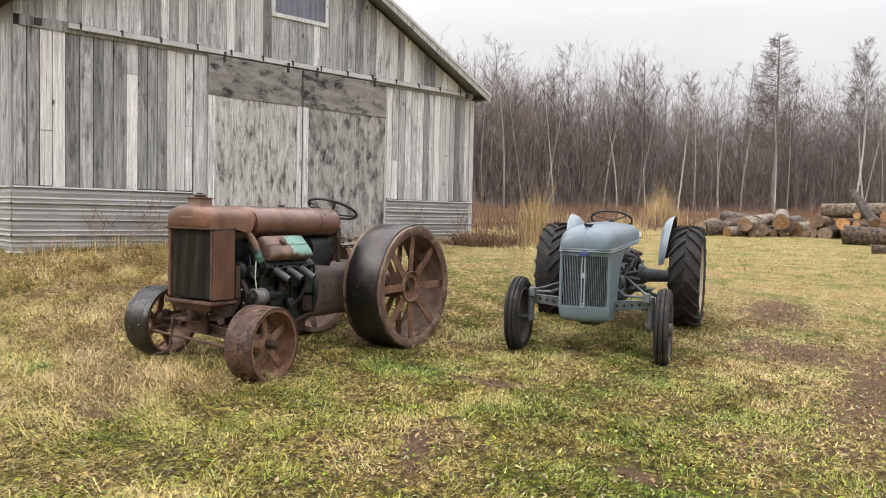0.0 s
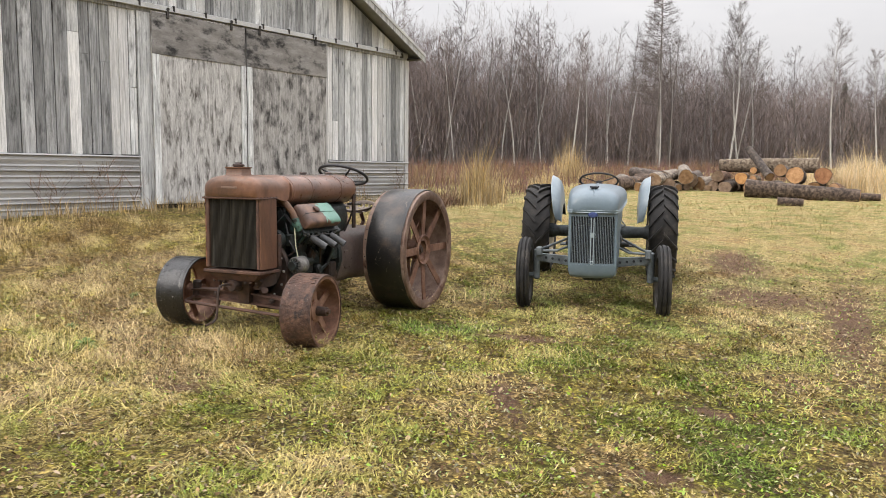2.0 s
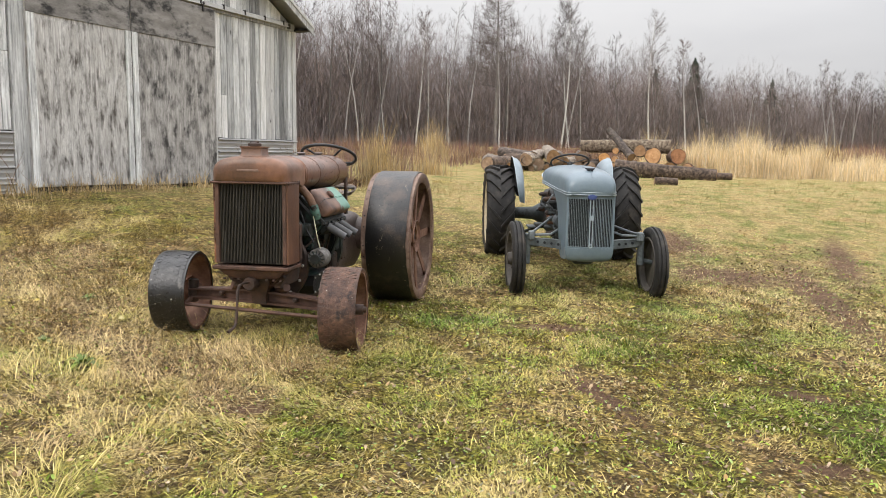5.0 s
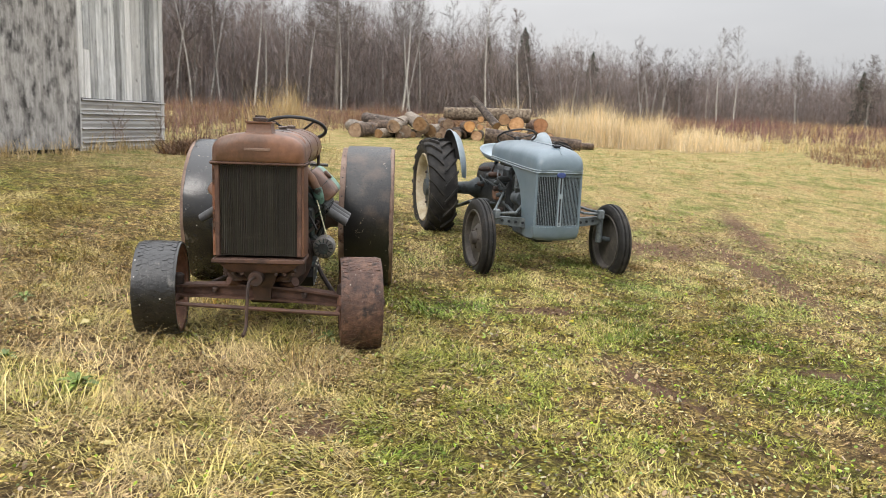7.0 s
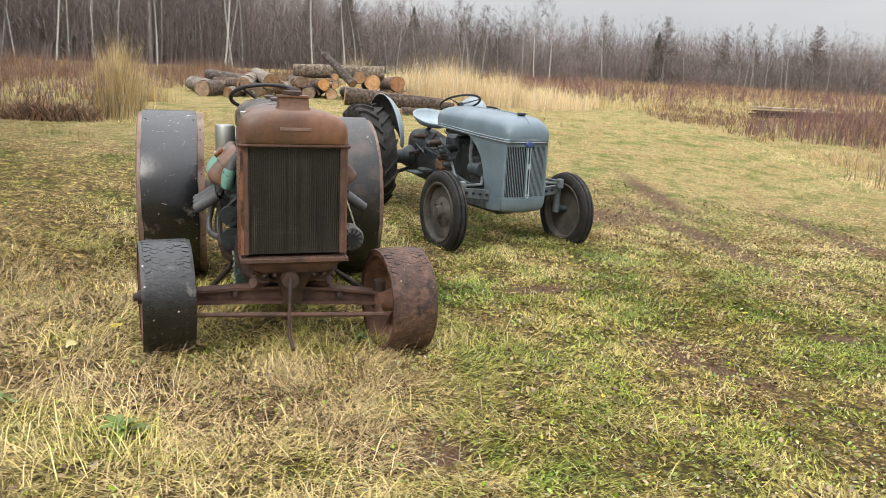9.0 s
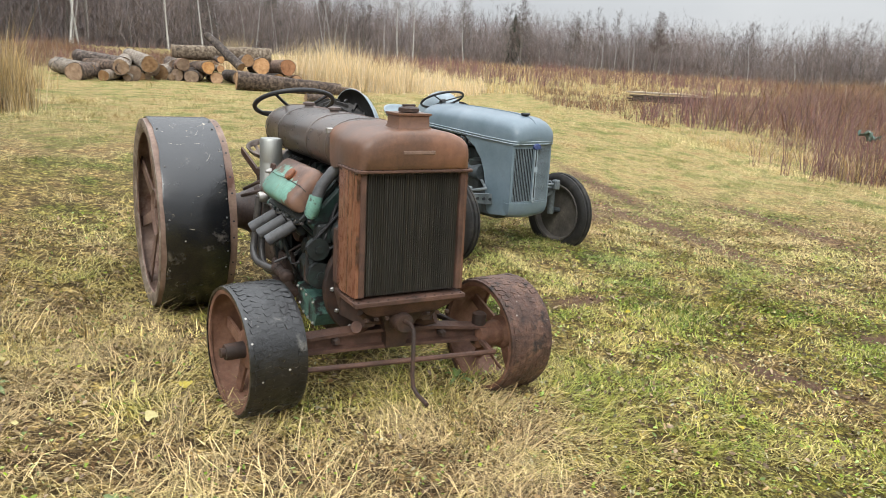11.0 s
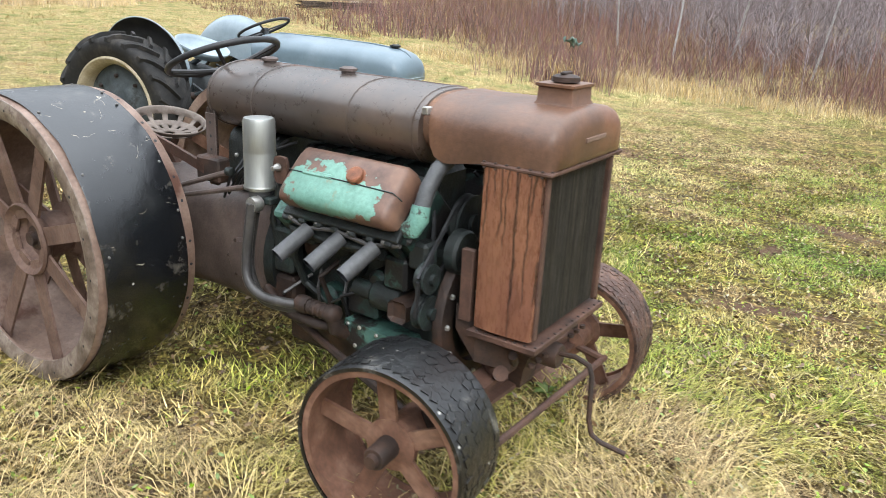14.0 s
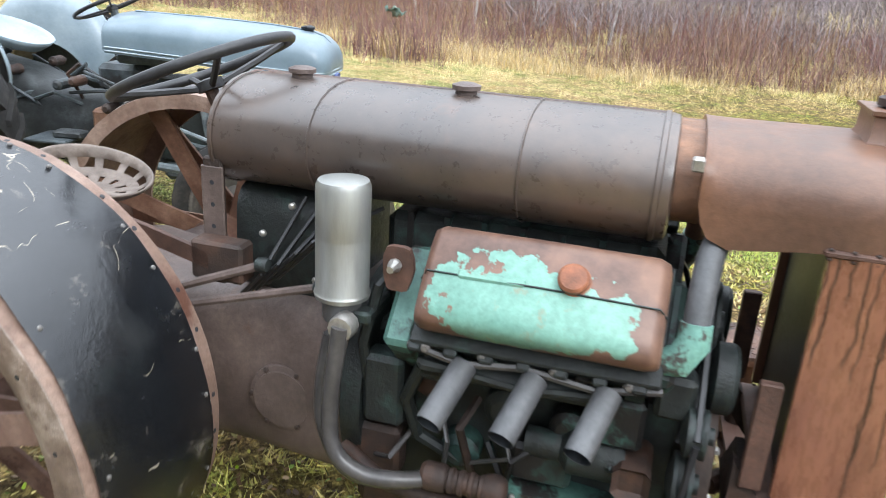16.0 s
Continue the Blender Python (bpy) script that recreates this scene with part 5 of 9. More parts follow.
def build_brush():
    r = np.random.default_rng(9)
    rng = random.Random(10)
    # young growth filling the wood, dense along its edge
    def along(n, d0, d1, share):
        pl = []
        for i in range(n):
            t = 0.13 + 0.47 * rng.random() ** 1.5 if rng.random() < share else rng.random()
            x, y, nx, ny = edge_point(t)
            dd = rng.uniform(d0, d1)
            j = rng.uniform(-1, 1) * (1.5 + 0.6 * abs(dd))
            pl.append((x + nx * dd - ny * j, y + ny * dd + nx * j))
        pl = np.asarray(pl)
        pl = pl[np.hypot(pl[:, 0] - 7, pl[:, 1] - 17) > 13]
        return np.c_[pl, ground_z(pl[:, 0], pl[:, 1])]
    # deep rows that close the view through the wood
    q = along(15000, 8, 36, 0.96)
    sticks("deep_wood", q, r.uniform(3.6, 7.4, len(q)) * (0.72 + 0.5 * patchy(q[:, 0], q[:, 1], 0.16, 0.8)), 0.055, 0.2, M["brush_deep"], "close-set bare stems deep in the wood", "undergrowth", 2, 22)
    q = along(4600, 1, 22, 0.95)
    near = np.clip((75 - np.hypot(q[:, 0], q[:, 1])) / 20, 0, 1)
    saplings("saplings", q, r.uniform(6.2, 10.8, len(q)) * (0.78 + 0.22 * near) * (0.72 + 0.5 * patchy(q[:, 0], q[:, 1], 0.21, 2.8)), M["brush"], "thicket of slender leafless young trees filling the wood", 2, 14, 0.022)
    q = along(8200, 0, 15, 0.97)
    far = np.hypot(q[:, 0], q[:, 1])
    crown = np.interp(far, [44, 52, 60, 75, 105], [8.6, 8.0, 6.8, 6.0, 5.6]) * (0.66 + 0.72 * patchy(q[:, 0], q[:, 1], 0.23, 1.4)) * r.uniform(0.75, 1.2, len(q))
    brushwood("brushwood", q, crown, 38, M["brushwood"], "fine bare twigs massed through the wood's crowns", 23, 1.3, 0.026)
    q = along(2600, -1, 9, 0.95)
    saplings("saplings", q, r.uniform(1.6, 4.5, len(q)), M["brush"], "lower leafless bushes under the trees", 3, 12, 0.03)
    q = along(4500, -2, 6, 0.94)
    sticks("undergrowth", q, r.uniform(0.5, 2.2, len(q)), 0.02, 0.25, M["brush"], "dense grey-brown leafless undergrowth along the wood", "undergrowth", 2, 2, 4)
    # bare alder bushes behind the thicket on the meadow's side
    poly = [(20, 4), (15.5, -1), (12.5, -7), (20, -20), (38, -18), (44, 0), (32, 5)]
    q, h = clumped(scatter_poly(1400, poly, 41), 0.5, 2.7, 0.36)
    saplings("alder_bushes", q, r.uniform(1.4, 3.9, len(q)) * (0.6 + 0.5 * h), M["alder"], "purplish grey leafless alder bushes", 5, 22, 0.025, 0.55)
    q, h = clumped(scatter_poly(330, [(10.6, 1.5), (9.8, -2.5), (9.0, -8), (16, -14), (22, -2), (15, 2)], 43), 0.9, 1.7, 0.42)
    saplings("alder_bushes", q, r.uniform(0.9, 3.3, len(q)) * (0.6 + 0.5 * h), M["alder"], "dark leafless alder bushes rising from the thicket", 6, 24, 0.02, 0.5)
    # red-stemmed dogwood thicket beside the meadow, in uneven clumps
    poly = [(17.5, 8.6), (14.5, 6.9), (11.6, 4.6), (9.9, 1.7), (8.6, -1.5), (7.6, -4.5), (6.5, -9), (14, -16), (30, -14), (34, 0), (30, 8), (20, 10)]
    tall = lambda q: np.interp(q[:, 1], [-6, 3, 9], [1.3, 1.0, 0.6]) * (0.35 + 1.1 * patchy(q[:, 0], q[:, 1], 0.62, 3.1))
    q, h = clumped(scatter_poly(16000, poly, 4), 0.95, 1.3, 0.57)
    sticks("dogwood_thicket", q, r.uniform(0.35, 1.75, len(q)) * h * tall(q) * (0.35 + 1.3 * patchy(q[:, 0], q[:, 1], 2.1, 0.7)), 0.005, 0.42, M["dogwood"], "thicket of bare red dogwood stems", "shrubs", 2, 5, 6)
    q, h = clumped(scatter_poly(2600, poly, 66), 1.15, 5.3, 0.52)
    sticks("tall_grass", q, r.uniform(0.3, 1.0, len(q)) * h, 0.0045, 0.3, M["straw"], "pale dry grass standing among the red stems", "grass", 2, 67, 6)
    q, h = clumped(scatter_poly(9000, poly, 6), 0.6, 4.1, 0.45)
    sticks("dry_weeds", q, r.uniform(0.3, 1.4, len(q)) * h * tall(q) * (0.5 + patchy(q[:, 0], q[:, 1], 2.6, 1.7)), 0.0055, 0.45, M["dry_weed"], "brown dried weeds among the red stems", "weeds", 2, 7, 6)
    q, h = clumped(scatter_poly(2800, [(14, 10), (12.0, 7), (10.3, 4), (9.0, 1.5), (8.0, -1.5), (6.9, -4.5), (5.9, -9), (8, -9), (10.5, -2), (12, 3), (14, 8)], 61), 1.1, 2.0, 0.35)
    sticks("dry_grass_fringe", q, r.uniform(0.1, 0.5, len(q)) * h, 0.004, 0.5, M["straw"], "fringe of dry straw grass before the thicket", "grass", 2, 62, 8)
    # far red and brown band in front of the right-hand woods
    poly = [(22, 25), (30, 20), (40, 17), (60, 10), (96, 8), (98, 38), (80, 50), (60, 52), (36, 42)]
    q, h = clumped(scatter_poly(6500, poly, 8), 0.22, 2.2, 0.5)
    sticks("dogwood_thicket", q, h * r.uniform(0.5, 1.7, len(q)), 0.012, 0.2, M["dogwood"], "distant low red and brown scrub", "shrubs", 2, 9, 5)
    q, h = clumped(scatter_poly(3600, poly, 58), 0.28, 3.2, 0.42)
    sticks("tall_grass", q, h * r.uniform(0.4, 1.15, len(q)), 0.012, 0.2, M["straw"], "distant pale grass standing among the scrub", "grass", 2, 59, 5)
    q, h = clumped(scatter_poly(6000, poly, 18), 0.25, 5.2, 0.45)
    sticks("dry_weeds", q, h * r.uniform(0.3, 1.0, len(q)), 0.012, 0.2, M["dry_weed"], "distant dry brown weeds", "weeds", 2, 19, 5)
    # scrub between barn and log pile
    poly = [(-0.2, 16.6), (1.2, 15.6), (3.0, 18.3), (6.0, 23.5), (14, 26), (22, 28), (22, 44), (-4, 42), (-2, 24)]
    q, h = clumped(scatter_poly(8500, poly, 12), 0.55, 1.2, 0.5)
    sticks("dry_weeds", q, h * r.uniform(0.25, 1.05, len(q)) ** 1.2, 0.006, 0.3, M["dry_weed"], "brown dried weeds behind the barn and log pile", "weeds", 2, 13, 6)
    q, h = clumped(scatter_poly(2600, poly, 14), 0.7, 3.3, 0.5)
    sticks("dogwood_thicket", q, h * r.uniform(0.3, 1.2, len(q)), 0.007, 0.25, M["dogwood"], "reddish bare scrub behind the log pile", "shrubs", 2, 15, 6)
    # low dark heap of cut brush beside the barn
    q = scatter_poly(420, [(-0.3, 15.2), (0.9, 14.7), (1.3, 15.7), (0.4, 16.4)], 71)
    sticks("brush_heap", q, r.uniform(0.1, 0.35, len(q)), 0.009, 0.9, M["dry_weed"], "low dark heap of dead brush beside the barn", "brush", 2, 72, 6)

    # tall straw-coloured grass in clumps and a long stand
    def stand(name, poly, n, h0, h1, seed, rad=0.0045, cut=0.4, mat="straw"):
        q, h = clumped(scatter_poly(int(n * 1.7), poly, seed), 1.3, seed * 0.37, cut)
        sticks(name, q, h * np.random.default_rng(seed).uniform(h0, h1, len(q)), rad, 0.2, M[mat], "stand of tall dry straw-coloured grass", "grass", 2, seed + 1, 7)

    def clump(x, y, rad, n, h0, h1, seed):
        rc = np.random.default_rng(seed)
        px, py = rc.normal(x, rad * 0.5, n), rc.normal(y, rad * 0.5, n)
        fall = np.exp(-((px - x) ** 2 + (py - y) ** 2) / (2 * rad ** 2))
        sticks("tall_grass", np.c_[px, py, ground_z(px, py)], rc.uniform(h0, h1, n) * (0.45 + 0.6 * fall), 0.005, 0.16, M["straw"], "clump of tall dry straw-coloured grass", "grass", 2, seed, 5)
    clump(1.5, 15.2, 0.27, 200, 0.5, 1.5, 30)
    clump(2.1, 16.2, 0.3, 60, 0.3, 0.9, 31)
    clump(7.0, 27.0, 0.62, 260, 0.6, 1.75, 32)
    clump(4.2, 19.6, 0.5, 130, 0.3, 0.9, 33)
    stand("tall_grass", [(12.7, 20.6), (12.9, 18.5), (14.6, 17.4), (16.6, 18.2), (18.5, 22), (14.5, 25)], 2600, 0.3, 1.6, 34, 0.006, 0.36, "straw_pale")
    stand("tall_grass", [(12.6, 18.2), (15, 16.4), (19.5, 16.8), (23, 19.5), (20, 24), (15, 19)], 1300, 0.15, 0.95, 38, 0.006, 0.42, "straw_pale")
    stand("tall_grass", [(16, 18.5), (24, 15.5), (36, 13), (36, 16), (22, 22)], 500, 0.2, 0.7, 36, 0.008, 0.5)
    # scrub that runs on to the wood behind the thicket
    q = scatter_poly(4200, [(22, 11), (34, 10), (60, 12), (94, 10), (92, -16), (60, -16), (36, -4)], 121)
    sticks("dry_weeds", q, r.uniform(0.5, 1.5, len(q)), 0.016, 0.28, M["dry_weed"], "brown scrub running on to the far wood", "weeds", 2, 122, 5)
    # low scrub joining the thicket to the far band
    poly = [(13.5, 9), (20, 9.5), (30, 7), (46, 6), (42, 17), (30, 19.5), (22, 17), (16, 13)]
    q, h = clumped(scatter_poly(4000, poly, 91), 0.5, 1.9, 0.45)
    sticks("dry_weeds", q, h * r.uniform(0.12, 0.42, len(q)), 0.008, 0.35, M["dry_weed"], "sparse brown weeds across the field's end", "weeds", 2, 92, 5)
    q = scatter_poly(2400, [(15, 9), (30, 9), (46, 7), (46, -6), (34, -3), (20, 2)], 97)
    sticks("dry_weeds", q, r.uniform(0.35, 0.95, len(q)), 0.009, 0.3, M["dry_weed"], "brown dried weeds behind the thicket", "weeds", 2, 98, 5)
    q, h = clumped(scatter_poly(3000, [(14, 10), (24, 12), (36, 10), (46, 7), (46, -6), (34, -3), (20, 2)], 101), 0.6, 2.3, 0.4)
    sticks("dogwood_thicket", q, h * r.uniform(0.5, 1.35, len(q)), 0.009, 0.3, M["dogwood"], "low red scrub running on behind the thicket", "shrubs", 2, 102, 5)
    # torn dark sheet caught in the thicket, a tuft of tan fern under it
    g = G()
    rs = random.Random(5)
    rows = []
    for i in range(9):
        rows.append([(-0.3 + 0.6 * i / 8 + rs.uniform(-0.03, 0.03), -0.16 + 0.32 * j / 5 + rs.uniform(-0.03, 0.03), 0.07 * math.sin(i * 1.1 + j * 0.9) + 0.05 * math.sin(i * 2.3 - j * 1.7) + rs.uniform(-0.05, 0.05)) for j in range(6)])
    g.loft(rows, closed=False, caps=False)
    sheet = g.made("torn_sheet", M["sheet_scrap"], None, "", 20)
    tagged(sheet, "torn dark green sheet caught low in the thicket", "scrap sheet")
    sheet.matrix_world = pose(10.6, 4.75, gz(10.6, 4.75) + 0.78, 34, -8, 60) @ Matrix.Scale(0.6, 4)
    md = sheet.modifiers.new("thickness", "SOLIDIFY")
    md.thickness = 0.004
    q = np.c_[r.normal(10.5, 0.16, 90), r.normal(4.75, 0.16, 90)]
    sticks("fern_tuft", np.c_[q, ground_z(q[:, 0], q[:, 1])], r.uniform(0.35, 0.62, 90), 0.007, 0.3, M["straw"], "tuft of tan dead fern in the thicket", "fern", 2, 95, 6)
    q = np.c_[r.normal(10.7, 0.55, 150), r.normal(4.8, 0.55, 150)]
    sticks("dogwood_thicket", np.c_[q, ground_z(q[:, 0], q[:, 1])], r.uniform(0.5, 1.3, 150), 0.005, 0.25, M["dogwood"], "clump of bare red stems round a torn sheet", "shrubs", 2, 96, 6)
    # weeds and twiggy bushes along the foot of the barn
    along_wall = []
    rb = np.random.default_rng(80)
    for k in range(300):
        w = rb.uniform(-9.2, 0.2)
        if rb.random() < 0.35 and -6.4 < w < -2.5:
            continue
        p = BARN @ Vector((w, -0.12 - abs(rb.normal(0, 0.22)), 0))
        along_wall.append((p.x, p.y, gz(p.x, p.y)))
    along_wall = np.asarray(along_wall)
    sticks("wall_weeds", along_wall, rb.uniform(0.1, 0.4, len(along_wall)), 0.004, 0.35, M["straw"], "dry weeds along the foot of the barn wall", "weeds", 2, 81, 7)
    for w, n, hh in ((-8.1, 6, 0.75), (-7.4, 7, 0.95), (-6.9, 4, 0.8), (-1.9, 5, 0.6), (-0.6, 6, 0.7)):
        q = []
        for k in range(n):
            p = BARN @ Vector((w + rb.normal(0, 0.14), -0.3 + rb.normal(0, 0.06), 0))
            q.append((p.x, p.y, gz(p.x, p.y)))
        saplings("twiggy_bush", np.asarray(q), rb.uniform(0.5, 1.0, n) * hh, M["dry_weed"], "small leafless twiggy bush against the barn wall", int(82 + 10 * abs(w)), 5, 0.025, 0.3)


build_woods()
build_brush()


# ---- grass, leaves ----
def blade_material(name, shift, gain, straw, low=0.28, high=1.62):
    """Blades take the colour of the patch they grow in, each a little lighter, darker or drier."""
    mt = bpy.data.materials.new(name)
    mt.use_nodes = True
    t = mt.node_tree
    bs = t.nodes["Principled BSDF"]
    co = nd(t, "ShaderNodeTexCoord").outputs["Object"]
    who = nd(t, "ShaderNodeNewGeometry").outputs["Random Per Island"]
    c = meadow_colour(t, co, shift)
    w = nd(t, "ShaderNodeMath", {0: nd(t, "ShaderNodeMath", {0: who, 1: 13.7}, operation="MULTIPLY").outputs[0]}, operation="FRACT").outputs[0]
    c = mixc(t, ramp(t, w, [(1 - straw, 0.0), (1.0, 0.9)]), c, (0.54, 0.43, 0.21, 1))
    # a wide spread of values also paints in shadows among the blades
    v = nd(t, "ShaderNodeMapRange", {0: who, 3: low * gain, 4: high * gain}).outputs[0]
    c = nd(t, "ShaderNodeHueSaturation", {"Saturation": 1.0, "Value": v, "Color": c}).outputs[0]
    t.links.new(c, bs.inputs["Base Color"])
    bs.inputs["Roughness"].default_value = 0.65
    bs.inputs["Specular IOR Level"].default_value = 0.25
    return mt


M["blade_green"] = blade_material("blade_green", -0.03, 0.92, 0.15)
# fresh green with extra gain: light under the tractor put into the colour
M["blade_fresh_lit"] = blade_material("blade_fresh_lit", -0.02, 1.7, 0.35)
M["blade_straw"] = blade_material("blade_straw", 0.02, 0.95, 0.25)
M["blade_far"] = blade_material("blade_far", 0.0, 0.98, 0.06, 0.82, 1.08)
M["blade_tuft"] = blade_material("blade_tuft", 0.07, 1.2, 0.75)
M["leaf"] = surf("leaf", [(0.3, (0.17, 0.115, 0.05)), (0.5, (0.26, 0.22, 0.07)), (0.7, (0.33, 0.31, 0.11))], 2, rough=(0.75, 0.9), bump=0.0, island=0.6, spec=0.15)
M["leaf_tan"] = surf("leaf_tan", [(0.3, (0.15, 0.09, 0.05)), (0.7, (0.4, 0.29, 0.16))], 2, rough=(0.75, 0.9), bump=0.0, island=0.5, spec=0.15)
M["leaf_pale"] = surf("leaf_pale", [(0.3, (0.16, 0.145, 0.075)), (0.5, (0.27, 0.25, 0.135)), (0.7, (0.38, 0.345, 0.2))], 2, rough=(0.7, 0.9), bump=0.0, island=0.45, spec=0.2)
M["leaf_yellow"] = surf("leaf_yellow", [(0.3, (0.36, 0.29, 0.06)), (0.7, (0.52, 0.44, 0.12))], 9, rough=(0.6, 0.8), bump=0.1, rnd=0.25, spec=0.25)
M["weed_green"] = surf("weed_green", [(0.3, (0.085, 0.135, 0.03)), (0.7, (0.17, 0.23, 0.055))], 14, rough=(0.55, 0.75), bump=0.1, rnd=0.25, spec=0.3)
M["leaf_brown"] = surf("leaf_brown", [(0.3, (0.055, 0.034, 0.02)), (0.7, (0.17, 0.11, 0.06))], 2, rough=(0.75, 0.9), bump=0.0, island=0.6, spec=0.15)
M["leaf_green"] = surf("leaf_green", [(0.3, (0.12, 0.2, 0.03)), (0.7, (0.28, 0.36, 0.08))], 2, rough=(0.75, 0.9), bump=0.0, island=0.6, spec=0.15)


def bare_at(x, y):
    w = np.zeros(len(x))
    for cx, cy, rx, ry, turn in BARE:
        c, s = math.cos(turn), math.sin(turn)
        a, b = (x - cx) * c - (y - cy) * s, (x - cx) * s + (y - cy) * c
        w = np.maximum(w, np.clip(1.5 - np.hypot(a / rx, b / ry), 0, 1))
    return w


def grass(name, x, y, length, width, rise, mat, label, seed, droop=0.5, lean=0, swirl=0.85):
    """Blades of grass: one slim face each, or bent ones of three."""
    r = np.random.default_rng(seed)
    for wx, wy in ((-1.586, 7.94), (-0.556, 7.34)):
        # no growth inside the steel wheels
        ac, al = (x - wx) * 0.862 - (y - wy) * 0.507, (x - wx) * 0.507 + (y - wy) * 0.862
        k = ~((np.abs(ac) < 0.215) & (np.abs(al) < 0.33))
        x, y = x[k], y[k]
    n = len(x)
    z = ground_z(x, y)
    a = 6.283 * patchy(x, y, 1.9, seed * 0.7) * 1.5 + r.normal(0, swirl, n)
    L = length * r.uniform(0.45, 1.35, n)
    w = width * r.uniform(0.6, 1.4, n) / 2
    up = np.clip(r.normal(rise, 0.28, n), 0.03, 1.3)
    dx, dy = np.cos(a), np.sin(a)
    if lean:
        lift = r.uniform(0.0, 0.02, n)
        V = np.zeros((n, 3, 3))
        V[:, 0] = np.c_[x - dy * w, y + dx * w, z - 0.006 + lift]
        V[:, 1] = np.c_[x + dy * w, y - dx * w, z - 0.006 + lift]
        V[:, 2] = np.c_[x + dx * L * np.cos(up), y + dy * L * np.cos(up), z + lift + L * np.sin(up)]
        idx = np.arange(n * 3)
        return tagged(raw_mesh(name, V.reshape(-1, 3), idx, 3, mat), label, "grass", kind="stuff")
    V = np.zeros((n, 5, 3))
    mx, my, mz = x + dx * L * 0.5 * np.cos(up), y + dy * L * 0.5 * np.cos(up), z + L * 0.5 * np.sin(up)
    up2 = up - droop * r.uniform(0.2, 1.4, n)
    tx, ty, tz = mx + dx * L * 0.5 * np.cos(up2), my + dy * L * 0.5 * np.cos(up2), np.maximum(mz + L * 0.5 * np.sin(up2), z + 0.006)
    V[:, 0] = np.c_[x - dy * w, y + dx * w, z - 0.01]
    V[:, 1] = np.c_[x + dy * w, y - dx * w, z - 0.01]
    V[:, 2] = np.c_[mx + dy * w * 0.85, my - dx * w * 0.85, mz]
    V[:, 3] = np.c_[mx - dy * w * 0.85, my + dx * w * 0.85, mz]
    V[:, 4] = np.c_[tx, ty, tz]
    F = np.asarray([(0, 1, 2), (0, 2, 3), (3, 2, 4)])
    idx = (np.arange(n)[:, None, None] * 5 + F[None]).ravel()
    return tagged(raw_mesh(name, V.reshape(-1, 3), idx, 3, mat), label, "grass", kind="stuff")


def litter(name, n, x0, x1, y0, y1, s0, s1, mat, label, seed):
    """Small curled leaves lying loose in the grass."""
    r = np.random.default_rng(seed)
    x, y = r.uniform(x0, x1, 2 * n), y0 + (y1 - y0) * r.random(2 * n) ** 1.2
    # lying in drifts
    k = np.argsort(patchy(x, y, 2.4, seed * 1.3) + r.normal(0, 0.3, 2 * n))[:n]
    x, y = x[k], y[k]
    z = ground_z(x, y) + r.uniform(0.004, 0.03, n)
    a, s = r.uniform(0, 6.28, n), r.uniform(s0, s1, n)
    tl, tw = r.normal(0, 0.4, n), r.normal(0, 0.4, n)
    dx, dy = np.cos(a), np.sin(a)
    # six-cornered leaf, pointed at both ends and slightly cupped
    V = np.zeros((n, 6, 3))
    for k, (p, q) in enumerate(((-1.0, 0.0), (-0.35, -0.5), (0.45, -0.42), (1.0, 0.0), (0.45, 0.42), (-0.35, 0.5))):
        V[:, k] = np.c_[x + dx * s * p + dy * s * q, y + dy * s * p - dx * s * q, z + tl * s * p + tw * s * q + s * 0.35 * q * q]
    idx = np.arange(n * 6)
    return tagged(raw_mesh(name, V.reshape(-1, 3), idx, 6, mat), label, "leaves", kind="stuff")


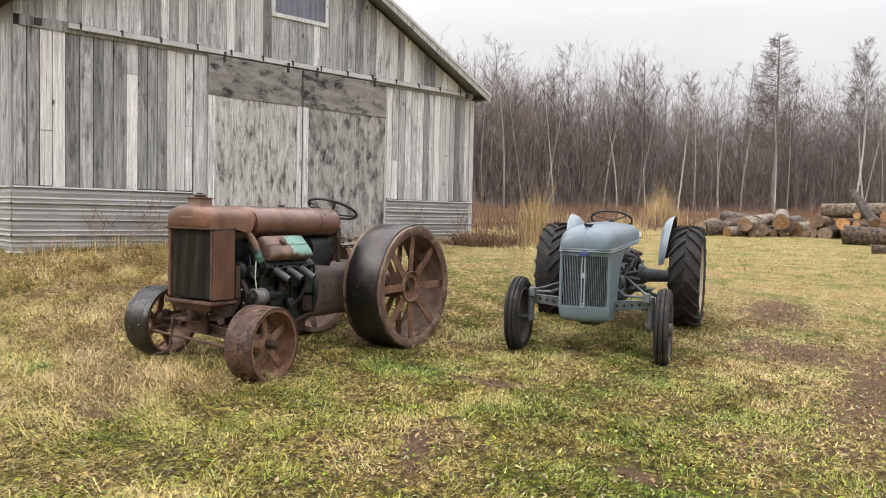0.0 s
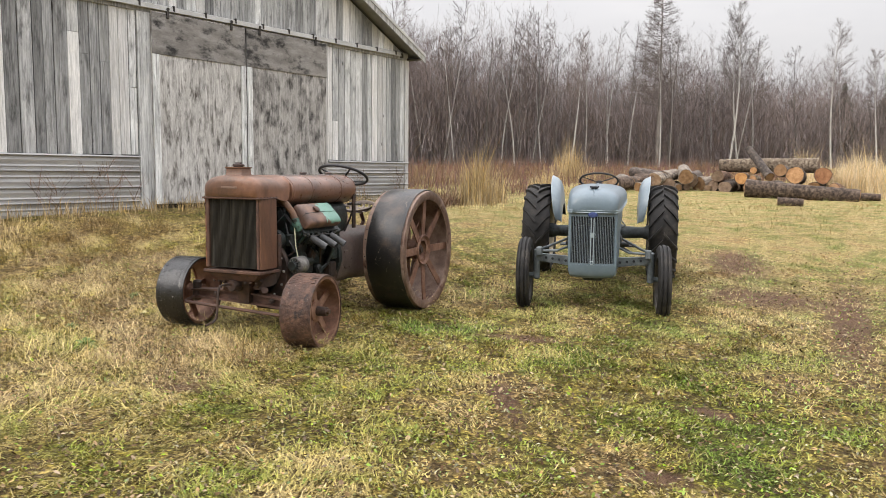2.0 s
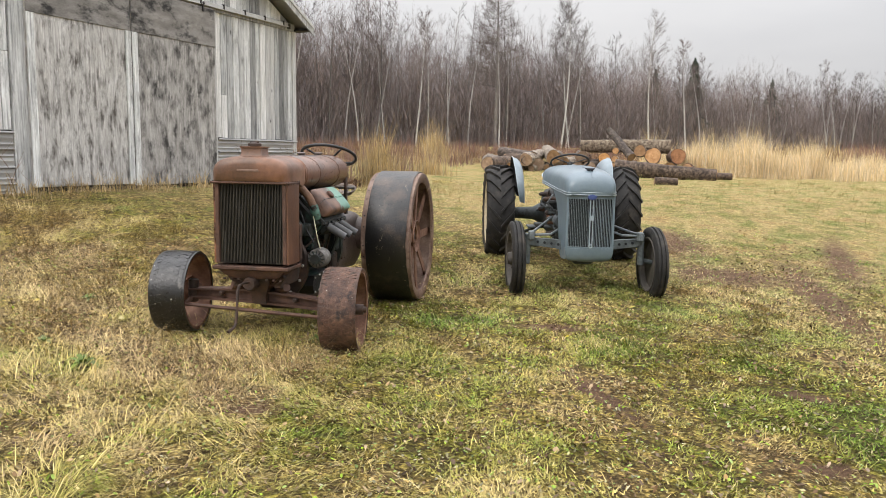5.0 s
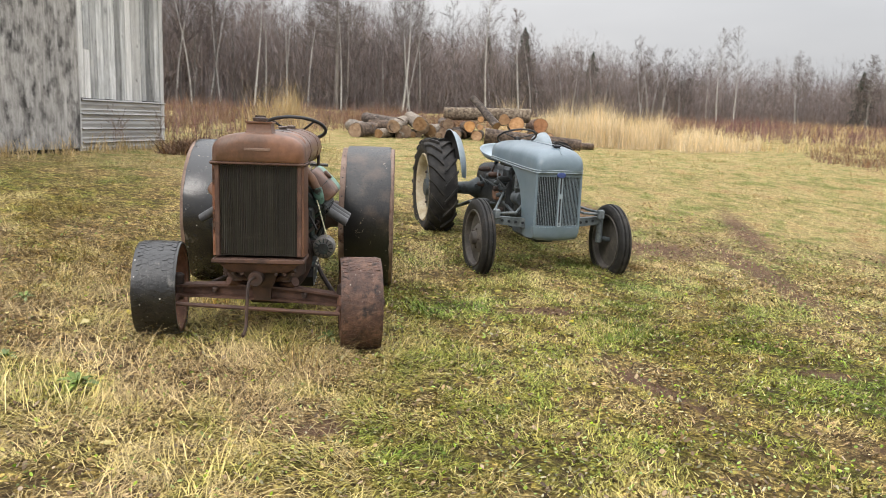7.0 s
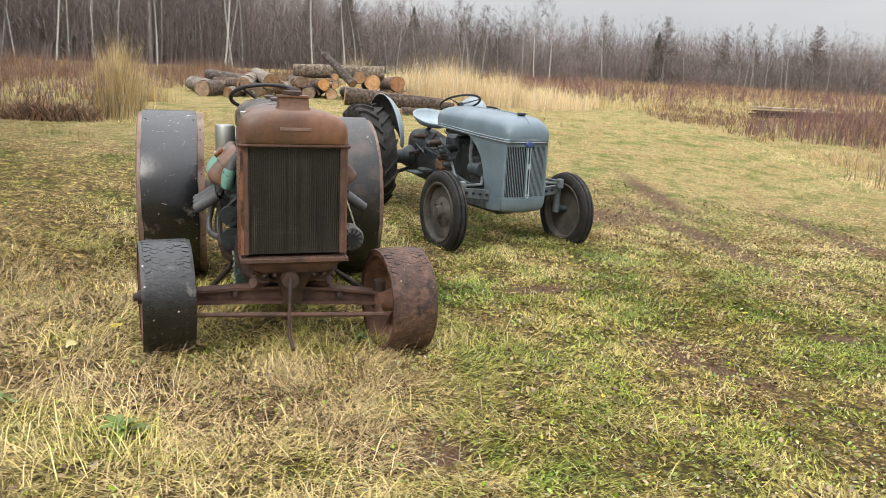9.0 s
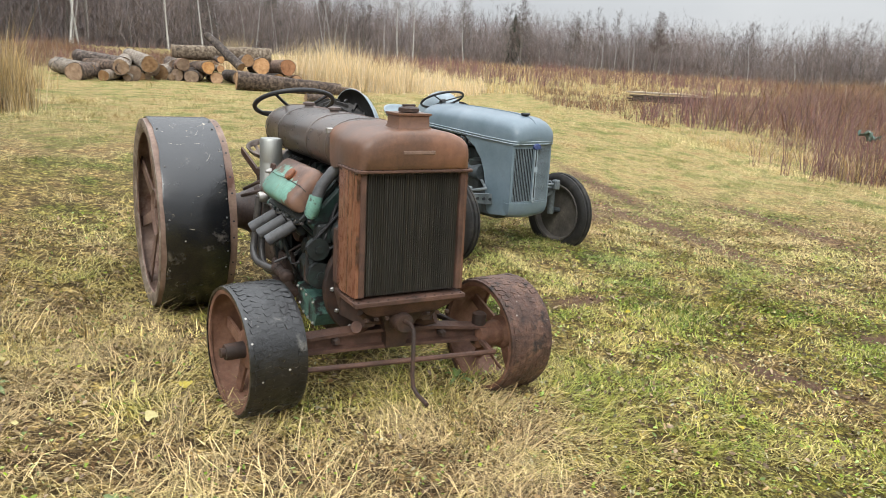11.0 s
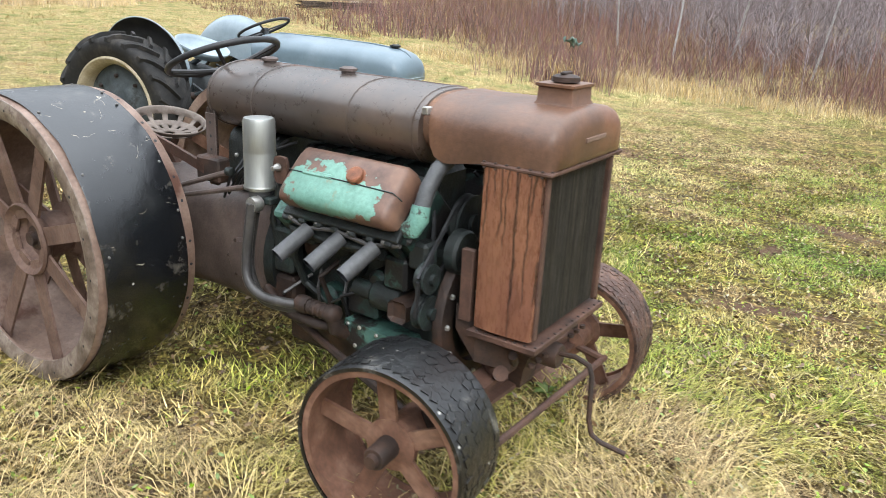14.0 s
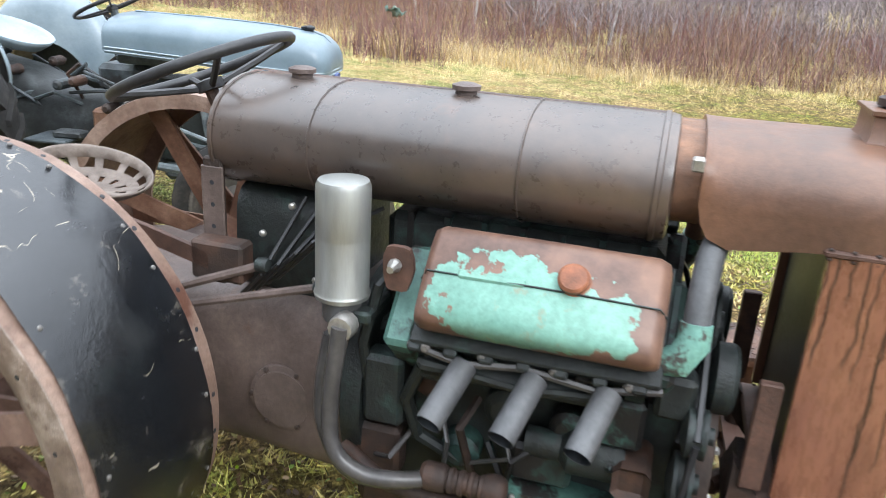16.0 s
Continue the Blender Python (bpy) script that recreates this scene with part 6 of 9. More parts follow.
def build_grass():
    r = np.random.default_rng(17)

    table = r.random((64, 64))

    def vnoise(x, y, cell):
        u, v = x / cell + 40, y / cell + 40
        i, j = np.floor(u).astype(int), np.floor(v).astype(int)
        a, b = u - i, v - j
        a, b = a * a * (3 - 2 * a), b * b * (3 - 2 * b)
        g = lambda p, q: table[p % 64, q % 64]
        return (g(i, j) * (1 - a) + g(i + 1, j) * a) * (1 - b) + (g(i, j + 1) * (1 - a) + g(i + 1, j + 1) * a) * b

    def area(n, x0, x1, y0, y1, keep):
        """Places for blades: in small tussocks with thin spots between them."""
        x, y = r.uniform(x0, x1, n), r.uniform(y0, y1, n)
        tuss = np.clip(2.8 * (0.55 * vnoise(x, y, 0.1) + 0.45 * vnoise(x, y, 0.31)) - 0.8, 0.06, 1)
        rim = np.minimum.reduce([x - x0, x1 - x, y - y0, y1 - y]) / 1.1 - 0.45 + 0.9 * (vnoise(x, y, 0.5) - 0.5)
        k = r.random(n) < keep(x, y) * tuss * (1 - 0.9 * bare_at(x, y)) * np.clip(0.25 + rim, 0, 1)
        return x[k], y[k]
    away = lambda x, y: np.clip(np.maximum.reduce([(-4.6 - x) / 1.2, (x - 3.2) / 1.2, (y - 7.4) / 1.2, (1.4 - y) / 1.2]), 0, 1)
    straw = lambda x, y: np.clip(0.24 + 1.1 * (patchy(x, y, 0.55, 1.0) - 0.4) + 0.35 * np.clip((-x - 1.5) / 2, 0, 1) + 0.25 * np.clip((y - 8) / 4, 0, 1), 0.15, 1)
    green = lambda x, y: np.clip(1.15 - straw(x, y), 0.2, 1)
    # the trodden yard is low and leafy, the ground west of it long and matted
    matted = lambda x, y: np.clip((-x - 0.9 + 1.6 * (vnoise(x, y, 0.9) - 0.5)) / 1.3, 0, 1)
    yard = lambda x, y: 1 - 0.75 * matted(x, y)
    x, y = area(285000, -5.9, 3.9, 0.5, 8.5, lambda x, y: green(x, y) * yard(x, y))
    grass("short_grass", x, y, 0.04, 0.006, 0.5, M["blade_green"], "short green meadow grass, trodden and matted", 1, lean=1)
    x, y = area(250000, -6.2, 0.6, 1.6, 11.5, lambda x, y: matted(x, y) * (0.4 + 0.6 * straw(x, y)))
    grass("matted_grass", x, y, 0.17, 0.0034, 0.2, M["blade_straw"], "long dry grass lying matted in swirls", 2, 0.45, swirl=0.55)
    x, y = area(70000, -6.2, 0.6, 1.6, 9.5, lambda x, y: matted(x, y) * green(x, y))
    grass("matted_grass", x, y, 0.13, 0.0045, 0.25, M["blade_green"], "long green grass lying among the straw", 12, 0.5, swirl=0.55)
    x, y = area(500000, -6.8, 5.3, 0.3, 9.8, green)
    grass("short_grass", x, y, 0.03, 0.0095, 0.3, M["blade_green"], "short green meadow grass, trodden and matted", 3, lean=1)
    x, y = area(225000, -6.8, 5.3, 0.3, 9.8, straw)
    grass("straw_grass", x, y, 0.06, 0.0045, 0.16, M["blade_straw"], "matted dry straw-coloured grass", 4, lean=1)
    x, y = area(210000, -11, 15, -1, 18, lambda x, y: 0.9 * green(x, y) * away(x, y) * (1 - 0.85 * matted(x, y)))
    grass("short_grass", x, y, 0.065, 0.006, 0.45, M["blade_far"], "short green meadow grass farther off", 5, lean=1)
    x, y = area(210000, -11, 15, -1, 18, lambda x, y: 0.9 * straw(x, y) * away(x, y))
    grass("straw_grass", x, y, 0.1, 0.0055, 0.4, M["blade_far"], "dry straw-coloured grass farther off", 6, lean=1)
    x, y = area(120000, 5, 36, -6, 32, lambda x, y: np.clip(patchy(x, y, 0.3, 2.0) * 1.3, 0, 1))
    grass("straw_grass", x, y, 0.12, 0.008, 0.4, M["blade_far"], "long pale grass across the field", 8, lean=1)
    # fresh grass sheltered under the old tractor, its colour brightened against the shade
    x, y = area(16000, -2.4, -0.7, 6.3, 7.9, lambda x, y: 1.0 + 0 * x)
    grass("short_grass", x, y, 0.06, 0.007, 0.45, M["blade_fresh_lit"], "fresh green grass under the old tractor", 9, lean=1)
    # upright tufts of taller dry grass
    tx, ty = [], []
    rng = random.Random(4)
    spots = [(-1.98, 5.62, 0.45), (-2.05, 5.6, 0.4), (-2.65, 5.4, 0.8), (-3.1, 6.0, 0.8), (0.45, 5.35, 0.3), (-3.6, 7.4, 1.1), (-4.6, 6.2, 0.9), (-0.2, 7.6, 0.5), (-4.8, 9.2, 1.0), (-5.2, 10.2, 0.8), (-2.6, 7.9, 0.7),
             (9.5, 3.6, 1.2), (10.4, 6.0, 1.3), (8.6, 0.4, 1.2), (7.9, -2.0, 1.2), (11.8, 8.2, 1.2), (-4.3, 10.9, 0.7), (1.6, 14.4, 0.9), (3.2, 16.5, 0.8)]
    for cx, cy, rad in spots:
        k = int(1100 * rad)
        tx.append(r.normal(cx, rad * 0.5, k))
        ty.append(r.normal(cy, rad * 0.4, k))
    tx, ty = np.concatenate(tx), np.concatenate(ty)
    grass("straw_tufts", tx, ty, 0.19, 0.003, 0.6, M["blade_tuft"], "tufts of taller dry grass standing in the meadow", 7, 0.9)
    litter("fallen_leaves", 2200, -6, 5.5, 1.0, 9.5, 0.006, 0.017, M["leaf"], "yellow-green fallen leaves scattered over the grass", 31)
    litter("tan_leaves", 11000, -6, 5.5, 1.0, 9.5, 0.006, 0.018, M["leaf_tan"], "tan dead leaves trodden into the grass", 34)
    litter("brown_leaves", 19000, -6, 5.5, 1.0, 8.5, 0.006, 0.017, M["leaf_brown"], "brown rotting leaves lying in the grass", 33)
    litter("pale_leaves", 6500, -2.7, 3.2, 1.0, 6.6, 0.005, 0.013, M["leaf_pale"], "pale curled dead leaves lying over the trodden yard", 35)
    litter("clover_leaves", 17000, -6, 5.5, 1.0, 9.5, 0.006, 0.014, M["leaf_green"], "small green weed leaves among the grass", 32)
    # broad yellow leaves lying singly, and low rosettes of green weeds
    big = None
    for k, (lx, ly) in enumerate(((-3.62, 6.35), (-3.75, 6.0), (-3.3, 5.15), (-2.9, 6.6), (-3.5, 7.2), (-3.0, 7.5), (-3.3, 6.9), (-1.2, 4.6), (0.2, 5.6), (-2.6, 6.75), (-3.1, 4.9), (0.9, 4.7))):
        if big is None:
            g = G()
            rim = [(0.05 * (1 + 0.16 * math.cos(3 * a)) * math.cos(a), 0.045 * (1 + 0.1 * math.sin(4 * a)) * math.sin(a), 0.012 * math.cos(2 * a) + 0.006 * math.sin(5 * a)) for a in [2 * math.pi * q / 14 for q in range(14)]]
            g.add([(0, 0, 0)] + rim, [(0, 1 + q, 1 + (q + 1) % 14) for q in range(14)])
            g.tube([(-0.045, 0, 0.01), (-0.08, 0.01, 0.004), (-0.1, 0.03, -0.006)], 0.0018, 4)
            big = ob = g.made("broad_leaf", M["leaf_yellow"], None, "", 60)
            tagged(big, "broad yellow fallen leaf lying on the grass", "leaf", "broad yellow leaves")
        else:
            ob = copy_thing(big, Matrix())
        ob.matrix_world = pose(lx, ly, gz(lx, ly) + 0.045, rng.uniform(-14, 14), rng.uniform(-14, 14), rng.uniform(0, 360)) @ Matrix.Scale(rng.uniform(0.35, 0.62), 4)
    weed = None
    for lx, ly, sz in ((-3.08, 5.68, 0.75), (-3.15, 7.3, 0.6), (-1.6, 5.9, 0.55), (-3.35, 6.2, 0.5)):
        if weed is None:
            weed = ob = empty("weed_rosette", Matrix(), "low rosette of broad green weed leaves", "weed", "green weeds in the grass")
            g = G()
            vs = []
            for u, k, z in ((0.15, 0.3, 0.015), (0.5, 1.0, 0.045), (0.8, 0.8, 0.04), (1.0, 0.05, 0.02)):
                vs += [(0.14 * u, 0.02 * k, z + 0.006), (0.14 * u, 0, z), (0.14 * u, -0.02 * k, z + 0.006)]
            g.add(vs, [(3 * e + h, 3 * e + h + 1, 3 * e + h + 4, 3 * e + h + 3) for e in range(3) for h in range(2)])
            first = g.made("leaf", M["weed_green"], weed, "", 60)
            for q in range(14):
                leaf = first if q == 0 else first.copy()
                if q:
                    scene.collection.objects.link(leaf)
                leaf.matrix_local = pose(0, 0, 0, rng.uniform(-15, 15), rng.uniform(-25, 12), q * 137.5 + rng.uniform(-15, 15)) @ Matrix.Scale(rng.uniform(0.6, 1.15), 4)
        else:
            ob = copy_thing(weed, Matrix())
        ob.matrix_world = pose(lx, ly, gz(lx, ly) + 0.01, 0, 0, rng.uniform(0, 360)) @ Matrix.Scale(sz, 4)


build_grass()

# ---- rusty steel-wheeled tractor ----
def oval(cx, cz, hw, hh, y, n=28, p=2.3):
    out = []
    for i in range(n):
        a = 2 * math.pi * i / n
        c, s = math.cos(a), math.sin(a)
        out.append((cx + hw * math.copysign(abs(c) ** (2 / p), c), y, cz + hh * math.copysign(abs(s) ** (2 / p), s)))
    return out


def arch(cx, z0, z1, hw, y, n=18, p=2.6, side=0.35):
    """Flat bottom, straight sides, rounded top."""
    zs = z0 + (z1 - z0) * side
    out = [(cx - hw, y, z0), (cx + hw, y, z0)]
    for i in range(n + 1):
        a = math.pi * i / n
        c, s = math.cos(a), math.sin(a)
        out.append((cx + hw * math.copysign(abs(c) ** (2 / p), c), y, zs + (z1 - zs) * abs(s) ** (2 / p)))
    return out


def bolt(g, p, r=0.009, h=0.008, axis="x", s=1):
    k = {"x": Matrix.Translation(p), "y": Matrix.Translation(p), "z": Matrix.Translation(p)}[axis]
    g.lathe([(r, 0), (r, s * h * 0.6), (r * 0.6, s * h)], 6, axis, m=k)


def studs(places, mat, parent, r=0.009, h=0.008, axis="x", s=1, name="bolt"):
    """Bolt heads, each an object of its own on one shared mesh."""
    first = None
    for p in places:
        if first is None:
            g = G()
            bolt(g, (0, 0, 0), r, h, axis, s)
            ob = first = g.made(name, mat, parent, "", 0)
        else:
            ob = first.copy()
            scene.collection.objects.link(ob)
        ob.location = p


def bend(pts, n=5):
    """A smooth line through the points."""
    p = [Vector(q) for q in pts]
    p = [2 * p[0] - p[1]] + p + [2 * p[-1] - p[-2]]
    out = []
    for i in range(1, len(p) - 2):
        a, b, c, d = p[i - 1:i + 3]
        for k in range(n):
            t = k / n
            out.append(0.5 * (2 * b + (c - a) * t + (2 * a - 5 * b + 4 * c - d) * t * t + (3 * b - a - 3 * c + d) * t ** 3))
    return out + [p[-2]]


def flat_spoke(g, a, r0, x0, r1, x1, w0, w1, th=0.011):
    """A flat bar from the hub to the rim in the plane of the wheel."""
    c, s = math.cos(a), math.sin(a)
    loops = []
    for r, x, w in ((r0, x0, w0), (r1, x1, w1)):
        cy, cz = c * r, s * r
        loops.append([(x - th / 2, cy - s * w, cz + c * w), (x + th / 2, cy - s * w, cz + c * w), (x + th / 2, cy + s * w, cz - c * w), (x - th / 2, cy + s * w, cz - c * w)])
    g.loft(loops)


def build_old_tractor():
    ZB = 0.235
    tr = empty("tractor", pose(-1.975, 6.09, ZB, 0, 0, -30.46), "derelict rusty brown tractor on steel wheels with exposed green engine", "tractor")
    off = (0, 0, -ZB)

    def P(g, name, mat, label="", par=None, sharp=35):
        return g.made(name, M[mat], par or tr, label, sharp, loc=off if par is None else (0, 0, 0))

    X = 0.02
    # radiator: core, fins, side panels, frame, tanks
    core = P(G().box(X - 0.235, X + 0.235, -0.165, 0.0, 0.795, 1.335), "radiator_core", "core", "dark finned radiator core")
    fin = P(G().box(-0.0012, 0.0012, -0.178, -0.1655, 0.797, 1.333), "fin", "fin_dust", "", core, 0)
    fin.location = (X - 0.228, 0, 0)
    for i in range(1, 44):
        f = fin.copy()
        scene.collection.objects.link(f)
        f.location = (X - 0.228 + 0.456 * i / 43, 0, 0)
    for s in (-1, 1):
        g = G()
        xo = X + s * 0.262
        loops = []
        for y, b in ((-0.185, 0.0), (-0.14, 0.006), (-0.05, 0.01), (0.02, 0.002)):
            loops.append([(xo + s * b, y, 0.795), (xo + s * b, y, 1.335), (xo - s * 0.02, y, 1.335), (xo - s * 0.02, y, 0.795)])
        g.loft(loops)
        P(g, "radiator_side", "rust_streak" if s < 0 else "rust_panel", "orange rusted side panel with dark streaks" if s < 0 else "smooth red-brown rusted side panel")
        g = G().box(X + s * 0.236 - 0.012, X + s * 0.236 + 0.014, -0.193, -0.166, 0.795, 1.335, 0.004)
        P(g, "radiator_frame", "rust")
    lower = G().loft([[(X - a, -0.21 + b, z), (X + a, -0.21 + b, z), (X + a, 0.045 - b, z), (X - a, 0.045 - b, z)] for a, b, z in
                      ((0.15, 0.06, 0.69), (0.2, 0.04, 0.715), (0.23, 0.022, 0.748), (0.262, 0.008, 0.754), (0.268, 0.0, 0.758), (0.268, 0.0, 0.775), (0.262, 0.004, 0.779))])
    lower = P(lower, "lower_tank", "rust", "riveted lower radiator tank")
    studs([(X - 0.25 + 0.5 * i / 11, -0.203, 0.779) for i in range(12)] + [(X + e * 0.26, -0.17 + 0.18 * i / 5, 0.779) for i in range(6) for e in (-1, 1)], M["rust_dark"], lower, 0.0055, 0.004, "z")
    # upper tank: front dome runs back into the hood
    secs = [arch(X, 1.37, 1.46, 0.17, -0.222), arch(X, 1.352, 1.492, 0.225, -0.214), arch(X, 1.343, 1.508, 0.25, -0.2), arch(X, 1.338, 1.515, 0.262, -0.18), arch(X, 1.338, 1.517, 0.264, -0.02),
            arch(X, 1.33, 1.517, 0.252, 0.06), arch(X, 1.312, 1.517, 0.234, 0.15), arch(X, 1.306, 1.517, 0.23, 0.195), arch(X, 1.322, 1.517, 0.227, 0.235), arch(X, 1.35, 1.517, 0.225, 0.252), arch(X, 1.39, 1.517, 0.222, 0.262)]
    top = P(G().loft(secs), "upper_tank", "rust_top", "rounded brown upper radiator tank", None, 40)
    g = G().box(X - 0.272, X + 0.272, -0.212, 0.03, 1.332, 1.346, 0.004)
    flange = P(g, "tank_flange", "rust", "", top, 0)
    studs([(X - 0.25 + 0.5 * i / 11, -0.204, 1.346) for i in range(12)] + [(X + e * 0.267, -0.18 + 0.2 * i / 5, 1.346) for i in range(6) for e in (-1, 1)], M["rust_dark"], flange, 0.0055, 0.004, "z")
    studs([(X - 0.25 + 0.5 * i / 11, -0.204, 1.332) for i in range(12)] + [(X + e * 0.267, -0.18 + 0.2 * i / 5, 1.332) for i in range(6) for e in (-1, 1)], M["rust_dark"], flange, 0.0055, 0.006, "z", -1)
    g = G().box(X - 0.075, X + 0.075, -0.2255, -0.2205, 1.412, 1.428, 0.002)
    P(g, "name_strip", "rust_rim", "worn raised strip", top, 0)
    neck = G().loft([[(X - a, -0.1 - b, z), (X + a, -0.1 - b, z), (X + a, -0.1 + b, z), (X - a, -0.1 + b, z)] for a, b, z in ((0.085, 0.07, 1.505), (0.072, 0.06, 1.525), (0.07, 0.058, 1.565), (0.078, 0.066, 1.57), (0.078, 0.066, 1.578))])
    neck = P(neck, "filler_neck", "rust_top", "", top)
    g = G().lathe([(0.03, 1.578), (0.045, 1.582), (0.045, 1.597), (0.03, 1.603), (0.012, 1.606)], 20, "z", m=Matrix.Translation((X, -0.1, 0)))
    g.box(X - 0.03, X + 0.03, -0.108, -0.092, 1.603, 1.613, 0.003)
    P(g, "radiator_cap", "rust_dark", "dark radiator cap")
    # hood: oval fuel tank with strap
    secs = []
    for y, k in ((0.31, 0.9), (0.316, 0.98), (0.33, 1.0), (0.8, 1.0), (1.34, 1.0), (1.352, 0.985), (1.37, 0.9), (1.372, 0.5)):
        secs.append(oval(X, 1.385, 0.215 * k, 0.133 * k, y))
    tank = P(G().loft(secs), "fuel_tank", "rust_tank", "long oval brown fuel tank", None, 40)
    for y, w in ((0.335, 0.012), (0.62, 0.004), (1.1, 0.005), (1.345, 0.01)):
        g = G().loft([oval(X, 1.385, 0.2155, 0.1335, y), oval(X, 1.385, 0.219, 0.137, y + 0.002), oval(X, 1.385, 0.219, 0.137, y + w), oval(X, 1.385, 0.2155, 0.1335, y + w + 0.002)], caps=False)
        P(g, "tank_seam", "rust_tank", "", tank)
    g = G().loft([oval(X, 1.405, 0.19, 0.105, 0.25), oval(X, 1.405, 0.19, 0.105, 0.315)], caps=False)
    P(g, "joint_collar", "rust_orange", "orange rusted collar between tanks", tank)
    P(G().tube([(X + 0.05, 0.34, 1.514), (X + 0.05, 0.8, 1.515), (X + 0.05, 1.34, 1.514)], 0.005, 6), "tank_top_seam", "cast", "rolled seam along the top", tank)
    for y in (1.22, 0.8):
        g = G().lathe([(0.026, 1.51), (0.026, 1.526), (0.034, 1.528), (0.034, 1.538), (0.02, 1.543)], 16, "z", m=Matrix.Translation((X, y, 0)))
        P(g, "tank_cap", "cast", "", tank)
    P(G().box(X - 0.235, X - 0.205, 0.262, 0.285, 1.452, 1.478, 0.003), "hood_clip", "steel", "bright clip on the seam", top, 0)
    # tank supports at the back
    P(G().box(X - 0.205, X - 0.185, 1.33, 1.38, 1.02, 1.34, 0.004), "tank_bracket", "rust_dark", "drilled upright bracket")
    # drilled holes drawn as dark discs, their inner shade given as colour
    studs([(X - 0.205, 1.355, 1.06 + 0.055 * k) for k in range(5)], M["slot_dark"], P(G().box(X - 0.207, X - 0.2, 1.325, 1.385, 1.03, 1.32, 0.003), "bracket_face", "cast", "drilled plate face"), 0.008, 0.0025, "x", -1, "bolt_hole")
    P(G().box(X + 0.185, X + 0.205, 1.33, 1.38, 1.02, 1.34, 0.004), "tank_bracket", "rust_dark", "drilled upright bracket")
    P(G().loft([oval(X, 1.08, 0.17, 0.17, 1.04, 20, 4), oval(X, 1.1, 0.16, 0.16, 1.1, 20, 4), oval(X, 1.12, 0.13, 0.14, 1.34, 20, 4)]), "steering_box", "grime", "dark steering gear housing")
    for k, (y, z) in enumerate(((1.02, 1.2), (1.16, 1.24), (1.24, 1.16), (1.1, 1.06))):
        P(G().lathe([(0.006, -0.17), (0.009, -0.172), (0.009, -0.18), (0.005, -0.184)], 8, "x", m=Matrix.Translation((X, y, z))), "bright_bolt", "steel", "bright bolt head")
    for k in range(5):
        P(G().tube([(X - 0.12, 0.95 + 0.05 * k, 1.25), (X - 0.2 - 0.01 * k, 1.05 + 0.04 * k, 1.2 - 0.03 * k), (X - 0.18, 1.2 + 0.03 * k, 1.05 - 0.02 * k)], 0.006, 6), "cable", "wheel_black")
    # steering wheel
    m = pose(X, 1.5, 1.515, -23, 0, 0)
    sw = P(G().ring((0, 0, 0), 0.235, 0.014, 40, 8, m=m), "steering_wheel", "wheel_black", "worn black steering wheel", None, 60)
    g = G()
    for k in range(4):
        a = math.pi / 4 + k * math.pi / 2
        g.tube([(0.03 * math.cos(a), 0.03 * math.sin(a), -0.05), (0.14 * math.cos(a), 0.14 * math.sin(a), -0.025), (0.232 * math.cos(a), 0.232 * math.sin(a), 0)], 0.009, 6, m=m)
    g.lathe([(0.035, -0.06), (0.035, -0.035), (0.015, -0.03)], 12, "z", m=m)
    P(g, "wheel_spokes", "wheel_black", "", sw)
    P(G().tube([(X, 1.48, 1.46), (X, 1.3, 1.1)], 0.018, 8), "steering_column", "rust_dark")
    # engine: block, banks, heads, valve covers, stub exhausts
    P(G().box(X - 0.17, X + 0.17, 0.2, 0.98, 0.52, 0.98, 0.02), "engine_block", "grime", "oily black engine block")
    P(G().box(X - 0.15, X + 0.15, 0.25, 1.0, 0.4, 0.56, 0.03), "oil_sump", "rust_dark")
    P(G().box(X - 0.1, X + 0.1, 0.3, 0.95, 0.98, 1.24, 0.02), "blower", "grime", "dark blower housing between the banks")
    g = G()
    for i in range(7):
        g.box(X - 0.105, X + 0.105, 0.34 + i * 0.09, 0.355 + i * 0.09, 0.98, 1.245)
    P(g, "blower_ribs", "teal_dark")
    for s in (-1, 1):
        n, w = Vector((s * 0.72, 0, 0.694)), Vector((-s * 0.694, 0, 0.72))
        c = Vector((X + s * 0.275, 0, 1.145))
        R = Matrix(((w.x, 0, n.x, c.x), (0, 1, 0, 0), (w.z, 0, n.z, c.z), (0, 0, 0, 1)))
        P(G().box(-0.115, 0.115, 0.25, 0.82, -0.2, -0.03, 0.012, m=R), "cylinder_head", "teal_dark", "grimy green cylinder head")
        g = G().box(-0.13, 0.13, 0.275, 0.795, -0.03, -0.004, 0.004, m=R)
        for i in range(7):
            y = 0.3 + i * 0.078
            g.box(-0.145, -0.12, y, y + 0.03, -0.034, -0.012, 0.004, m=R)
        P(g, "cover_flange", "grime", "ragged black gasket flange")
        secs = []
        for y, k, hh in ((0.285, 0.86, 0.05), (0.292, 0.95, 0.085), (0.312, 1.0, 0.1), (0.52, 1.0, 0.104), (0.755, 1.0, 0.1), (0.775, 0.95, 0.085), (0.782, 0.86, 0.05)):
            lp = []
            for i in range(24):
                a = 2 * math.pi * i / 24
                ca, sa = math.cos(a), math.sin(a)
                lp.append(R @ Vector((0.112 * k * math.copysign(abs(ca) ** 0.55, ca), y, hh / 2 + hh / 2 * math.copysign(abs(sa) ** 0.5, sa))))
            secs.append(lp)
        cover = P(G().loft(secs), "valve_cover", "teal_cover" if s < 0 else "brown_cover", "mint green valve cover with large patches of bare rust", None, 50)
        cm = R @ Matrix.Translation((0.02, 0.47, 0.098))
        g = G().lathe([(0.036, 0.0), (0.036, 0.004), (0.026, 0.006), (0.026, 0.01), (0.031, 0.012), (0.031, 0.022), (0.026, 0.027), (0.008, 0.029)], 24, "z", m=cm)
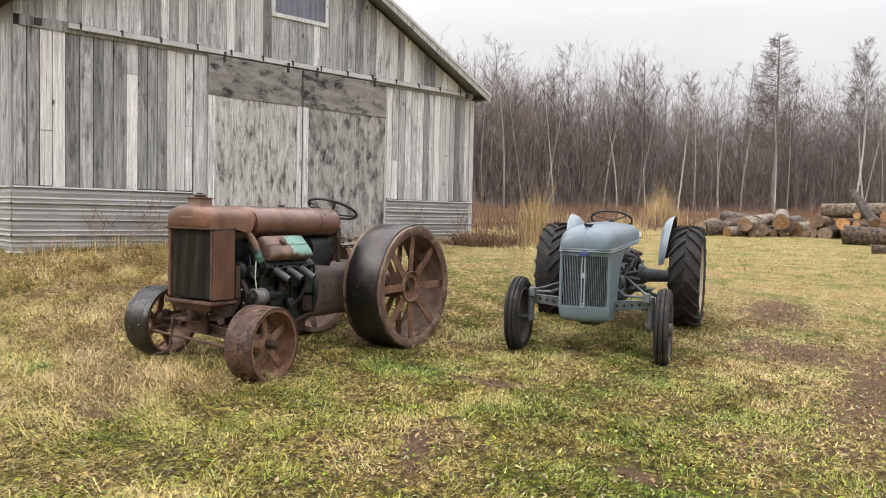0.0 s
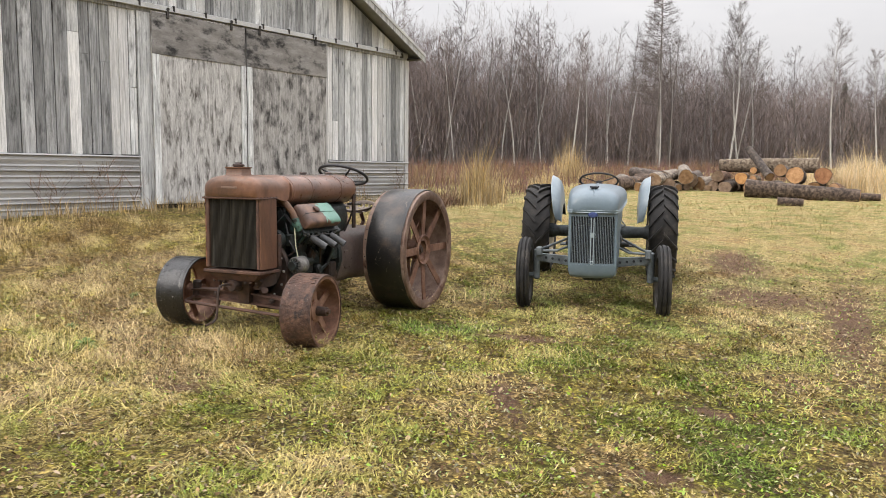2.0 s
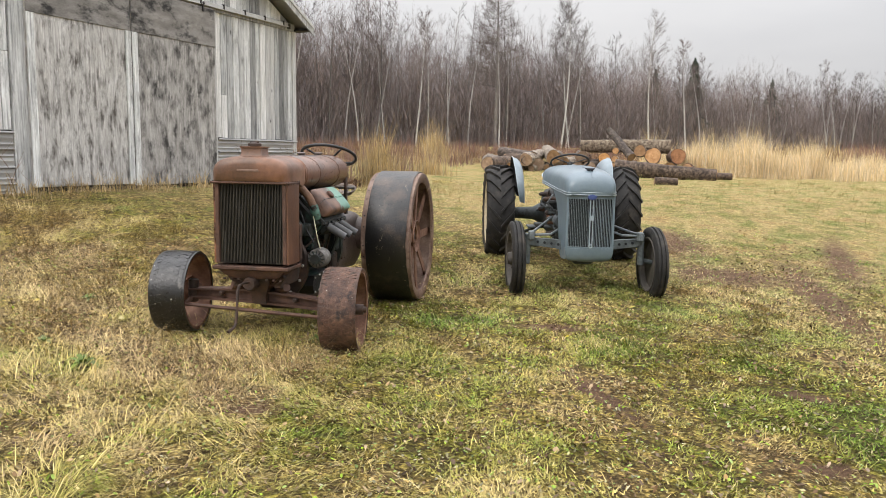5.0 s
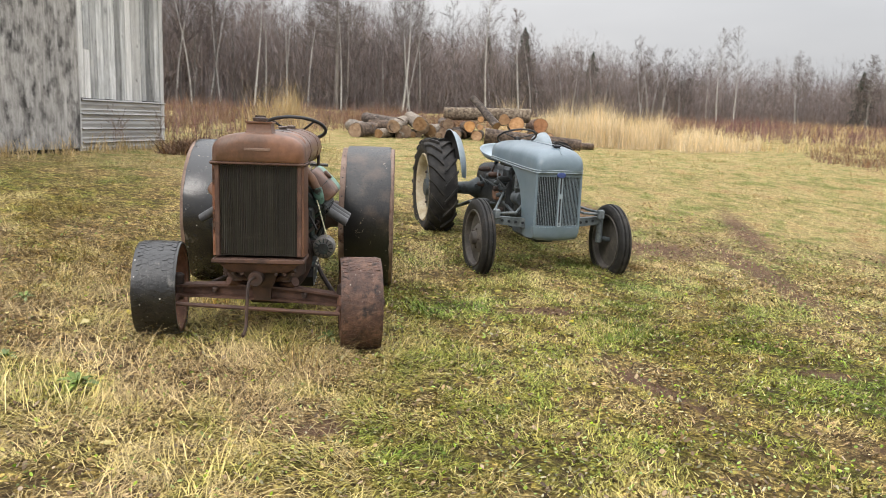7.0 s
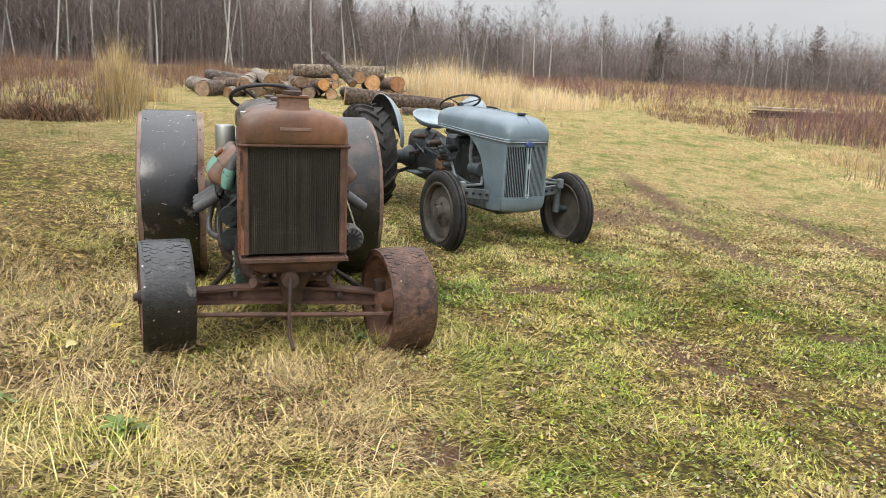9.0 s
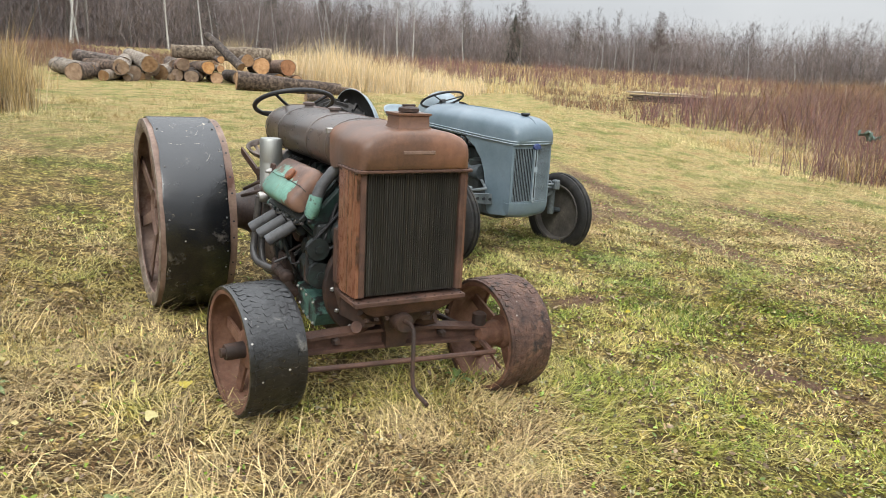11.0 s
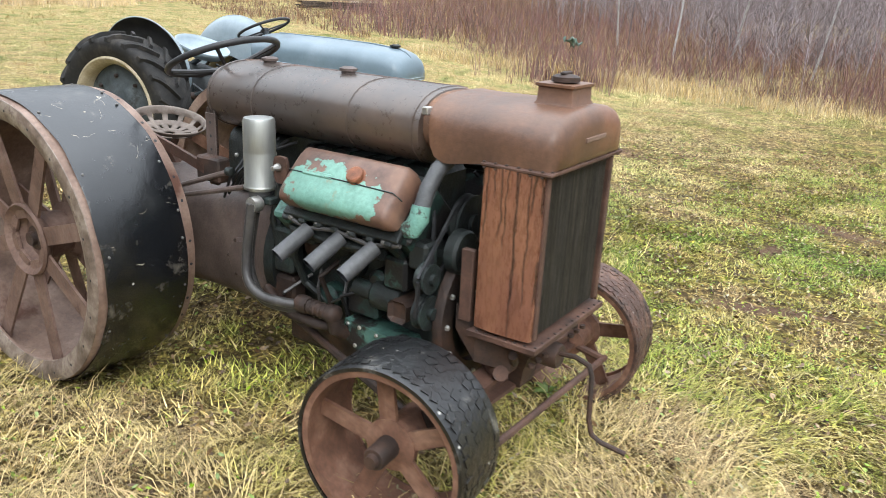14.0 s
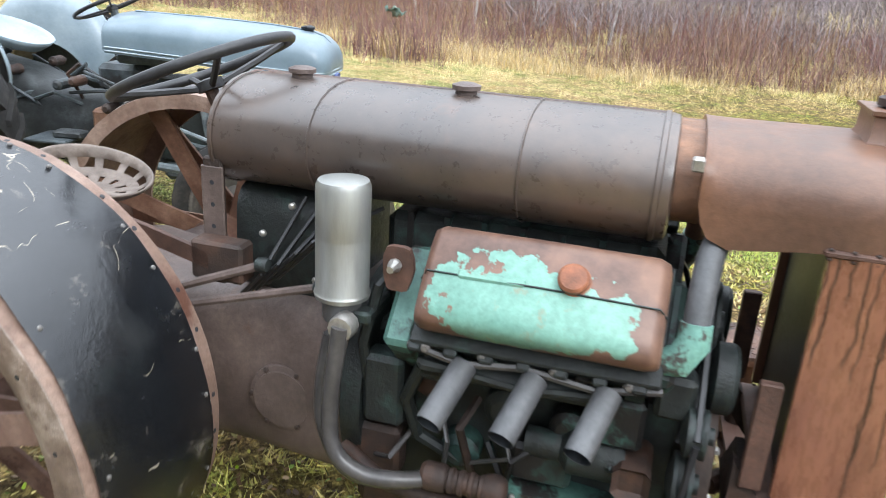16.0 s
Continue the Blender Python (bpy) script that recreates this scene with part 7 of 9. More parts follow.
        P(G().box(-0.012, 0.008, 0.56, 0.7, 0.092, 0.1065, 0.004, m=R), "raised_strip", "teal_cover" if s < 0 else "brown_cover", "worn raised strip", cover)
        P(g, "oil_cap", "cap_orange" if s < 0 else "rust", "orange rusted filler cap", cover)
        g = G().tube([R @ Vector((-0.01, 0.284, 0.06)), R @ Vector((-0.008, 0.3, 0.1015)), R @ Vector((-0.006, 0.52, 0.106)), R @ Vector((-0.006, 0.765, 0.1015)), R @ Vector((-0.01, 0.784, 0.06))], 0.0022, 5)
        P(g, "wire", "grime", "", cover)
        P(G().box(-0.17, -0.125, 0.36, 0.78, -0.11, -0.06, 0.008, m=R), "exhaust_manifold", "grime")
        for i in range(3):
            y = 0.41 + 0.15 * i
            b0, b1 = Vector((X + s * 0.352, y - 0.038, 1.01)), Vector((X + s * 0.472, y, 0.93))
            stub = P(G().tube([b0, b0.lerp(b1, 0.5), b1], 0.0285, 16, False), "exhaust_stub", "pipe_grey", "grey stub exhaust pipe", None, 60)
            P(G().tube([b0, b1], 0.025, 16, False), "bore", "slot_dark", "", stub, 60)
        # coolant elbow at the front of each bank
        g = G().tube([(X + s * 0.29, 0.3, 1.07), (X + s * 0.31, 0.25, 1.09), (X + s * 0.305, 0.228, 1.13), (X + s * 0.295, 0.228, 1.17)], [0.03, 0.034, 0.034, 0.032], 12)
        P(g, "coolant_elbow", "teal" if s < 0 else "teal_mid", "chipped green coolant elbow")
        g = G().tube([(X + s * 0.295, 0.228, 1.16), (X + s * 0.268, 0.226, 1.22), (X + s * 0.22, 0.22, 1.28), (X + s * 0.15, 0.2, 1.33)], 0.028, 12)
        P(g, "coolant_hose", "pipe_grey" if s < 0 else "rust_orange", "grey coolant hose" if s < 0 else "rusty brown coolant pipe")
        rw = random.Random(11 + s)
        for k in range(7):
            y0 = rw.uniform(0.3, 0.85)
            z0 = rw.uniform(0.72, 1.0)
            P(G().tube([(X + s * 0.2, y0, z0), (X + s * rw.uniform(0.24, 0.31), y0 + rw.uniform(-0.08, 0.08), z0 - rw.uniform(0.02, 0.1)), (X + s * 0.22, y0 + rw.uniform(-0.15, 0.15), z0 - rw.uniform(0.1, 0.22))], rw.uniform(0.005, 0.011), 6), "engine_line", rw.choice(["grime", "rust_dark", "teal_dark", "hose"]))
        for y, z, r, h in ((0.45, 0.83, 0.045, 0.07), (0.6, 0.84, 0.05, 0.06), (0.78, 0.88, 0.055, 0.05), (0.7, 0.7, 0.05, 0.06)):
            P(G().lathe([(r * 0.5, s * 0.15), (r, s * 0.16), (r, s * (0.16 + h)), (r * 0.6, s * (0.175 + h))], 14, "x", m=Matrix.Translation((X, y, z))), "core_housing", rw.choice(["grime", "teal_dark", "rust_dark"]))
        for k in range(5):
            P(G().box(-0.135, -0.118, 0.3 + 0.1 * k, 0.345 + 0.1 * k, -0.19, -0.04, 0.005, m=R), "head_rib", "teal_dark")
        P(G().box(-0.14, 0.1, 0.79, 0.86, -0.19, -0.02, 0.012, m=R), "head_end_plate", "teal_mid" if s < 0 else "grime", "chipped green end plate")
        P(G().tube([R @ Vector((-0.13, 0.27, -0.025)), R @ Vector((-0.15, 0.4, -0.035)), R @ Vector((-0.138, 0.55, -0.02)), R @ Vector((-0.15, 0.68, -0.035)), R @ Vector((-0.13, 0.8, -0.022))], 0.008, 6), "gasket_edge", "hose", "frayed gasket edge")
        # side plate of the sump with bolt heads
        g = G().loft([[(X + s * x, y, z) for y, z in ((0.27, 0.58), (0.3, 0.515), (0.48, 0.53), (0.58, 0.59), (0.57, 0.665), (0.3, 0.645))] for x in (0.16, 0.272)])
        plate = P(g, "sump_cover", "teal_mid" if s < 0 else "teal_dark", "green painted sump side cover")
        studs([(X + s * 0.272, y, z) for y, z in ((0.32, 0.525), (0.4, 0.53), (0.46, 0.54), (0.52, 0.57), (0.56, 0.605), (0.32, 0.63), (0.42, 0.64), (0.5, 0.648), (0.555, 0.65))], M["steel"], plate, 0.0085, 0.008, "x", s)
        # pump bodies, pipes and wiring under the manifold
        P(G().lathe([(0.02, 0.3), (0.055, 0.3), (0.055, 0.42), (0.035, 0.44), (0.035, 0.52)], 14, "y", m=Matrix.Translation((X + s * 0.24, 0.02, 0.79))), "pump_body", "grime")
        P(G().box(X + s * 0.2, X + s * 0.3, 0.26, 0.34, 0.74, 0.82, 0.015), "pump_cover", "rust_dark")
        P(G().tube([(X + s * 0.3, 0.78, 0.96), (X + s * 0.28, 0.82, 0.86), (X + s * 0.24, 0.8, 0.74), (X + s * 0.22, 0.7, 0.68)], 0.016, 8), "fuel_pipe", "grime")
        P(G().tube([(X + s * 0.14, 0.3, 1.2), (X + s * 0.2, 0.24, 1.1), (X + s * 0.26, 0.2, 0.98), (X + s * 0.3, 0.22, 0.9)], 0.008, 6), "wiring", "wheel_black")
    # flywheel housing and gear-case
    g = G().lathe([(0.2, 0.93), (0.285, 0.935), (0.285, 0.985), (0.25, 0.99)], 36, "y", m=Matrix.Translation((X, 0, 0.79)))
    P(g, "bell_flange", "grime", "dark round flywheel housing")
    secs = []
    for y, hw, z0, z1 in ((0.985, 0.25, 0.53, 1.04), (1.06, 0.24, 0.53, 1.02), (1.25, 0.2, 0.52, 1.0), (1.45, 0.185, 0.52, 0.98), (1.75, 0.2, 0.5, 1.02), (1.88, 0.19, 0.55, 1.0), (1.95, 0.14, 0.62, 0.94)):
        secs.append(oval(X, (z0 + z1) / 2, hw, (z1 - z0) / 2, y, 24, 4.5))
    body = P(G().loft(secs), "gearbox", "cast", "brown cast gearbox and rear axle case", None, 40)
    for s in (-1, 1):
        g = G().lathe([(0.16, s * 0.12), (0.15, s * 0.2), (0.115, s * 0.26), (0.1, s * 0.44)], 20, "x", m=Matrix.Translation((X, 1.795, 0.81)))
        P(g, "axle_case", "cast", "", body)
    # toolbox and straps between tank and wheel
    P(G().loft([[(X - 0.262, y, z), (X - 0.248, y, z), (X - 0.248, y, z + 0.042), (X - 0.262, y, z + 0.042)] for y, z in ((1.34, 1.08), (1.5, 1.12), (1.76, 1.18))]), "seat_bar", "rust", "flat rusty strap to the seat")
    P(G().box(X - 0.262, X - 0.2, 1.25, 1.39, 1.05, 1.15, 0.008), "bar_bracket", "rust_dark", "dark bracket plate")
    plate = P(G().loft([[(x, 0.838 + 0.036 * math.cos(a) * (1.0 if math.sin(a) > 0 else 0.9), 1.19 + 0.05 * max(-1, min(1, 1.3 * math.sin(a)))) for a in [2 * math.pi * i / 16 for i in range(16)]] for x in (X - 0.327, X - 0.312)]), "filter_plate", "rust", "rusty bolted bracket plate")
    P(G().lathe([(0.006, -0.327), (0.015, -0.328), (0.015, -0.34), (0.008, -0.35), (0.008, -0.362)], 8, "x", m=Matrix.Translation((X, 0.842, 1.2))), "plate_bolt", "steel", "bright bolt", plate)
    for y0, z0, y1, z1 in ((1.05, 1.08, 1.55, 0.95), (1.2, 1.11, 1.5, 1.0)):
        rod = P(G().tube([(X - 0.25, y0, z0), (X - 0.28, (y0 + y1) / 2, (z0 + z1) / 2), (X - 0.31, y1, z1)], 0.011, 8), "control_rod", "cast", "brown control rod")
        P(G().lathe([(0.006, -0.02), (0.017, -0.014), (0.02, 0.0), (0.017, 0.014), (0.006, 0.02)], 12, "y", m=Matrix.Translation((X - 0.25, y0, z0))), "rod_knuckle", "grime", "", rod)
    # ribbed round cover and its bolts on the gear-case
    for s in (-1, 1):
        rc = P(G().lathe([(0.03, s * 0.2), (0.092, s * 0.205), (0.092, s * 0.222), (0.078, s * 0.226), (0.078, s * 0.231), (0.02, s * 0.236)], 28, "x", m=Matrix.Translation((X, 1.17, 0.74))), "inspection_cover", "cast", "round cast inspection cover", body)
        studs([(X + s * 0.224, 1.17 + 0.085 * math.cos(k * 1.0472), 0.74 + 0.085 * math.sin(k * 1.0472)) for k in range(6)], M["rust_dark"], body, 0.008, 0.007, "x", s)
    lever = P(G().tube([(X + 0.12, 1.3, 0.98), (X + 0.16, 1.34, 1.1), (X + 0.2, 1.36, 1.24)], 0.009, 8), "gear_lever", "rust_dark", "gear lever with a worn bright T handle")
    P(G().tube([(X + 0.13, 1.36, 1.245), (X + 0.27, 1.36, 1.245)], 0.012, 8), "lever_handle", "alloy", "worn bright handle", lever)
    # oily cover plates, pipe stubs and clamps that crowd the engine's flanks
    for s in (-1, 1):
        for y, z, w, h, d, mt in ((0.88, 0.86, 0.05, 0.09, 0.24, "grime"), (0.9, 0.68, 0.06, 0.07, 0.22, "rust_dark"), (0.74, 0.97, 0.05, 0.04, 0.27, "grime"), (0.5, 0.74, 0.07, 0.05, 0.22, "teal_dark"), (0.34, 0.9, 0.05, 0.06, 0.24, "teal_dark"), (0.24, 0.99, 0.04, 0.05, 0.25, "grime")):
            P(G().box(X + s * d - 0.045, X + s * d + 0.03, y - w, y + w, z - h, z + h, 0.012), "cover_plate", mt)
        P(G().tube([(X + s * 0.2, 0.86, 1.18), (X + s * 0.27, 0.9, 1.12), (X + s * 0.28, 0.93, 0.98), (X + s * 0.25, 0.92, 0.82)], 0.013, 8), "breather_pipe", "grime")
        P(G().tube([(X + s * 0.33, 0.36, 0.99), (X + s * 0.34, 0.56, 0.975), (X + s * 0.33, 0.78, 0.99)], 0.012, 8), "water_rail", "grime")
        for y in (0.335, 0.485, 0.635, 0.76):
            P(G().lathe([(0.012, 0.0), (0.012, 0.02), (0.007, 0.026)], 6, "x", m=Matrix.Translation((X + s * 0.335, y, 1.035)) @ Matrix.Diagonal((s, 1, 1, 1))), "manifold_nut", "alloy")
        P(G().lathe([(0.02, 0.12), (0.07, 0.12), (0.078, 0.13), (0.078, 0.165), (0.05, 0.18)], 20, "y", m=Matrix.Translation((X + s * 0.17, 0, 1.0))), "fan_drive_hub", "grime")
    # seat of pierced steel on a leaf spring
    seat_m = pose(X - 0.03, 1.86, 1.14, 8, 0, 0) @ Matrix.Scale(0.78, 4)
    g = G()
    nr, ns = 7, 36
    prof = [(0.03, 0.0), (0.08, 0.004), (0.12, 0.012), (0.16, 0.03), (0.19, 0.06), (0.205, 0.09), (0.212, 0.096)]
    vs = [tuple(seat_m @ Vector((r * 1.05 * math.cos(2 * math.pi * j / ns), r * math.sin(2 * math.pi * j / ns) * 0.95, h * (0.55 + 0.45 * (1 + math.sin(2 * math.pi * j / ns)) / 1.4)))) for r, h in prof for j in range(ns)]
    fs = []
    for i in range(nr - 1):
        for j in range(ns):
            if (i in (1, 3) and j % 3 != 0) and not (i == 1 and j % 3 == 1):
                continue
            fs.append((i * ns + j, i * ns + (j + 1) % ns, (i + 1) * ns + (j + 1) % ns, (i + 1) * ns + j))
    g.add(vs, fs)
    seat = P(g, "seat", "rust_seat", "pierced steel pan seat with slotted rim", None, 60)
    md = seat.modifiers.new("thickness", "SOLIDIFY")
    md.thickness = 0.006
    P(G().tube([(X, 1.85, 1.13), (X, 1.9, 1.05), (X, 1.84, 0.98)], 0.02, 6), "seat_spring", "rust")
    # spin-on filter with its bracket and hoses
    fm = Matrix.Translation((-0.272, 0.978, -0.006))
    filt = P(G().lathe([(0.05, 1.092), (0.062, 1.098), (0.064, 1.108), (0.06, 1.115), (0.06, 1.235), (0.0595, 1.238), (0.06, 1.241), (0.06, 1.352), (0.055, 1.364), (0.03, 1.368)], 28, "z", m=fm), "oil_filter", "silver", "upright silver canister filter", None, 30)
    P(G().lathe([(0.04, 1.04), (0.045, 1.05), (0.045, 1.092)], 16, "z", m=fm), "filter_base", "pipe_grey", "", filt)
    P(G().box(-0.3, -0.16, 0.9, 0.97, 1.04, 1.07, 0.006), "filter_bracket", "grime")
    P(G().lathe([(0.028, -0.05), (0.03, -0.04), (0.03, -0.01), (0.02, 0)], 12, "x", m=Matrix.Translation((-0.3, 0.95, 1.045))), "hose_fitting", "steel")
    for dx, dy, top_z, y1 in ((0.0, 0.0, 1.05, 0.74), (0.055, 0.045, 1.0, 0.72)):
        pts = [(-0.345 + dx, 0.95 + dy, top_z), (-0.362 + dx, 0.965 + dy, 0.86), (-0.38 + dx, 0.945 + dy, 0.76), (-0.378 + dx, 0.88 + dy, 0.712 - dy), (-0.35 + dx, 0.8, 0.698 - dy), (-0.31 + dx, y1, 0.69 - dy)]
        P(G().tube(bend(pts), 0.0195, 12), "oil_hose", "hose", "grey rubber oil hose")
    g = G()
    prof = [(0.027, 0.745)]
    for k in range(6):
        prof += [(0.03, 0.74 - 0.024 * k), (0.03, 0.732 - 0.024 * k), (0.0255, 0.728 - 0.024 * k), (0.0255, 0.72 - 0.024 * k)]
    P(g.lathe(prof, 16, "y", m=Matrix.Translation((-0.305, 0, 0.695))), "hose_sleeve", "rust_dark", "ribbed rusty hose sleeve")
    P(G().lathe([(0.026, 0.5), (0.034, 0.495), (0.037, 0.475), (0.035, 0.458), (0.026, 0.448), (0.012, 0.444)], 18, "y", m=Matrix.Translation((-0.3, 0.115, 0.692))), "outlet_casting", "rust_dark", "dark cast outlet elbow")
    P(G().tube([(-0.3, 0.585, 0.672), (-0.295, 0.58, 0.635), (-0.25, 0.575, 0.605)], 0.028, 12), "outlet_leg", "rust_dark")
    P(G().tube(bend([(-0.25, 0.98, 0.68), (-0.285, 0.86, 0.635), (-0.3, 0.72, 0.63), (-0.29, 0.64, 0.63), (-0.25, 0.58, 0.635)]), 0.02, 12), "lower_hose", "rust_dark", "dark lower hose")
    P(G().lathe([(0.03, 0.7), (0.034, 0.71), (0.034, 0.75), (0.026, 0.76)], 12, "y", m=Matrix.Translation((-0.305, 0, 0.695))), "hose_union", "rust_dark")
    # front pulleys and belt, fan
    for cx, cy, cz, r, mat in ((X - 0.3, 0.19, 0.93, 0.052, "grime"), (X - 0.285, 0.2, 0.8, 0.062, "grime"), (X - 0.06, 0.19, 1.07, 0.1, "grime"), (X + 0.02, 0.17, 0.68, 0.11, "grime")):
        g = G().lathe([(r * 0.3, -0.02), (r, -0.02), (r, -0.012), (r * 0.85, 0), (r, 0.012), (r, 0.02), (r * 0.4, 0.03)], 24, "y", m=Matrix.Translation((cx, cy, cz)))
        g.lathe([(r * 0.35, -0.035), (r * 0.35, -0.02)], 12, "y", m=Matrix.Translation((cx, cy, cz)))
        P(g, "pulley", mat)
    g = G().tube([(X - 0.35, 0.19, 0.94), (X - 0.15, 0.19, 1.14), (X - 0.08, 0.19, 1.17)], 0.008, 5)
    g.tube([(X - 0.35, 0.19, 0.93), (X - 0.345, 0.2, 0.8)], 0.008, 5)
    g.tube([(X - 0.25, 0.19, 0.92), (X - 0.12, 0.19, 1.0)], 0.008, 5)
    P(g, "drive_belt", "wheel_black", "black drive belts")
    # ring-shaped front engine mount behind the radiator
    g = G().lathe([(0.205, 0.14), (0.274, 0.14), (0.28, 0.15), (0.28, 0.175), (0.205, 0.18)], 40, "y", closed=True, m=Matrix.Translation((X, 0, 0.745)))
    ring = P(g, "engine_mount", "rust_dark", "dark bolted mounting ring")
    studs([(X + 0.245 * math.cos(2 * math.pi * k / 14), 0.14, 0.745 + 0.245 * math.sin(2 * math.pi * k / 14)) for k in range(14)], M["steel"], ring, 0.011, 0.012, "y", -1)
    for s in (-1, 1):
        P(G().loft([[(X + s * a, y, z), (X + s * (a + 0.05), y, z), (X + s * (a + 0.05), y, z + 0.09), (X + s * a, y, z + 0.09)] for a, y, z in ((0.2, 0.1, 0.76), (0.2, 0.02, 0.66), (0.12, -0.08, 0.62))]), "mount_arm", "rust_dark")
        P(G().tube([(X + s * 0.05, 0.1, 0.58), (X + s * 0.16, -0.02, 0.6), (X + s * 0.2, -0.06, 0.62)], 0.028, 10), "water_pipe", "rust", "orange rusted water pipe")
        P(G().box(X + s * 0.25 - 0.012, X + s * 0.25 + 0.012, 0.04, 0.085, 0.8, 1.05, 0.003), "radiator_stay", "rust")
    # alternator hung on the left side with a strap
    al = Matrix.Translation((X + 0.35, 0.2, 0.8))
    alt = P(G().lathe([(0.02, -0.075), (0.062, -0.07), (0.07, -0.055), (0.07, 0.04), (0.06, 0.055), (0.02, 0.06)], 22, "y", m=al), "alternator", "alloy", "finned grey alternator")
    g = G().lathe([(0.015, -0.11), (0.035, -0.11), (0.035, -0.1), (0.028, -0.095), (0.035, -0.09), (0.035, -0.08)], 16, "y", m=al)
    for k in range(12):
        a = 2 * math.pi * k / 12
        g.box(-0.004, 0.004, -0.078, -0.072, 0.03, 0.06, m=al @ Matrix.Rotation(a, 4, "Y"))
    P(g, "alternator_fan", "grime", "", alt)
    P(G().tube([(X + 0.28, 0.24, 1.14), (X + 0.31, 0.2, 1.06), (X + 0.345, 0.16, 0.95), (X + 0.37, 0.15, 0.87)], 0.0045, 6), "strap", "zinc_rope", "faded yellow strap")
    # front axle, king pins, tie rod, drag links, crank
    tilt = pose(0, 0, 0.513, 0, 2.7, 0)
    axle = G()
    secs = []
    for i in range(13):
        x = -0.52 + 1.04 * i / 12
        h = 0.035 + 0.012 * math.cos(x * 3)
        dz = 0.028 * math.cos(x * 2.6)
        b = 0.045
        secs.append([(x, -b, dz + h), (x, b, dz + h), (x, b, dz + h - 0.014), (x, 0.012, dz + h - 0.02), (x, 0.012, dz - h + 0.02), (x, b, dz - h + 0.014), (x, b, dz - h), (x, -b, dz - h), (x, -b, dz - h + 0.014),
                     (x, -0.012, dz - h + 0.02), (x, -0.012, dz + h - 0.02), (x, -b, dz + h - 0.014)])
    axle.loft(secs, m=tilt)
    axle = P(axle, "front_axle", "rust", "rusty forged I-beam front axle")
    for s in (-1, 1):
        P(G().lathe([(0.02, -0.08), (0.035, -0.07), (0.035, 0.08), (0.02, 0.09)], 12, "z", m=tilt @ Matrix.Translation((s * 0.5, 0, 0.02))), "king_pin", "rust_dark", "", axle)
        P(G().tube([tilt @ Vector((s * 0.5, 0, -0.02)), tilt @ Vector((s * 0.48, -0.17, -0.04))], 0.016, 8), "steering_arm", "rust", "", axle)
        bb = G()
        bolt(bb, tilt @ Vector((s * 0.27, -0.02, 0.03)), 0.02, 0.04, "y", -1)
        P(bb, "axle_bolt", "rust_dark", "", axle, 0)
        P(G().tube([(s * 0.46, 0.05, 0.5), (X + s * 0.3, 0.6, 0.53), (X + s * 0.19, 1.05, 0.6)], 0.016, 8), "drag_link", "rust_dark", "long steering rod")
    P(G().tube([tilt @ Vector((-0.5, -0.17, -0.04)), tilt @ Vector((0.5, -0.17, -0.04))], 0.013, 8), "tie_rod", "rust")
    P(G().loft([[(X - a, y0, z), (X + a, y0, z), (X + a, y1, z), (X - a, y1, z)] for a, y0, y1, z in ((0.05, -0.06, 0.06, 0.5), (0.055, -0.07, 0.07, 0.57), (0.085, -0.1, 0.08, 0.64), (0.11, -0.14, 0.05, 0.7))]), "axle_support", "rust_dark", "cast axle support")
    for s in (-1, 1):
        P(G().tube([(X + s * 0.06, -0.03, 0.62), (X + s * 0.15, -0.08, 0.65), (X + s * 0.2, -0.1, 0.7)], 0.016, 8), "tank_stay", "rust_dark")
        for k in range(3):
            P(G().lathe([(0.011, -0.012), (0.011, 0.0)], 6, "z", m=Matrix.Translation((X + s * (0.1 + 0.05 * k), -0.17, 0.692))), "tank_bolt", "rust_dark")
    g = G().tube([(0.0, -0.12, 0.66), (-0.005, -0.25, 0.675), (-0.015, -0.305, 0.665), (-0.02, -0.32, 0.63), (-0.025, -0.33, 0.47), (-0.025, -0.345, 0.42), (-0.022, -0.38, 0.4), (-0.02, -0.47, 0.39)], 0.0095, 8)
    P(G().lathe([(0.02, -0.19), (0.04, -0.19), (0.046, -0.18), (0.046, -0.06)], 20, "y", m=Matrix.Translation((0, 0, 0.655))), "crank_hub", "rust_dark", "round crankshaft nose")
    P(g, "starting_crank", "rust_dark", "hanging starting crank")

    # wheels
    def rear(s, xc, z, band, rim, flange_mat, bar):
        w = G()
        w.lathe([(0.553, -0.207), (0.569, -0.207), (0.571, -0.2), (0.571, 0.2), (0.567, 0.211), (0.548, 0.216), (0.515, 0.212), (0.488, 0.2), (0.488, 0.192), (0.515, 0.2), (0.553, 0.19), (0.557, 0.1), (0.557, -0.1), (0.553, -0.19), (0.52, -0.196), (0.52, -0.204)], 80, "x", closed=True, wob=0.001)
        wh = w.made("rear_wheel", M[rim], tr, "broad spoked steel rear wheel with rubber belting", 35, loc=(X + xc, 1.795, z - ZB))
        wh.rotation_euler = (radians(0 if s > 0 else 17), 0, 0 if s > 0 else math.pi)
        g = G().lathe([(0.5695, 0.2105), (0.5685, 0.2135), (0.548, 0.2185), (0.515, 0.2145), (0.488, 0.2025), (0.4875, 0.2005)], 80, "x", wob=0.0016)
        g.f = [q for q in g.f if len(q) < 80]
        g.made("rim_ring", M[flange_mat], wh, "dented flange ring with bolt holes", 35)
        b = G()
        loops = []
        prof = [(0.5715, -0.16), (0.578, -0.163), (0.581, -0.156), (0.582, 0.0), (0.581, 0.18), (0.578, 0.187), (0.5715, 0.184)]
        n = 96
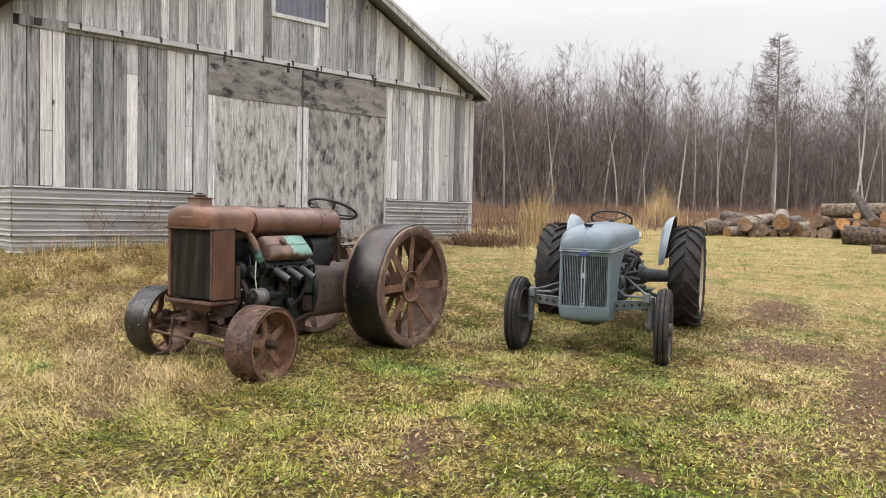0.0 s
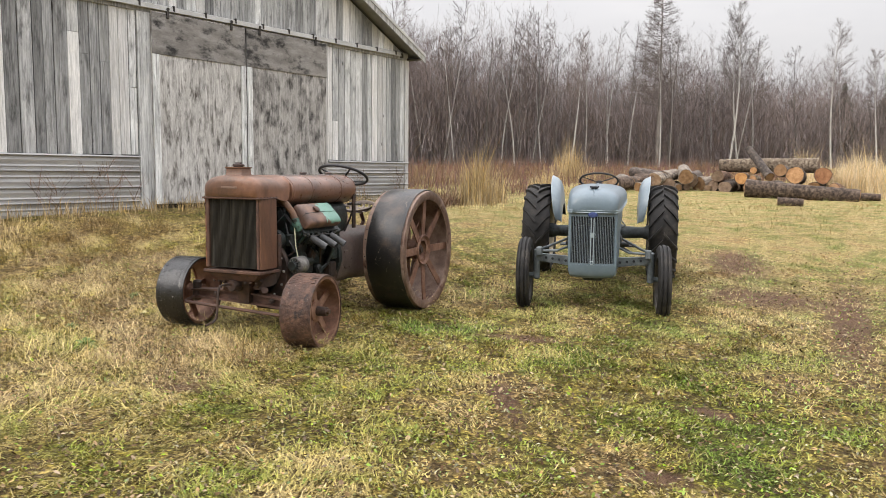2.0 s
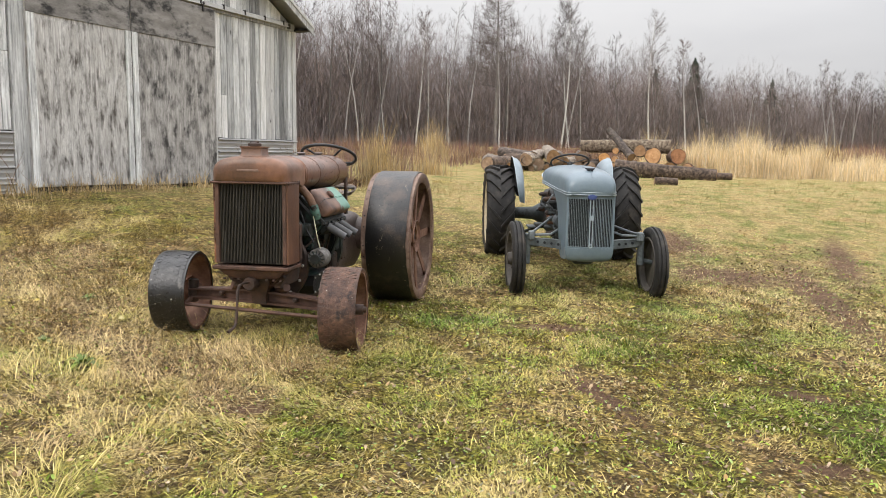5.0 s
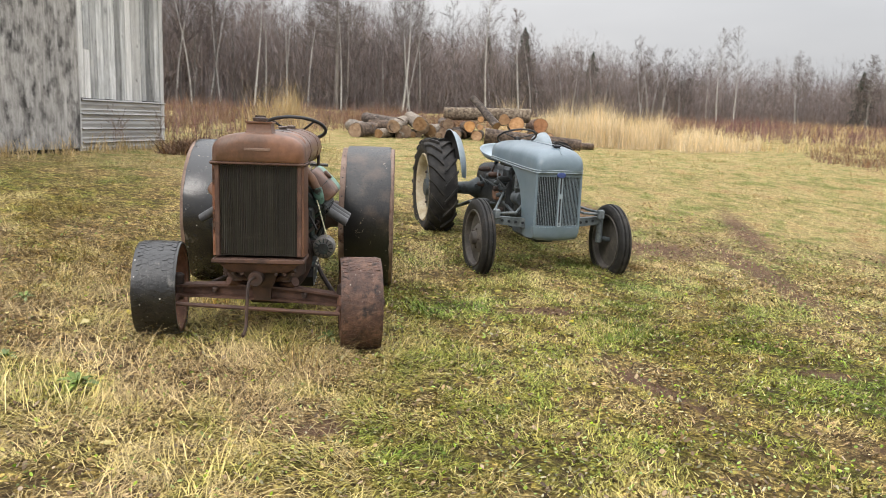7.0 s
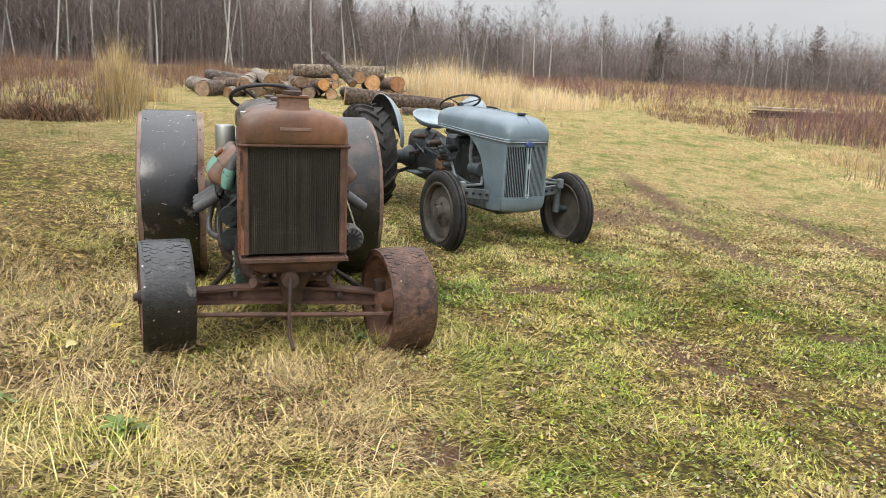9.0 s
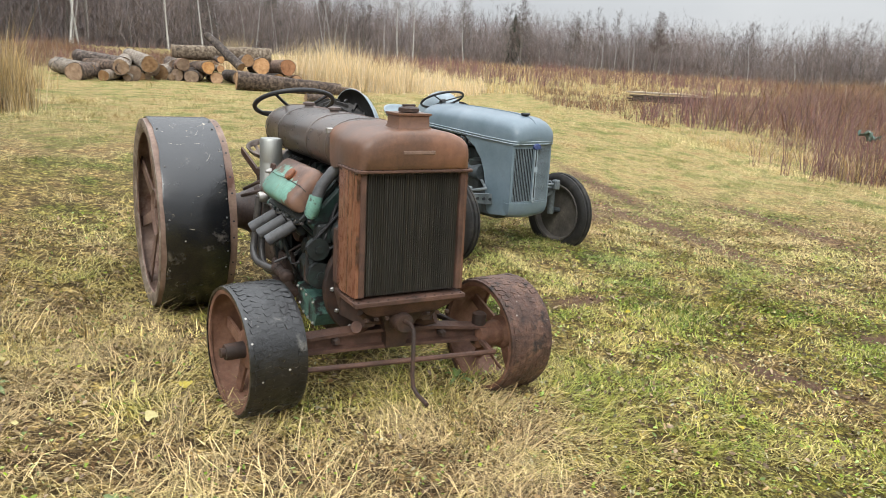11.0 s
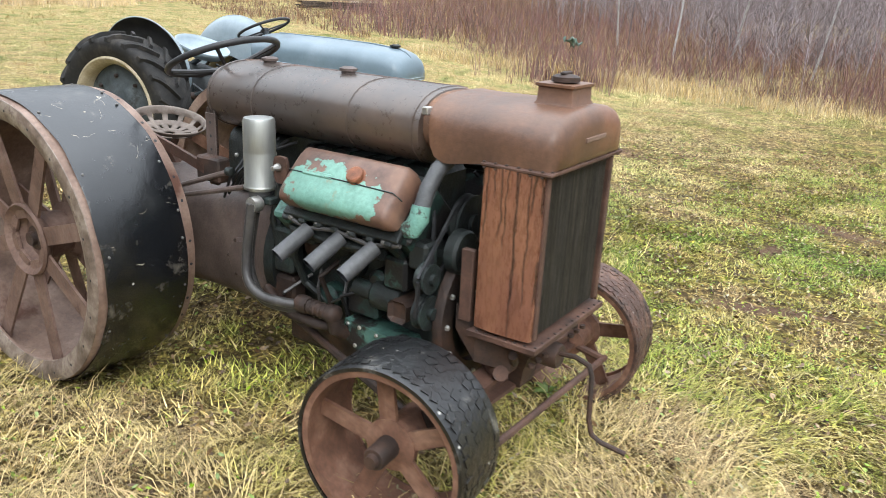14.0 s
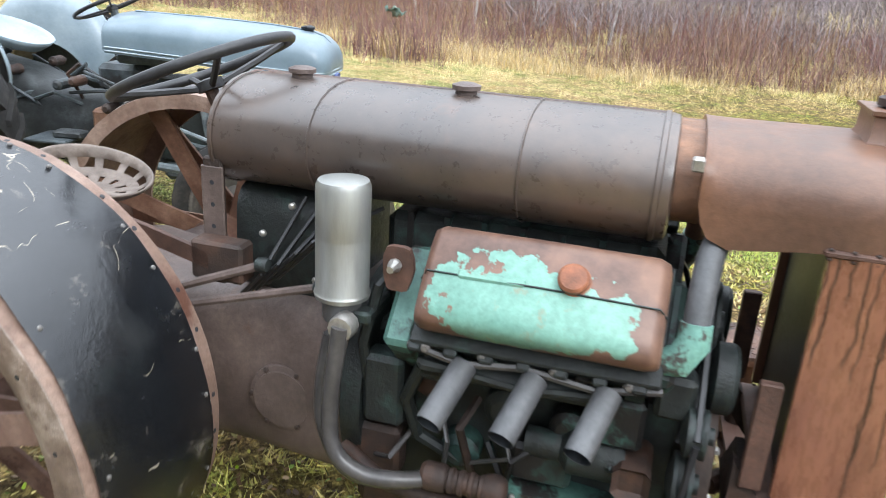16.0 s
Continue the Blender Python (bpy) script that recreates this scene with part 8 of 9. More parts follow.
        for i in range(n + 1):
            t = i / n
            a = 2 * math.pi * t
            lift = 0.001 + 0.0045 * t + 0.0012 * math.sin(7 * a) + 0.001 * math.sin(13 * a + 1)
            edge = 0.004 * math.sin(5 * a) + 0.002 * math.sin(17 * a)
            loops.append([(x + edge * (1 if x > 0 else 0.6), (r + lift) * math.sin(a), (r + lift) * math.cos(a)) for r, x in prof])
        b.loft(loops, closed=False, caps=True)
        b.made("rubber_band", M[band], wh, "black rubber belting wrapped round the rim", 40)
        rivet = None
        for k in range(24):
            a = 2 * math.pi * (k + 0.3 * (k % 2)) / 24
            for x in (-0.145, 0.165) if k % 2 else (-0.15,):
                rr = 0.5838
                m = Matrix.Rotation(a, 4, "X") @ Matrix.Translation((x, 0, rr))
                if rivet is None:
                    rivet = G().lathe([(0.0055, -0.003), (0.0055, 0.001), (0.003, 0.0025)], 8, "z").made("rivet", M["alloy"], wh, "", 0)
                    ob = rivet
                else:
                    ob = rivet.copy()
                    scene.collection.objects.link(ob)
                ob.matrix_local = m
        # holes of the ring and rim: near-black discs painted as shaded openings
        hole = None
        for k in range(22):
            m = Matrix.Rotation(2 * math.pi * k / 22 + 0.1, 4, "X") @ Matrix.Translation((0.2168, 0, 0.535))
            if hole is None:
                hole = G().lathe([(0.0055, -0.004), (0.0055, 0.0006)], 8, "x").made("rivet_hole", M["slot_dark"], wh, "", 0)
                ob = hole
            else:
                ob = hole.copy()
                scene.collection.objects.link(ob)
            ob.matrix_local = m
        edge_hole = None
        for k in range(28):
            m = Matrix.Rotation(2 * math.pi * (k + 0.25 * (k % 2)) / 28, 4, "X") @ Matrix.Translation((-0.186, 0, 0.571))
            if edge_hole is None:
                edge_hole = G().lathe([(0.006, -0.004), (0.006, 0.0007)], 8, "z").made("rivet_hole", M["slot_dark"], wh, "", 0)
                ob = edge_hole
            else:
                ob = edge_hole.copy()
                scene.collection.objects.link(ob)
            ob.matrix_local = m
        for k in range(8):
            a = 2 * math.pi * k / 8
            g = G()
            flat_spoke(g, a, 0.085, 0.14, 0.552, 0.165, 0.036, 0.033)
            g.made("spoke", M[bar], wh, sharp=0)
            g = G()
            flat_spoke(g, a + math.pi / 8, 0.085, -0.02, 0.552, -0.12, 0.036, 0.033)
            g.made("spoke", M[bar], wh, sharp=0)
        h = G().lathe([(0.045, -0.2), (0.09, -0.19), (0.12, -0.1), (0.12, -0.02), (0.09, 0.0), (0.1, 0.1), (0.145, 0.14), (0.15, 0.155), (0.142, 0.164), (0.105, 0.135), (0.08, 0.105), (0.05, 0.1)], 28, "x")
        h.made("hub", M[bar], wh, "", 35)
        h = G().lathe([(0.05, 0.098), (0.05, 0.118), (0.028, 0.122), (0.028, 0.14)], 12, "x")
        h.made("axle_nut", M["rust_dark"], wh, "", 35)
        return wh

    rear(1, 0.571, 0.797, "band_rusty", "rust_rim", "rim_worn", "rust_wheel")
    rear(-1, -0.624, 0.819, "band", "rust_rim", "rim_pale", "rust_spoke")

    def front(s, z, tread):
        w = G().lathe([(0.262, -0.12), (0.27, -0.12), (0.27, 0.12), (0.262, 0.12), (0.25, 0.118), (0.25, 0.11), (0.262, 0.105), (0.262, -0.105), (0.25, -0.11), (0.25, -0.118)], 56, "x", closed=True)
        wh = w.made("front_wheel", M["rust_wheel"], tr, "small spoked steel front wheel with bolted-on tyre tread", 35, loc=(s * 0.61, 0.0 if s > 0 else 0.045, z - ZB))
        wh.rotation_euler = (radians(8), 0, radians(6) + (0 if s > 0 else math.pi))
        b = G().lathe([(0.2705, -0.124), (0.282, -0.124), (0.287, -0.1), (0.289, 0.0), (0.287, 0.1), (0.282, 0.124), (0.2705, 0.124)], 56, "x", wob=0.002)
        b.f = b.f[:-2]
        tb = b.made("tread_strip", M[tread], wh, "worn tyre tread strip round the rim", 35)
        t = G()
        rg = random.Random(6)
        for k in range(54):
            a = 2 * math.pi * k / 54
            for i, x in enumerate((-0.094, -0.058, -0.021, 0.016, 0.053, 0.09)):
                m = Matrix.Rotation(a + (0.06 if i % 2 else 0) + rg.uniform(-0.01, 0.01), 4, "X") @ Matrix.Translation((x, 0, 0.286)) @ Matrix.Rotation((0.35 if i % 2 else -0.35) + rg.uniform(-0.2, 0.2), 4, "Z")
                t.box(-0.0155, 0.0155, -0.0125, 0.0125, -0.004, 0.0034 + rg.uniform(-0.002, 0.001), m=m)
        tagged(t.made("tread_pattern", M[tread], tb, "", 0), kind="stuff")
        for k in range(5):
            a = 2 * math.pi * k / 5 + math.pi / 2
            g = G()
            flat_spoke(g, a, 0.06, 0.035, 0.262, 0.03, 0.03, 0.027, 0.013)
            g.made("spoke", M["rust_wheel"], wh, sharp=0)
        h = G().lathe([(0.03, -0.14), (0.06, -0.13), (0.065, 0.0), (0.085, 0.02), (0.085, 0.045), (0.05, 0.052)], 24, "x")
        h.made("hub", M["rust_wheel"], wh, "", 35)
        h = G().lathe([(0.038, 0.05), (0.036, 0.13), (0.033, 0.135), (0.022, 0.135), (0.02, 0.155)], 16, "x")
        h.made("hub_cap", M["rust_dark"], wh, "dark tubular hub cap", 35)
        return wh

    front(1, 0.478, "tread_rusty")
    front(-1, 0.543, "tread_black")


def cover_paint(name, cy, cz, ry, rz):
    """Mint paint left in the middle of the cover, flaked to bare brown rust round its edges."""
    mt = surf(name, [(0.3, (0.105, 0.22, 0.172)), (0.6, (0.16, 0.305, 0.243)), (0.8, (0.24, 0.38, 0.31))], 6, rough=(0.3, 0.5), bump=0.06, stain=((0.2, 0.17, 0.105), 16, 0.6, (1, 1, 1), 0.12))
    t = mt.node_tree
    bs = t.nodes["Principled BSDF"]
    paint = bs.inputs["Base Color"].links[0].from_socket
    co = nd(t, "ShaderNodeTexCoord").outputs["Object"]
    d = nd(t, "ShaderNodeVectorMath", {0: co, 1: (0, -cy, -cz)}, operation="ADD").outputs[0]
    d = nd(t, "ShaderNodeVectorMath", {0: d, 1: (0, 1 / ry, 1 / rz)}, operation="MULTIPLY").outputs[0]
    ln = nd(t, "ShaderNodeVectorMath", {0: d}, operation="LENGTH").outputs["Value"]
    ns = nd(t, "ShaderNodeTexNoise", {"Vector": co, "Scale": 9.0, "Detail": 9.0, "Roughness": 0.6}).outputs["Fac"]
    ad = nd(t, "ShaderNodeMath", {0: ns, 1: 2.2, 2: ln}, operation="MULTIPLY_ADD").outputs[0]
    bare = nd(t, "ShaderNodeMapRange", {0: ad, 1: 2.02, 2: 2.06}).outputs[0]
    rusty = ramp(t, ns, [(0.35, (0.07, 0.04, 0.03)), (0.5, (0.13, 0.073, 0.052)), (0.65, (0.19, 0.105, 0.07))])
    t.links.new(mixc(t, bare, paint, rusty), bs.inputs["Base Color"])
    return mt


M["teal_cover"] = cover_paint("teal_cover", 0.545, 1.165, 0.2, 0.085)
M["brown_cover"] = cover_paint("brown_cover", 0.68, 1.22, 0.15, 0.12)
M["rust_wheel"] = surf("rust_wheel", [(0.25, (0.07, 0.034, 0.022)), (0.5, (0.16, 0.08, 0.051)), (0.75, (0.29, 0.17, 0.117))], 8, rough=(0.55, 0.85), bump=0.25)
M["rim_worn"] = surf("rim_worn", [(0.3, (0.075, 0.042, 0.03)), (0.52, (0.15, 0.092, 0.066)), (0.72, (0.3, 0.22, 0.17))], 8, rough=(0.4, 0.7), bump=0.35, bscale=18, spec=0.45, stain=((0.085, 0.04, 0.026), 7, 0.55, (1, 1, 1), 0.1))
M["rust_seat"] = surf("rust_seat", [(0.3, (0.085, 0.065, 0.053)), (0.7, (0.2, 0.162, 0.135))], 9, rough=(0.5, 0.75), bump=0.15)
build_old_tractor()


# ---- grey tractor ----
M["gear_grime"] = surf("gear_grime", [(0.3, (0.012, 0.013, 0.013)), (0.55, (0.03, 0.033, 0.034)), (0.8, (0.08, 0.09, 0.092))], 9, rough=(0.45, 0.7), bump=0.25, stain=((0.07, 0.045, 0.03), 8, 0.62, (1, 1, 1), 0.1))


def build_grey_tractor():
    ZB = 0.2
    tr = empty("tractor", pose(1.2014, 6.992, ZB, 0, 0, -21), "small blue-grey vintage farm tractor with pneumatic tyres", "tractor")
    off = (0, 0, -ZB)

    def P(g, name, mat, label="", par=None, sharp=35):
        return g.made(name, M[mat], par or tr, label, sharp, loc=off if par is None else (0, 0, 0))

    # hood
    secs = [arch(0, 1.2, 1.26, 0.12, -0.222, 18, 2.2), arch(0, 1.185, 1.315, 0.19, -0.212, 18, 2.3), arch(0, 1.178, 1.352, 0.218, -0.19, 18, 2.5), arch(0, 1.176, 1.385, 0.231, -0.15, 18, 2.6),
            arch(0, 1.18, 1.408, 0.24, -0.08, 18, 2.7), arch(0, 1.192, 1.428, 0.258, 0.15, 18, 2.7), arch(0, 1.215, 1.442, 0.28, 0.5, 18, 2.7), arch(0, 1.238, 1.448, 0.3, 0.85, 18, 2.7), arch(0, 1.245, 1.446, 0.305, 0.98, 18, 2.7),
            arch(0, 1.26, 1.43, 0.295, 1.0, 18, 2.7)]
    hood = P(G().loft(secs), "hood", "grey_paint", "smooth rounded blue-grey hood", None, 40)
    for dz in (0.0, 0.02):
        g = G()
        for s in (-1, 1):
            pts = [(0, -0.222, 1.19 + dz), (s * 0.12, -0.218, 1.19 + dz), (s * 0.19, -0.208, 1.19 + dz), (s * 0.222, -0.185, 1.19 + dz), (s * 0.235, -0.15, 1.191 + dz), (s * 0.244, -0.08, 1.195 + dz), (s * 0.262, 0.15, 1.206 + dz),
                   (s * 0.284, 0.5, 1.229 + dz), (s * 0.304, 0.85, 1.252 + dz), (s * 0.309, 0.98, 1.258 + dz)]
            g.tube(pts, 0.0045, 6)
        P(g, "hood_trim", "grey_pale", "pale raised trim line", hood, 60)
    P(G().tube([(0, -0.19, 1.353), (0, -0.15, 1.387), (0, -0.08, 1.41), (0, 0.15, 1.43), (0, 0.5, 1.444), (0, 0.95, 1.45)], 0.006, 6), "hood_ridge", "grey_paint", "", hood, 60)
    g = G().lathe([(0.03, 1.402), (0.03, 1.418), (0.04, 1.42), (0.04, 1.43), (0.02, 1.436)], 18, "z", m=Matrix.Translation((0, -0.06, 0)))
    g.box(-0.045, 0.045, -0.068, -0.052, 1.424, 1.436, 0.003)
    P(g, "radiator_cap", "slot_dark", "dark radiator cap", hood)
    # grille shell: two canted halves with vertical bars round a bright centre strip
    shell = G()
    for s in (-1, 1):
        A, B = Vector((0.0, -0.218, 0)), Vector((s * 0.225, -0.172, 0))
        d = (B - A).normalized()
        nn = Vector((d.y * s, -d.x * s, 0)).normalized()
        if nn.y > 0:
            nn = -nn

        def slab(g, a, b, z0, z1, t0=0.0, t1=-0.018):
            p = [A + d * a + nn * t0, A + d * b + nn * t0, A + d * b + nn * t1, A + d * a + nn * t1]
            g.loft([[(q.x, q.y, z0) for q in p], [(q.x, q.y, z1) for q in p]])
        W = (B - A).length
        slab(shell, 0.0, 0.02, 0.69, 1.178)
        slab(shell, W - 0.022, W, 0.69, 1.178)
        slab(shell, 0.02, W - 0.022, 1.15, 1.178)
        slab(shell, 0.02, W - 0.022, 0.69, 0.705)
        dark = G()
        slab(dark, 0.0, W, 0.69, 1.175, -0.044, -0.05)
        P(dark, "radiator_screen", "slot_dark", "", None, 0)
        n = 12
        for i in range(n):
            a = 0.02 + (W - 0.042) * (i + 0.5) / n
            bar = G()
            slab(bar, a - 0.0012, a + 0.0012, 0.704, 1.151, 0.001, -0.006)
            P(bar, "grille_bar", "guard_paint", "", None, 0)
        # side panel with the swept cut-out behind it
        out = [(-0.1, 0.577), (-0.14, 0.602), (-0.163, 0.64), (-0.172, 0.69), (-0.172, 1.178), (-0.08, 1.182), (0.15, 1.195), (0.42, 1.212), (0.36, 1.18), (0.27, 1.12), (0.19, 1.03), (0.14, 0.92), (0.115, 0.8), (0.11, 0.66), (0.1, 0.585), (0.07, 0.565)]

        def sx(y, z):
            return s * (0.225 + 0.075 * max(0, y + 0.172) ** 0.8 * 0.9 - 0.05 * max(0, 0.7 - z) / 0.15 * 0.5)
        g = G().loft([[(sx(y, z), y, z) for y, z in out], [(sx(y, z) - s * 0.014, y, z) for y, z in out]])
        P(g, "side_panel", "grey_paint", "", None, 30)
    P(shell, "grille_frame", "grey_paint", "painted grille surround", None, 0)
    nose = []
    for z, k, dy in ((0.69, 1.0, 0.0), (0.64, 0.985, 0.004), (0.6, 0.95, 0.014), (0.575, 0.88, 0.03), (0.562, 0.7, 0.055), (0.558, 0.4, 0.09)):
        nose.append([(-0.225 * k, -0.172 + dy, z), (-0.12 * k, -0.2 + dy, z), (0, -0.219 + dy, z), (0.12 * k, -0.2 + dy, z), (0.225 * k, -0.172 + dy, z), (0.225 * k, 0.05, z), (-0.225 * k, 0.05, z)])
    P(G().loft(nose), "nose", "grey_paint", "rounded lower nose piece", None, 50)
    # solid bar; its near-black colour gives the shade of a slot
    strip = P(G().box(-0.011, 0.011, -0.222, -0.214, 0.715, 1.15, 0.002), "centre_strip", "slot_dark", "dark strip painted as a shaded slot between bright rails", None, 0)
    for e in (-1, 1):
        P(G().box(e * 0.0125 - 0.0045, e * 0.0125 + 0.0045, -0.228, -0.2145, 0.71, 1.152, 0.002), "strip_rail", "grey_pale", "pale bright rail", strip, 0)
    P(G().box(-0.019, 0.019, -0.231, -0.2285, 0.955, 1.0, 0.001), "strip_plate", "grey_pale", "", strip, 0)
    P(G().lathe([(0.001, -0.238), (0.03, -0.236), (0.036, -0.228), (0.036, -0.22)], 20, "y", m=Matrix.Translation((0, 0, 1.168)) @ Matrix.Diagonal((1.25, 1, 0.72, 1))), "badge", "badge", "blue oval badge", hood)
    P(G().lathe([(0.01, -0.229), (0.017, -0.229), (0.019, -0.222), (0.019, -0.21), (0.01, -0.21)], 16, "y", closed=True, m=Matrix.Translation((0, 0, 0.715))), "crank_hole", "grey_pale", "ring round the crank hole", strip)
    # engine and running gear
    P(G().box(-0.13, 0.13, 0.08, 0.8, 0.62, 1.1, 0.02), "engine_block", "grime", "dark oily engine block")
    P(G().box(-0.11, 0.11, 0.1, 0.8, 0.5, 0.63, 0.03), "oil_sump", "grey_dirty")
    P(G().box(-0.21, 0.21, -0.06, 0.02, 0.62, 1.17, 0.01), "radiator", "slot_dark")
    for s in (-1, 1):
        P(G().lathe([(0.02, 0.22), (0.065, 0.225), (0.072, 0.25), (0.072, 0.4), (0.06, 0.42), (0.03, 0.43)], 18, "y", m=Matrix.Translation((s * 0.2, 0, 0.9))), "generator" if s < 0 else "air_cleaner", "grey_dirty", "rounded grey housing on the engine's flank")
        P(G().tube([(s * 0.17, 0.5, 1.18), (s * 0.18, 0.5, 1.0), (s * 0.16, 0.48, 0.8)], 0.022, 10), "engine_pipe", "axle_grey")
        P(G().tube([(s * 0.16, 0.2, 0.72), (s * 0.2, 0.5, 0.74), (s * 0.18, 0.9, 0.8)], 0.016, 8), "steering_rod", "grey_dirty")
        P(G().lathe([(0.02, 0.6), (0.08, 0.6), (0.08, 0.85), (0.04, 0.87)], 16, "z", m=Matrix.Translation((s * 0.17, 0.32, 0.15))), "filter_bowl", "grime")
    P(G().box(-0.22, 0.22, 0.6, 0.98, 1.18, 1.24, 0.02), "fuel_tank", "grey_dirty")
    secs = [oval(0, 0.8, 0.2, 0.26, 0.78, 20, 4), oval(0, 0.79, 0.17, 0.22, 0.9, 20, 4), oval(0, 0.78, 0.15, 0.2, 1.3, 20, 4), oval(0, 0.86, 0.19, 0.24, 1.6, 20, 4), oval(0, 0.9, 0.2, 0.26, 1.9, 20, 4), oval(0, 0.9, 0.12, 0.18, 2.02, 20, 4)]
    gear = P(G().loft(secs), "gearbox", "gear_grime", "grimy grey gearbox and rear axle case", None, 40)
    rk = random.Random(17)
    for s in (-1, 1):
        for k in range(9):
            y, z = rk.uniform(0.85, 1.75), rk.uniform(0.7, 1.12)
            P(G().lathe([(0.012, s * 0.12), (0.03, s * 0.14), (0.03, s * rk.uniform(0.19, 0.25)), (0.015, s * 0.26)], 10, "x", m=Matrix.Translation((0, y, z))), "cover_cap", rk.choice(["gear_grime", "grey_dirty", "rust_dark"]))
        for k in range(7):
            y = rk.uniform(0.8, 1.5)
            P(G().tube([(s * 0.14, y, rk.uniform(0.8, 1.0)), (s * rk.uniform(0.2, 0.3), y + rk.uniform(0, 0.2), rk.uniform(0.9, 1.1)), (s * 0.16, y + rk.uniform(0.2, 0.5), rk.uniform(0.75, 1.15))], rk.uniform(0.008, 0.014), 6), "control_rod", rk.choice(["gear_grime", "grey_dirty"]))
        P(G().box(s * 0.3 - 0.05, s * 0.3 + 0.05, 1.15, 1.32, 0.76, 0.8, 0.01), "pedal", "gear_grime")
    P(G().box(-0.24, -0.1, 1.02, 1.14, 0.8, 0.92, 0.02), "starter_box", "rust_orange", "rusty orange box beside the gearbox")
    P(G().box(-0.13, 0.13, 0.9, 1.15, 1.0, 1.16, 0.03), "dash_housing", "grey_dirty")
    for s in (-1, 1):
        g = G().lathe([(0.13, s * 0.15), (0.12, s * 0.22), (0.075, s * 0.3), (0.065, s * 0.5), (0.09, s * 0.56), (0.09, s * 0.6)], 18, "x", m=Matrix.Translation((0, 1.85, 0.86)))
        P(g, "axle_trumpet", "grey_dirty", "", gear)
        P(G().box(s * 0.17 if s > 0 else -0.42, 0.42 if s > 0 else -0.17, 1.2, 1.45, 0.74, 0.76, 0.006), "footplate", "grey_dirty")
        P(G().tube([(s * 0.2, 1.9, 0.72), (s * 0.3, 2.2, 0.62), (s * 0.38, 2.5, 0.55)], 0.022, 8), "lift_arm", "grey_dirty")
        P(G().tube([(s * 0.12, 1.25, 0.95), (s * 0.2, 1.28, 1.1), (s * 0.2, 1.2, 1.16)], 0.011, 6), "lever", "rust_dark")
    # front axle with swept radius rods
    ax = P(G().loft([[(x, y0, z0), (x, y1, z0), (x, y1, z1), (x, y0, z1)] for x, y0, y1, z0, z1 in ((-0.54, 0.06, 0.12, 0.69, 0.76), (-0.2, 0.03, 0.1, 0.65, 0.74), (0.2, 0.03, 0.1, 0.65, 0.74), (0.54, 0.06, 0.12, 0.69, 0.76))]), "front_axle", "axle_grey", "grey beam front axle")
    for s in (-1, 1):
        # row of axle holes as dark discs on the solid beam, shade in colour
        for k in range(4):
            P(G().lathe([(0.013, 0.024), (0.013, 0.05)], 10, "y", m=Matrix.Translation((s * (0.26 + 0.065 * k), 0.0 + 0.006 * k, 0.7 + 0.007 * k))), "axle_hole", "slot_dark", "", ax)
        P(G().tube([(s * 0.5, 0.03, 0.79), (s * 0.34, 0.0, 0.8), (s * 0.22, 0.2, 0.84)], 0.012, 8), "tie_rod", "axle_grey")
        P(G().box(s * 0.52 - 0.03, s * 0.52 + 0.03, -0.01, 0.05, 0.74, 0.83, 0.01), "steering_arm", "axle_grey", "", ax)
        P(G().lathe([(0.02, 0.5), (0.032, 0.51), (0.032, 0.79), (0.02, 0.8)], 12, "z", m=Matrix.Translation((s * 0.55, 0.09, 0))), "king_pin", "axle_grey", "", ax)
        P(G().tube([(s * 0.55, 0.09, 0.55), (s * 0.66, 0.09, 0.53)], 0.024, 10), "spindle", "grey_dirty", "", ax)
        P(G().tube([(s * 0.54, 0.1, 0.69), (s * 0.35, 0.55, 0.64), (s * 0.14, 1.15, 0.62)], 0.024, 8), "radius_rod", "axle_grey")
        P(G().tube([(s * 0.53, 0.09, 0.8), (s * 0.47, 0.22, 0.81), (s * 0.2, 0.85, 0.9)], 0.013, 8), "drag_link", "axle_grey")
    # steering wheel
    m = pose(0, 1.1, 1.475, -24, 0, 0)
    sw = P(G().ring((0, 0, 0), 0.205, 0.011, 40, 8, m=m), "steering_wheel", "wheel_black", "thin black three-spoke steering wheel", None, 60)
    g = G()
    for k in range(3):
        a = math.pi / 2 + k * 2.0944
        g.tube([(0, 0, -0.02), (0.2 * math.cos(a), 0.2 * math.sin(a), 0)], 0.006, 6, m=m)
    g.lathe([(0.03, -0.035), (0.032, -0.01), (0.015, 0.0)], 14, "z", m=m)
    P(g, "wheel_spokes", "wheel_black", "", sw)
    P(G().tube([(0, 1.09, 1.46), (0, 0.95, 1.12)], 0.024, 10), "steering_column", "grey_dirty")
    # seat
    sm = pose(0, 1.75, 1.21, 20, 0, 0)
    prof = [(0.02, 0.0), (0.1, 0.006), (0.17, 0.03), (0.21, 0.075), (0.222, 0.1)]
    g = G().lathe(prof, 30, "z", m=sm)
    g.f = g.f[:-2]
    seat = P(g, "seat", "grey_pale", "pale grey steel pan seat", None, 50)
    md = seat.modifiers.new("thickness", "SOLIDIFY")
    md.thickness = 0.006
    P(G().tube([(0, 1.75, 1.195), (0, 1.85, 1.14), (0, 1.9, 1.12)], 0.022, 8), "seat_spring", "grey_dirty")

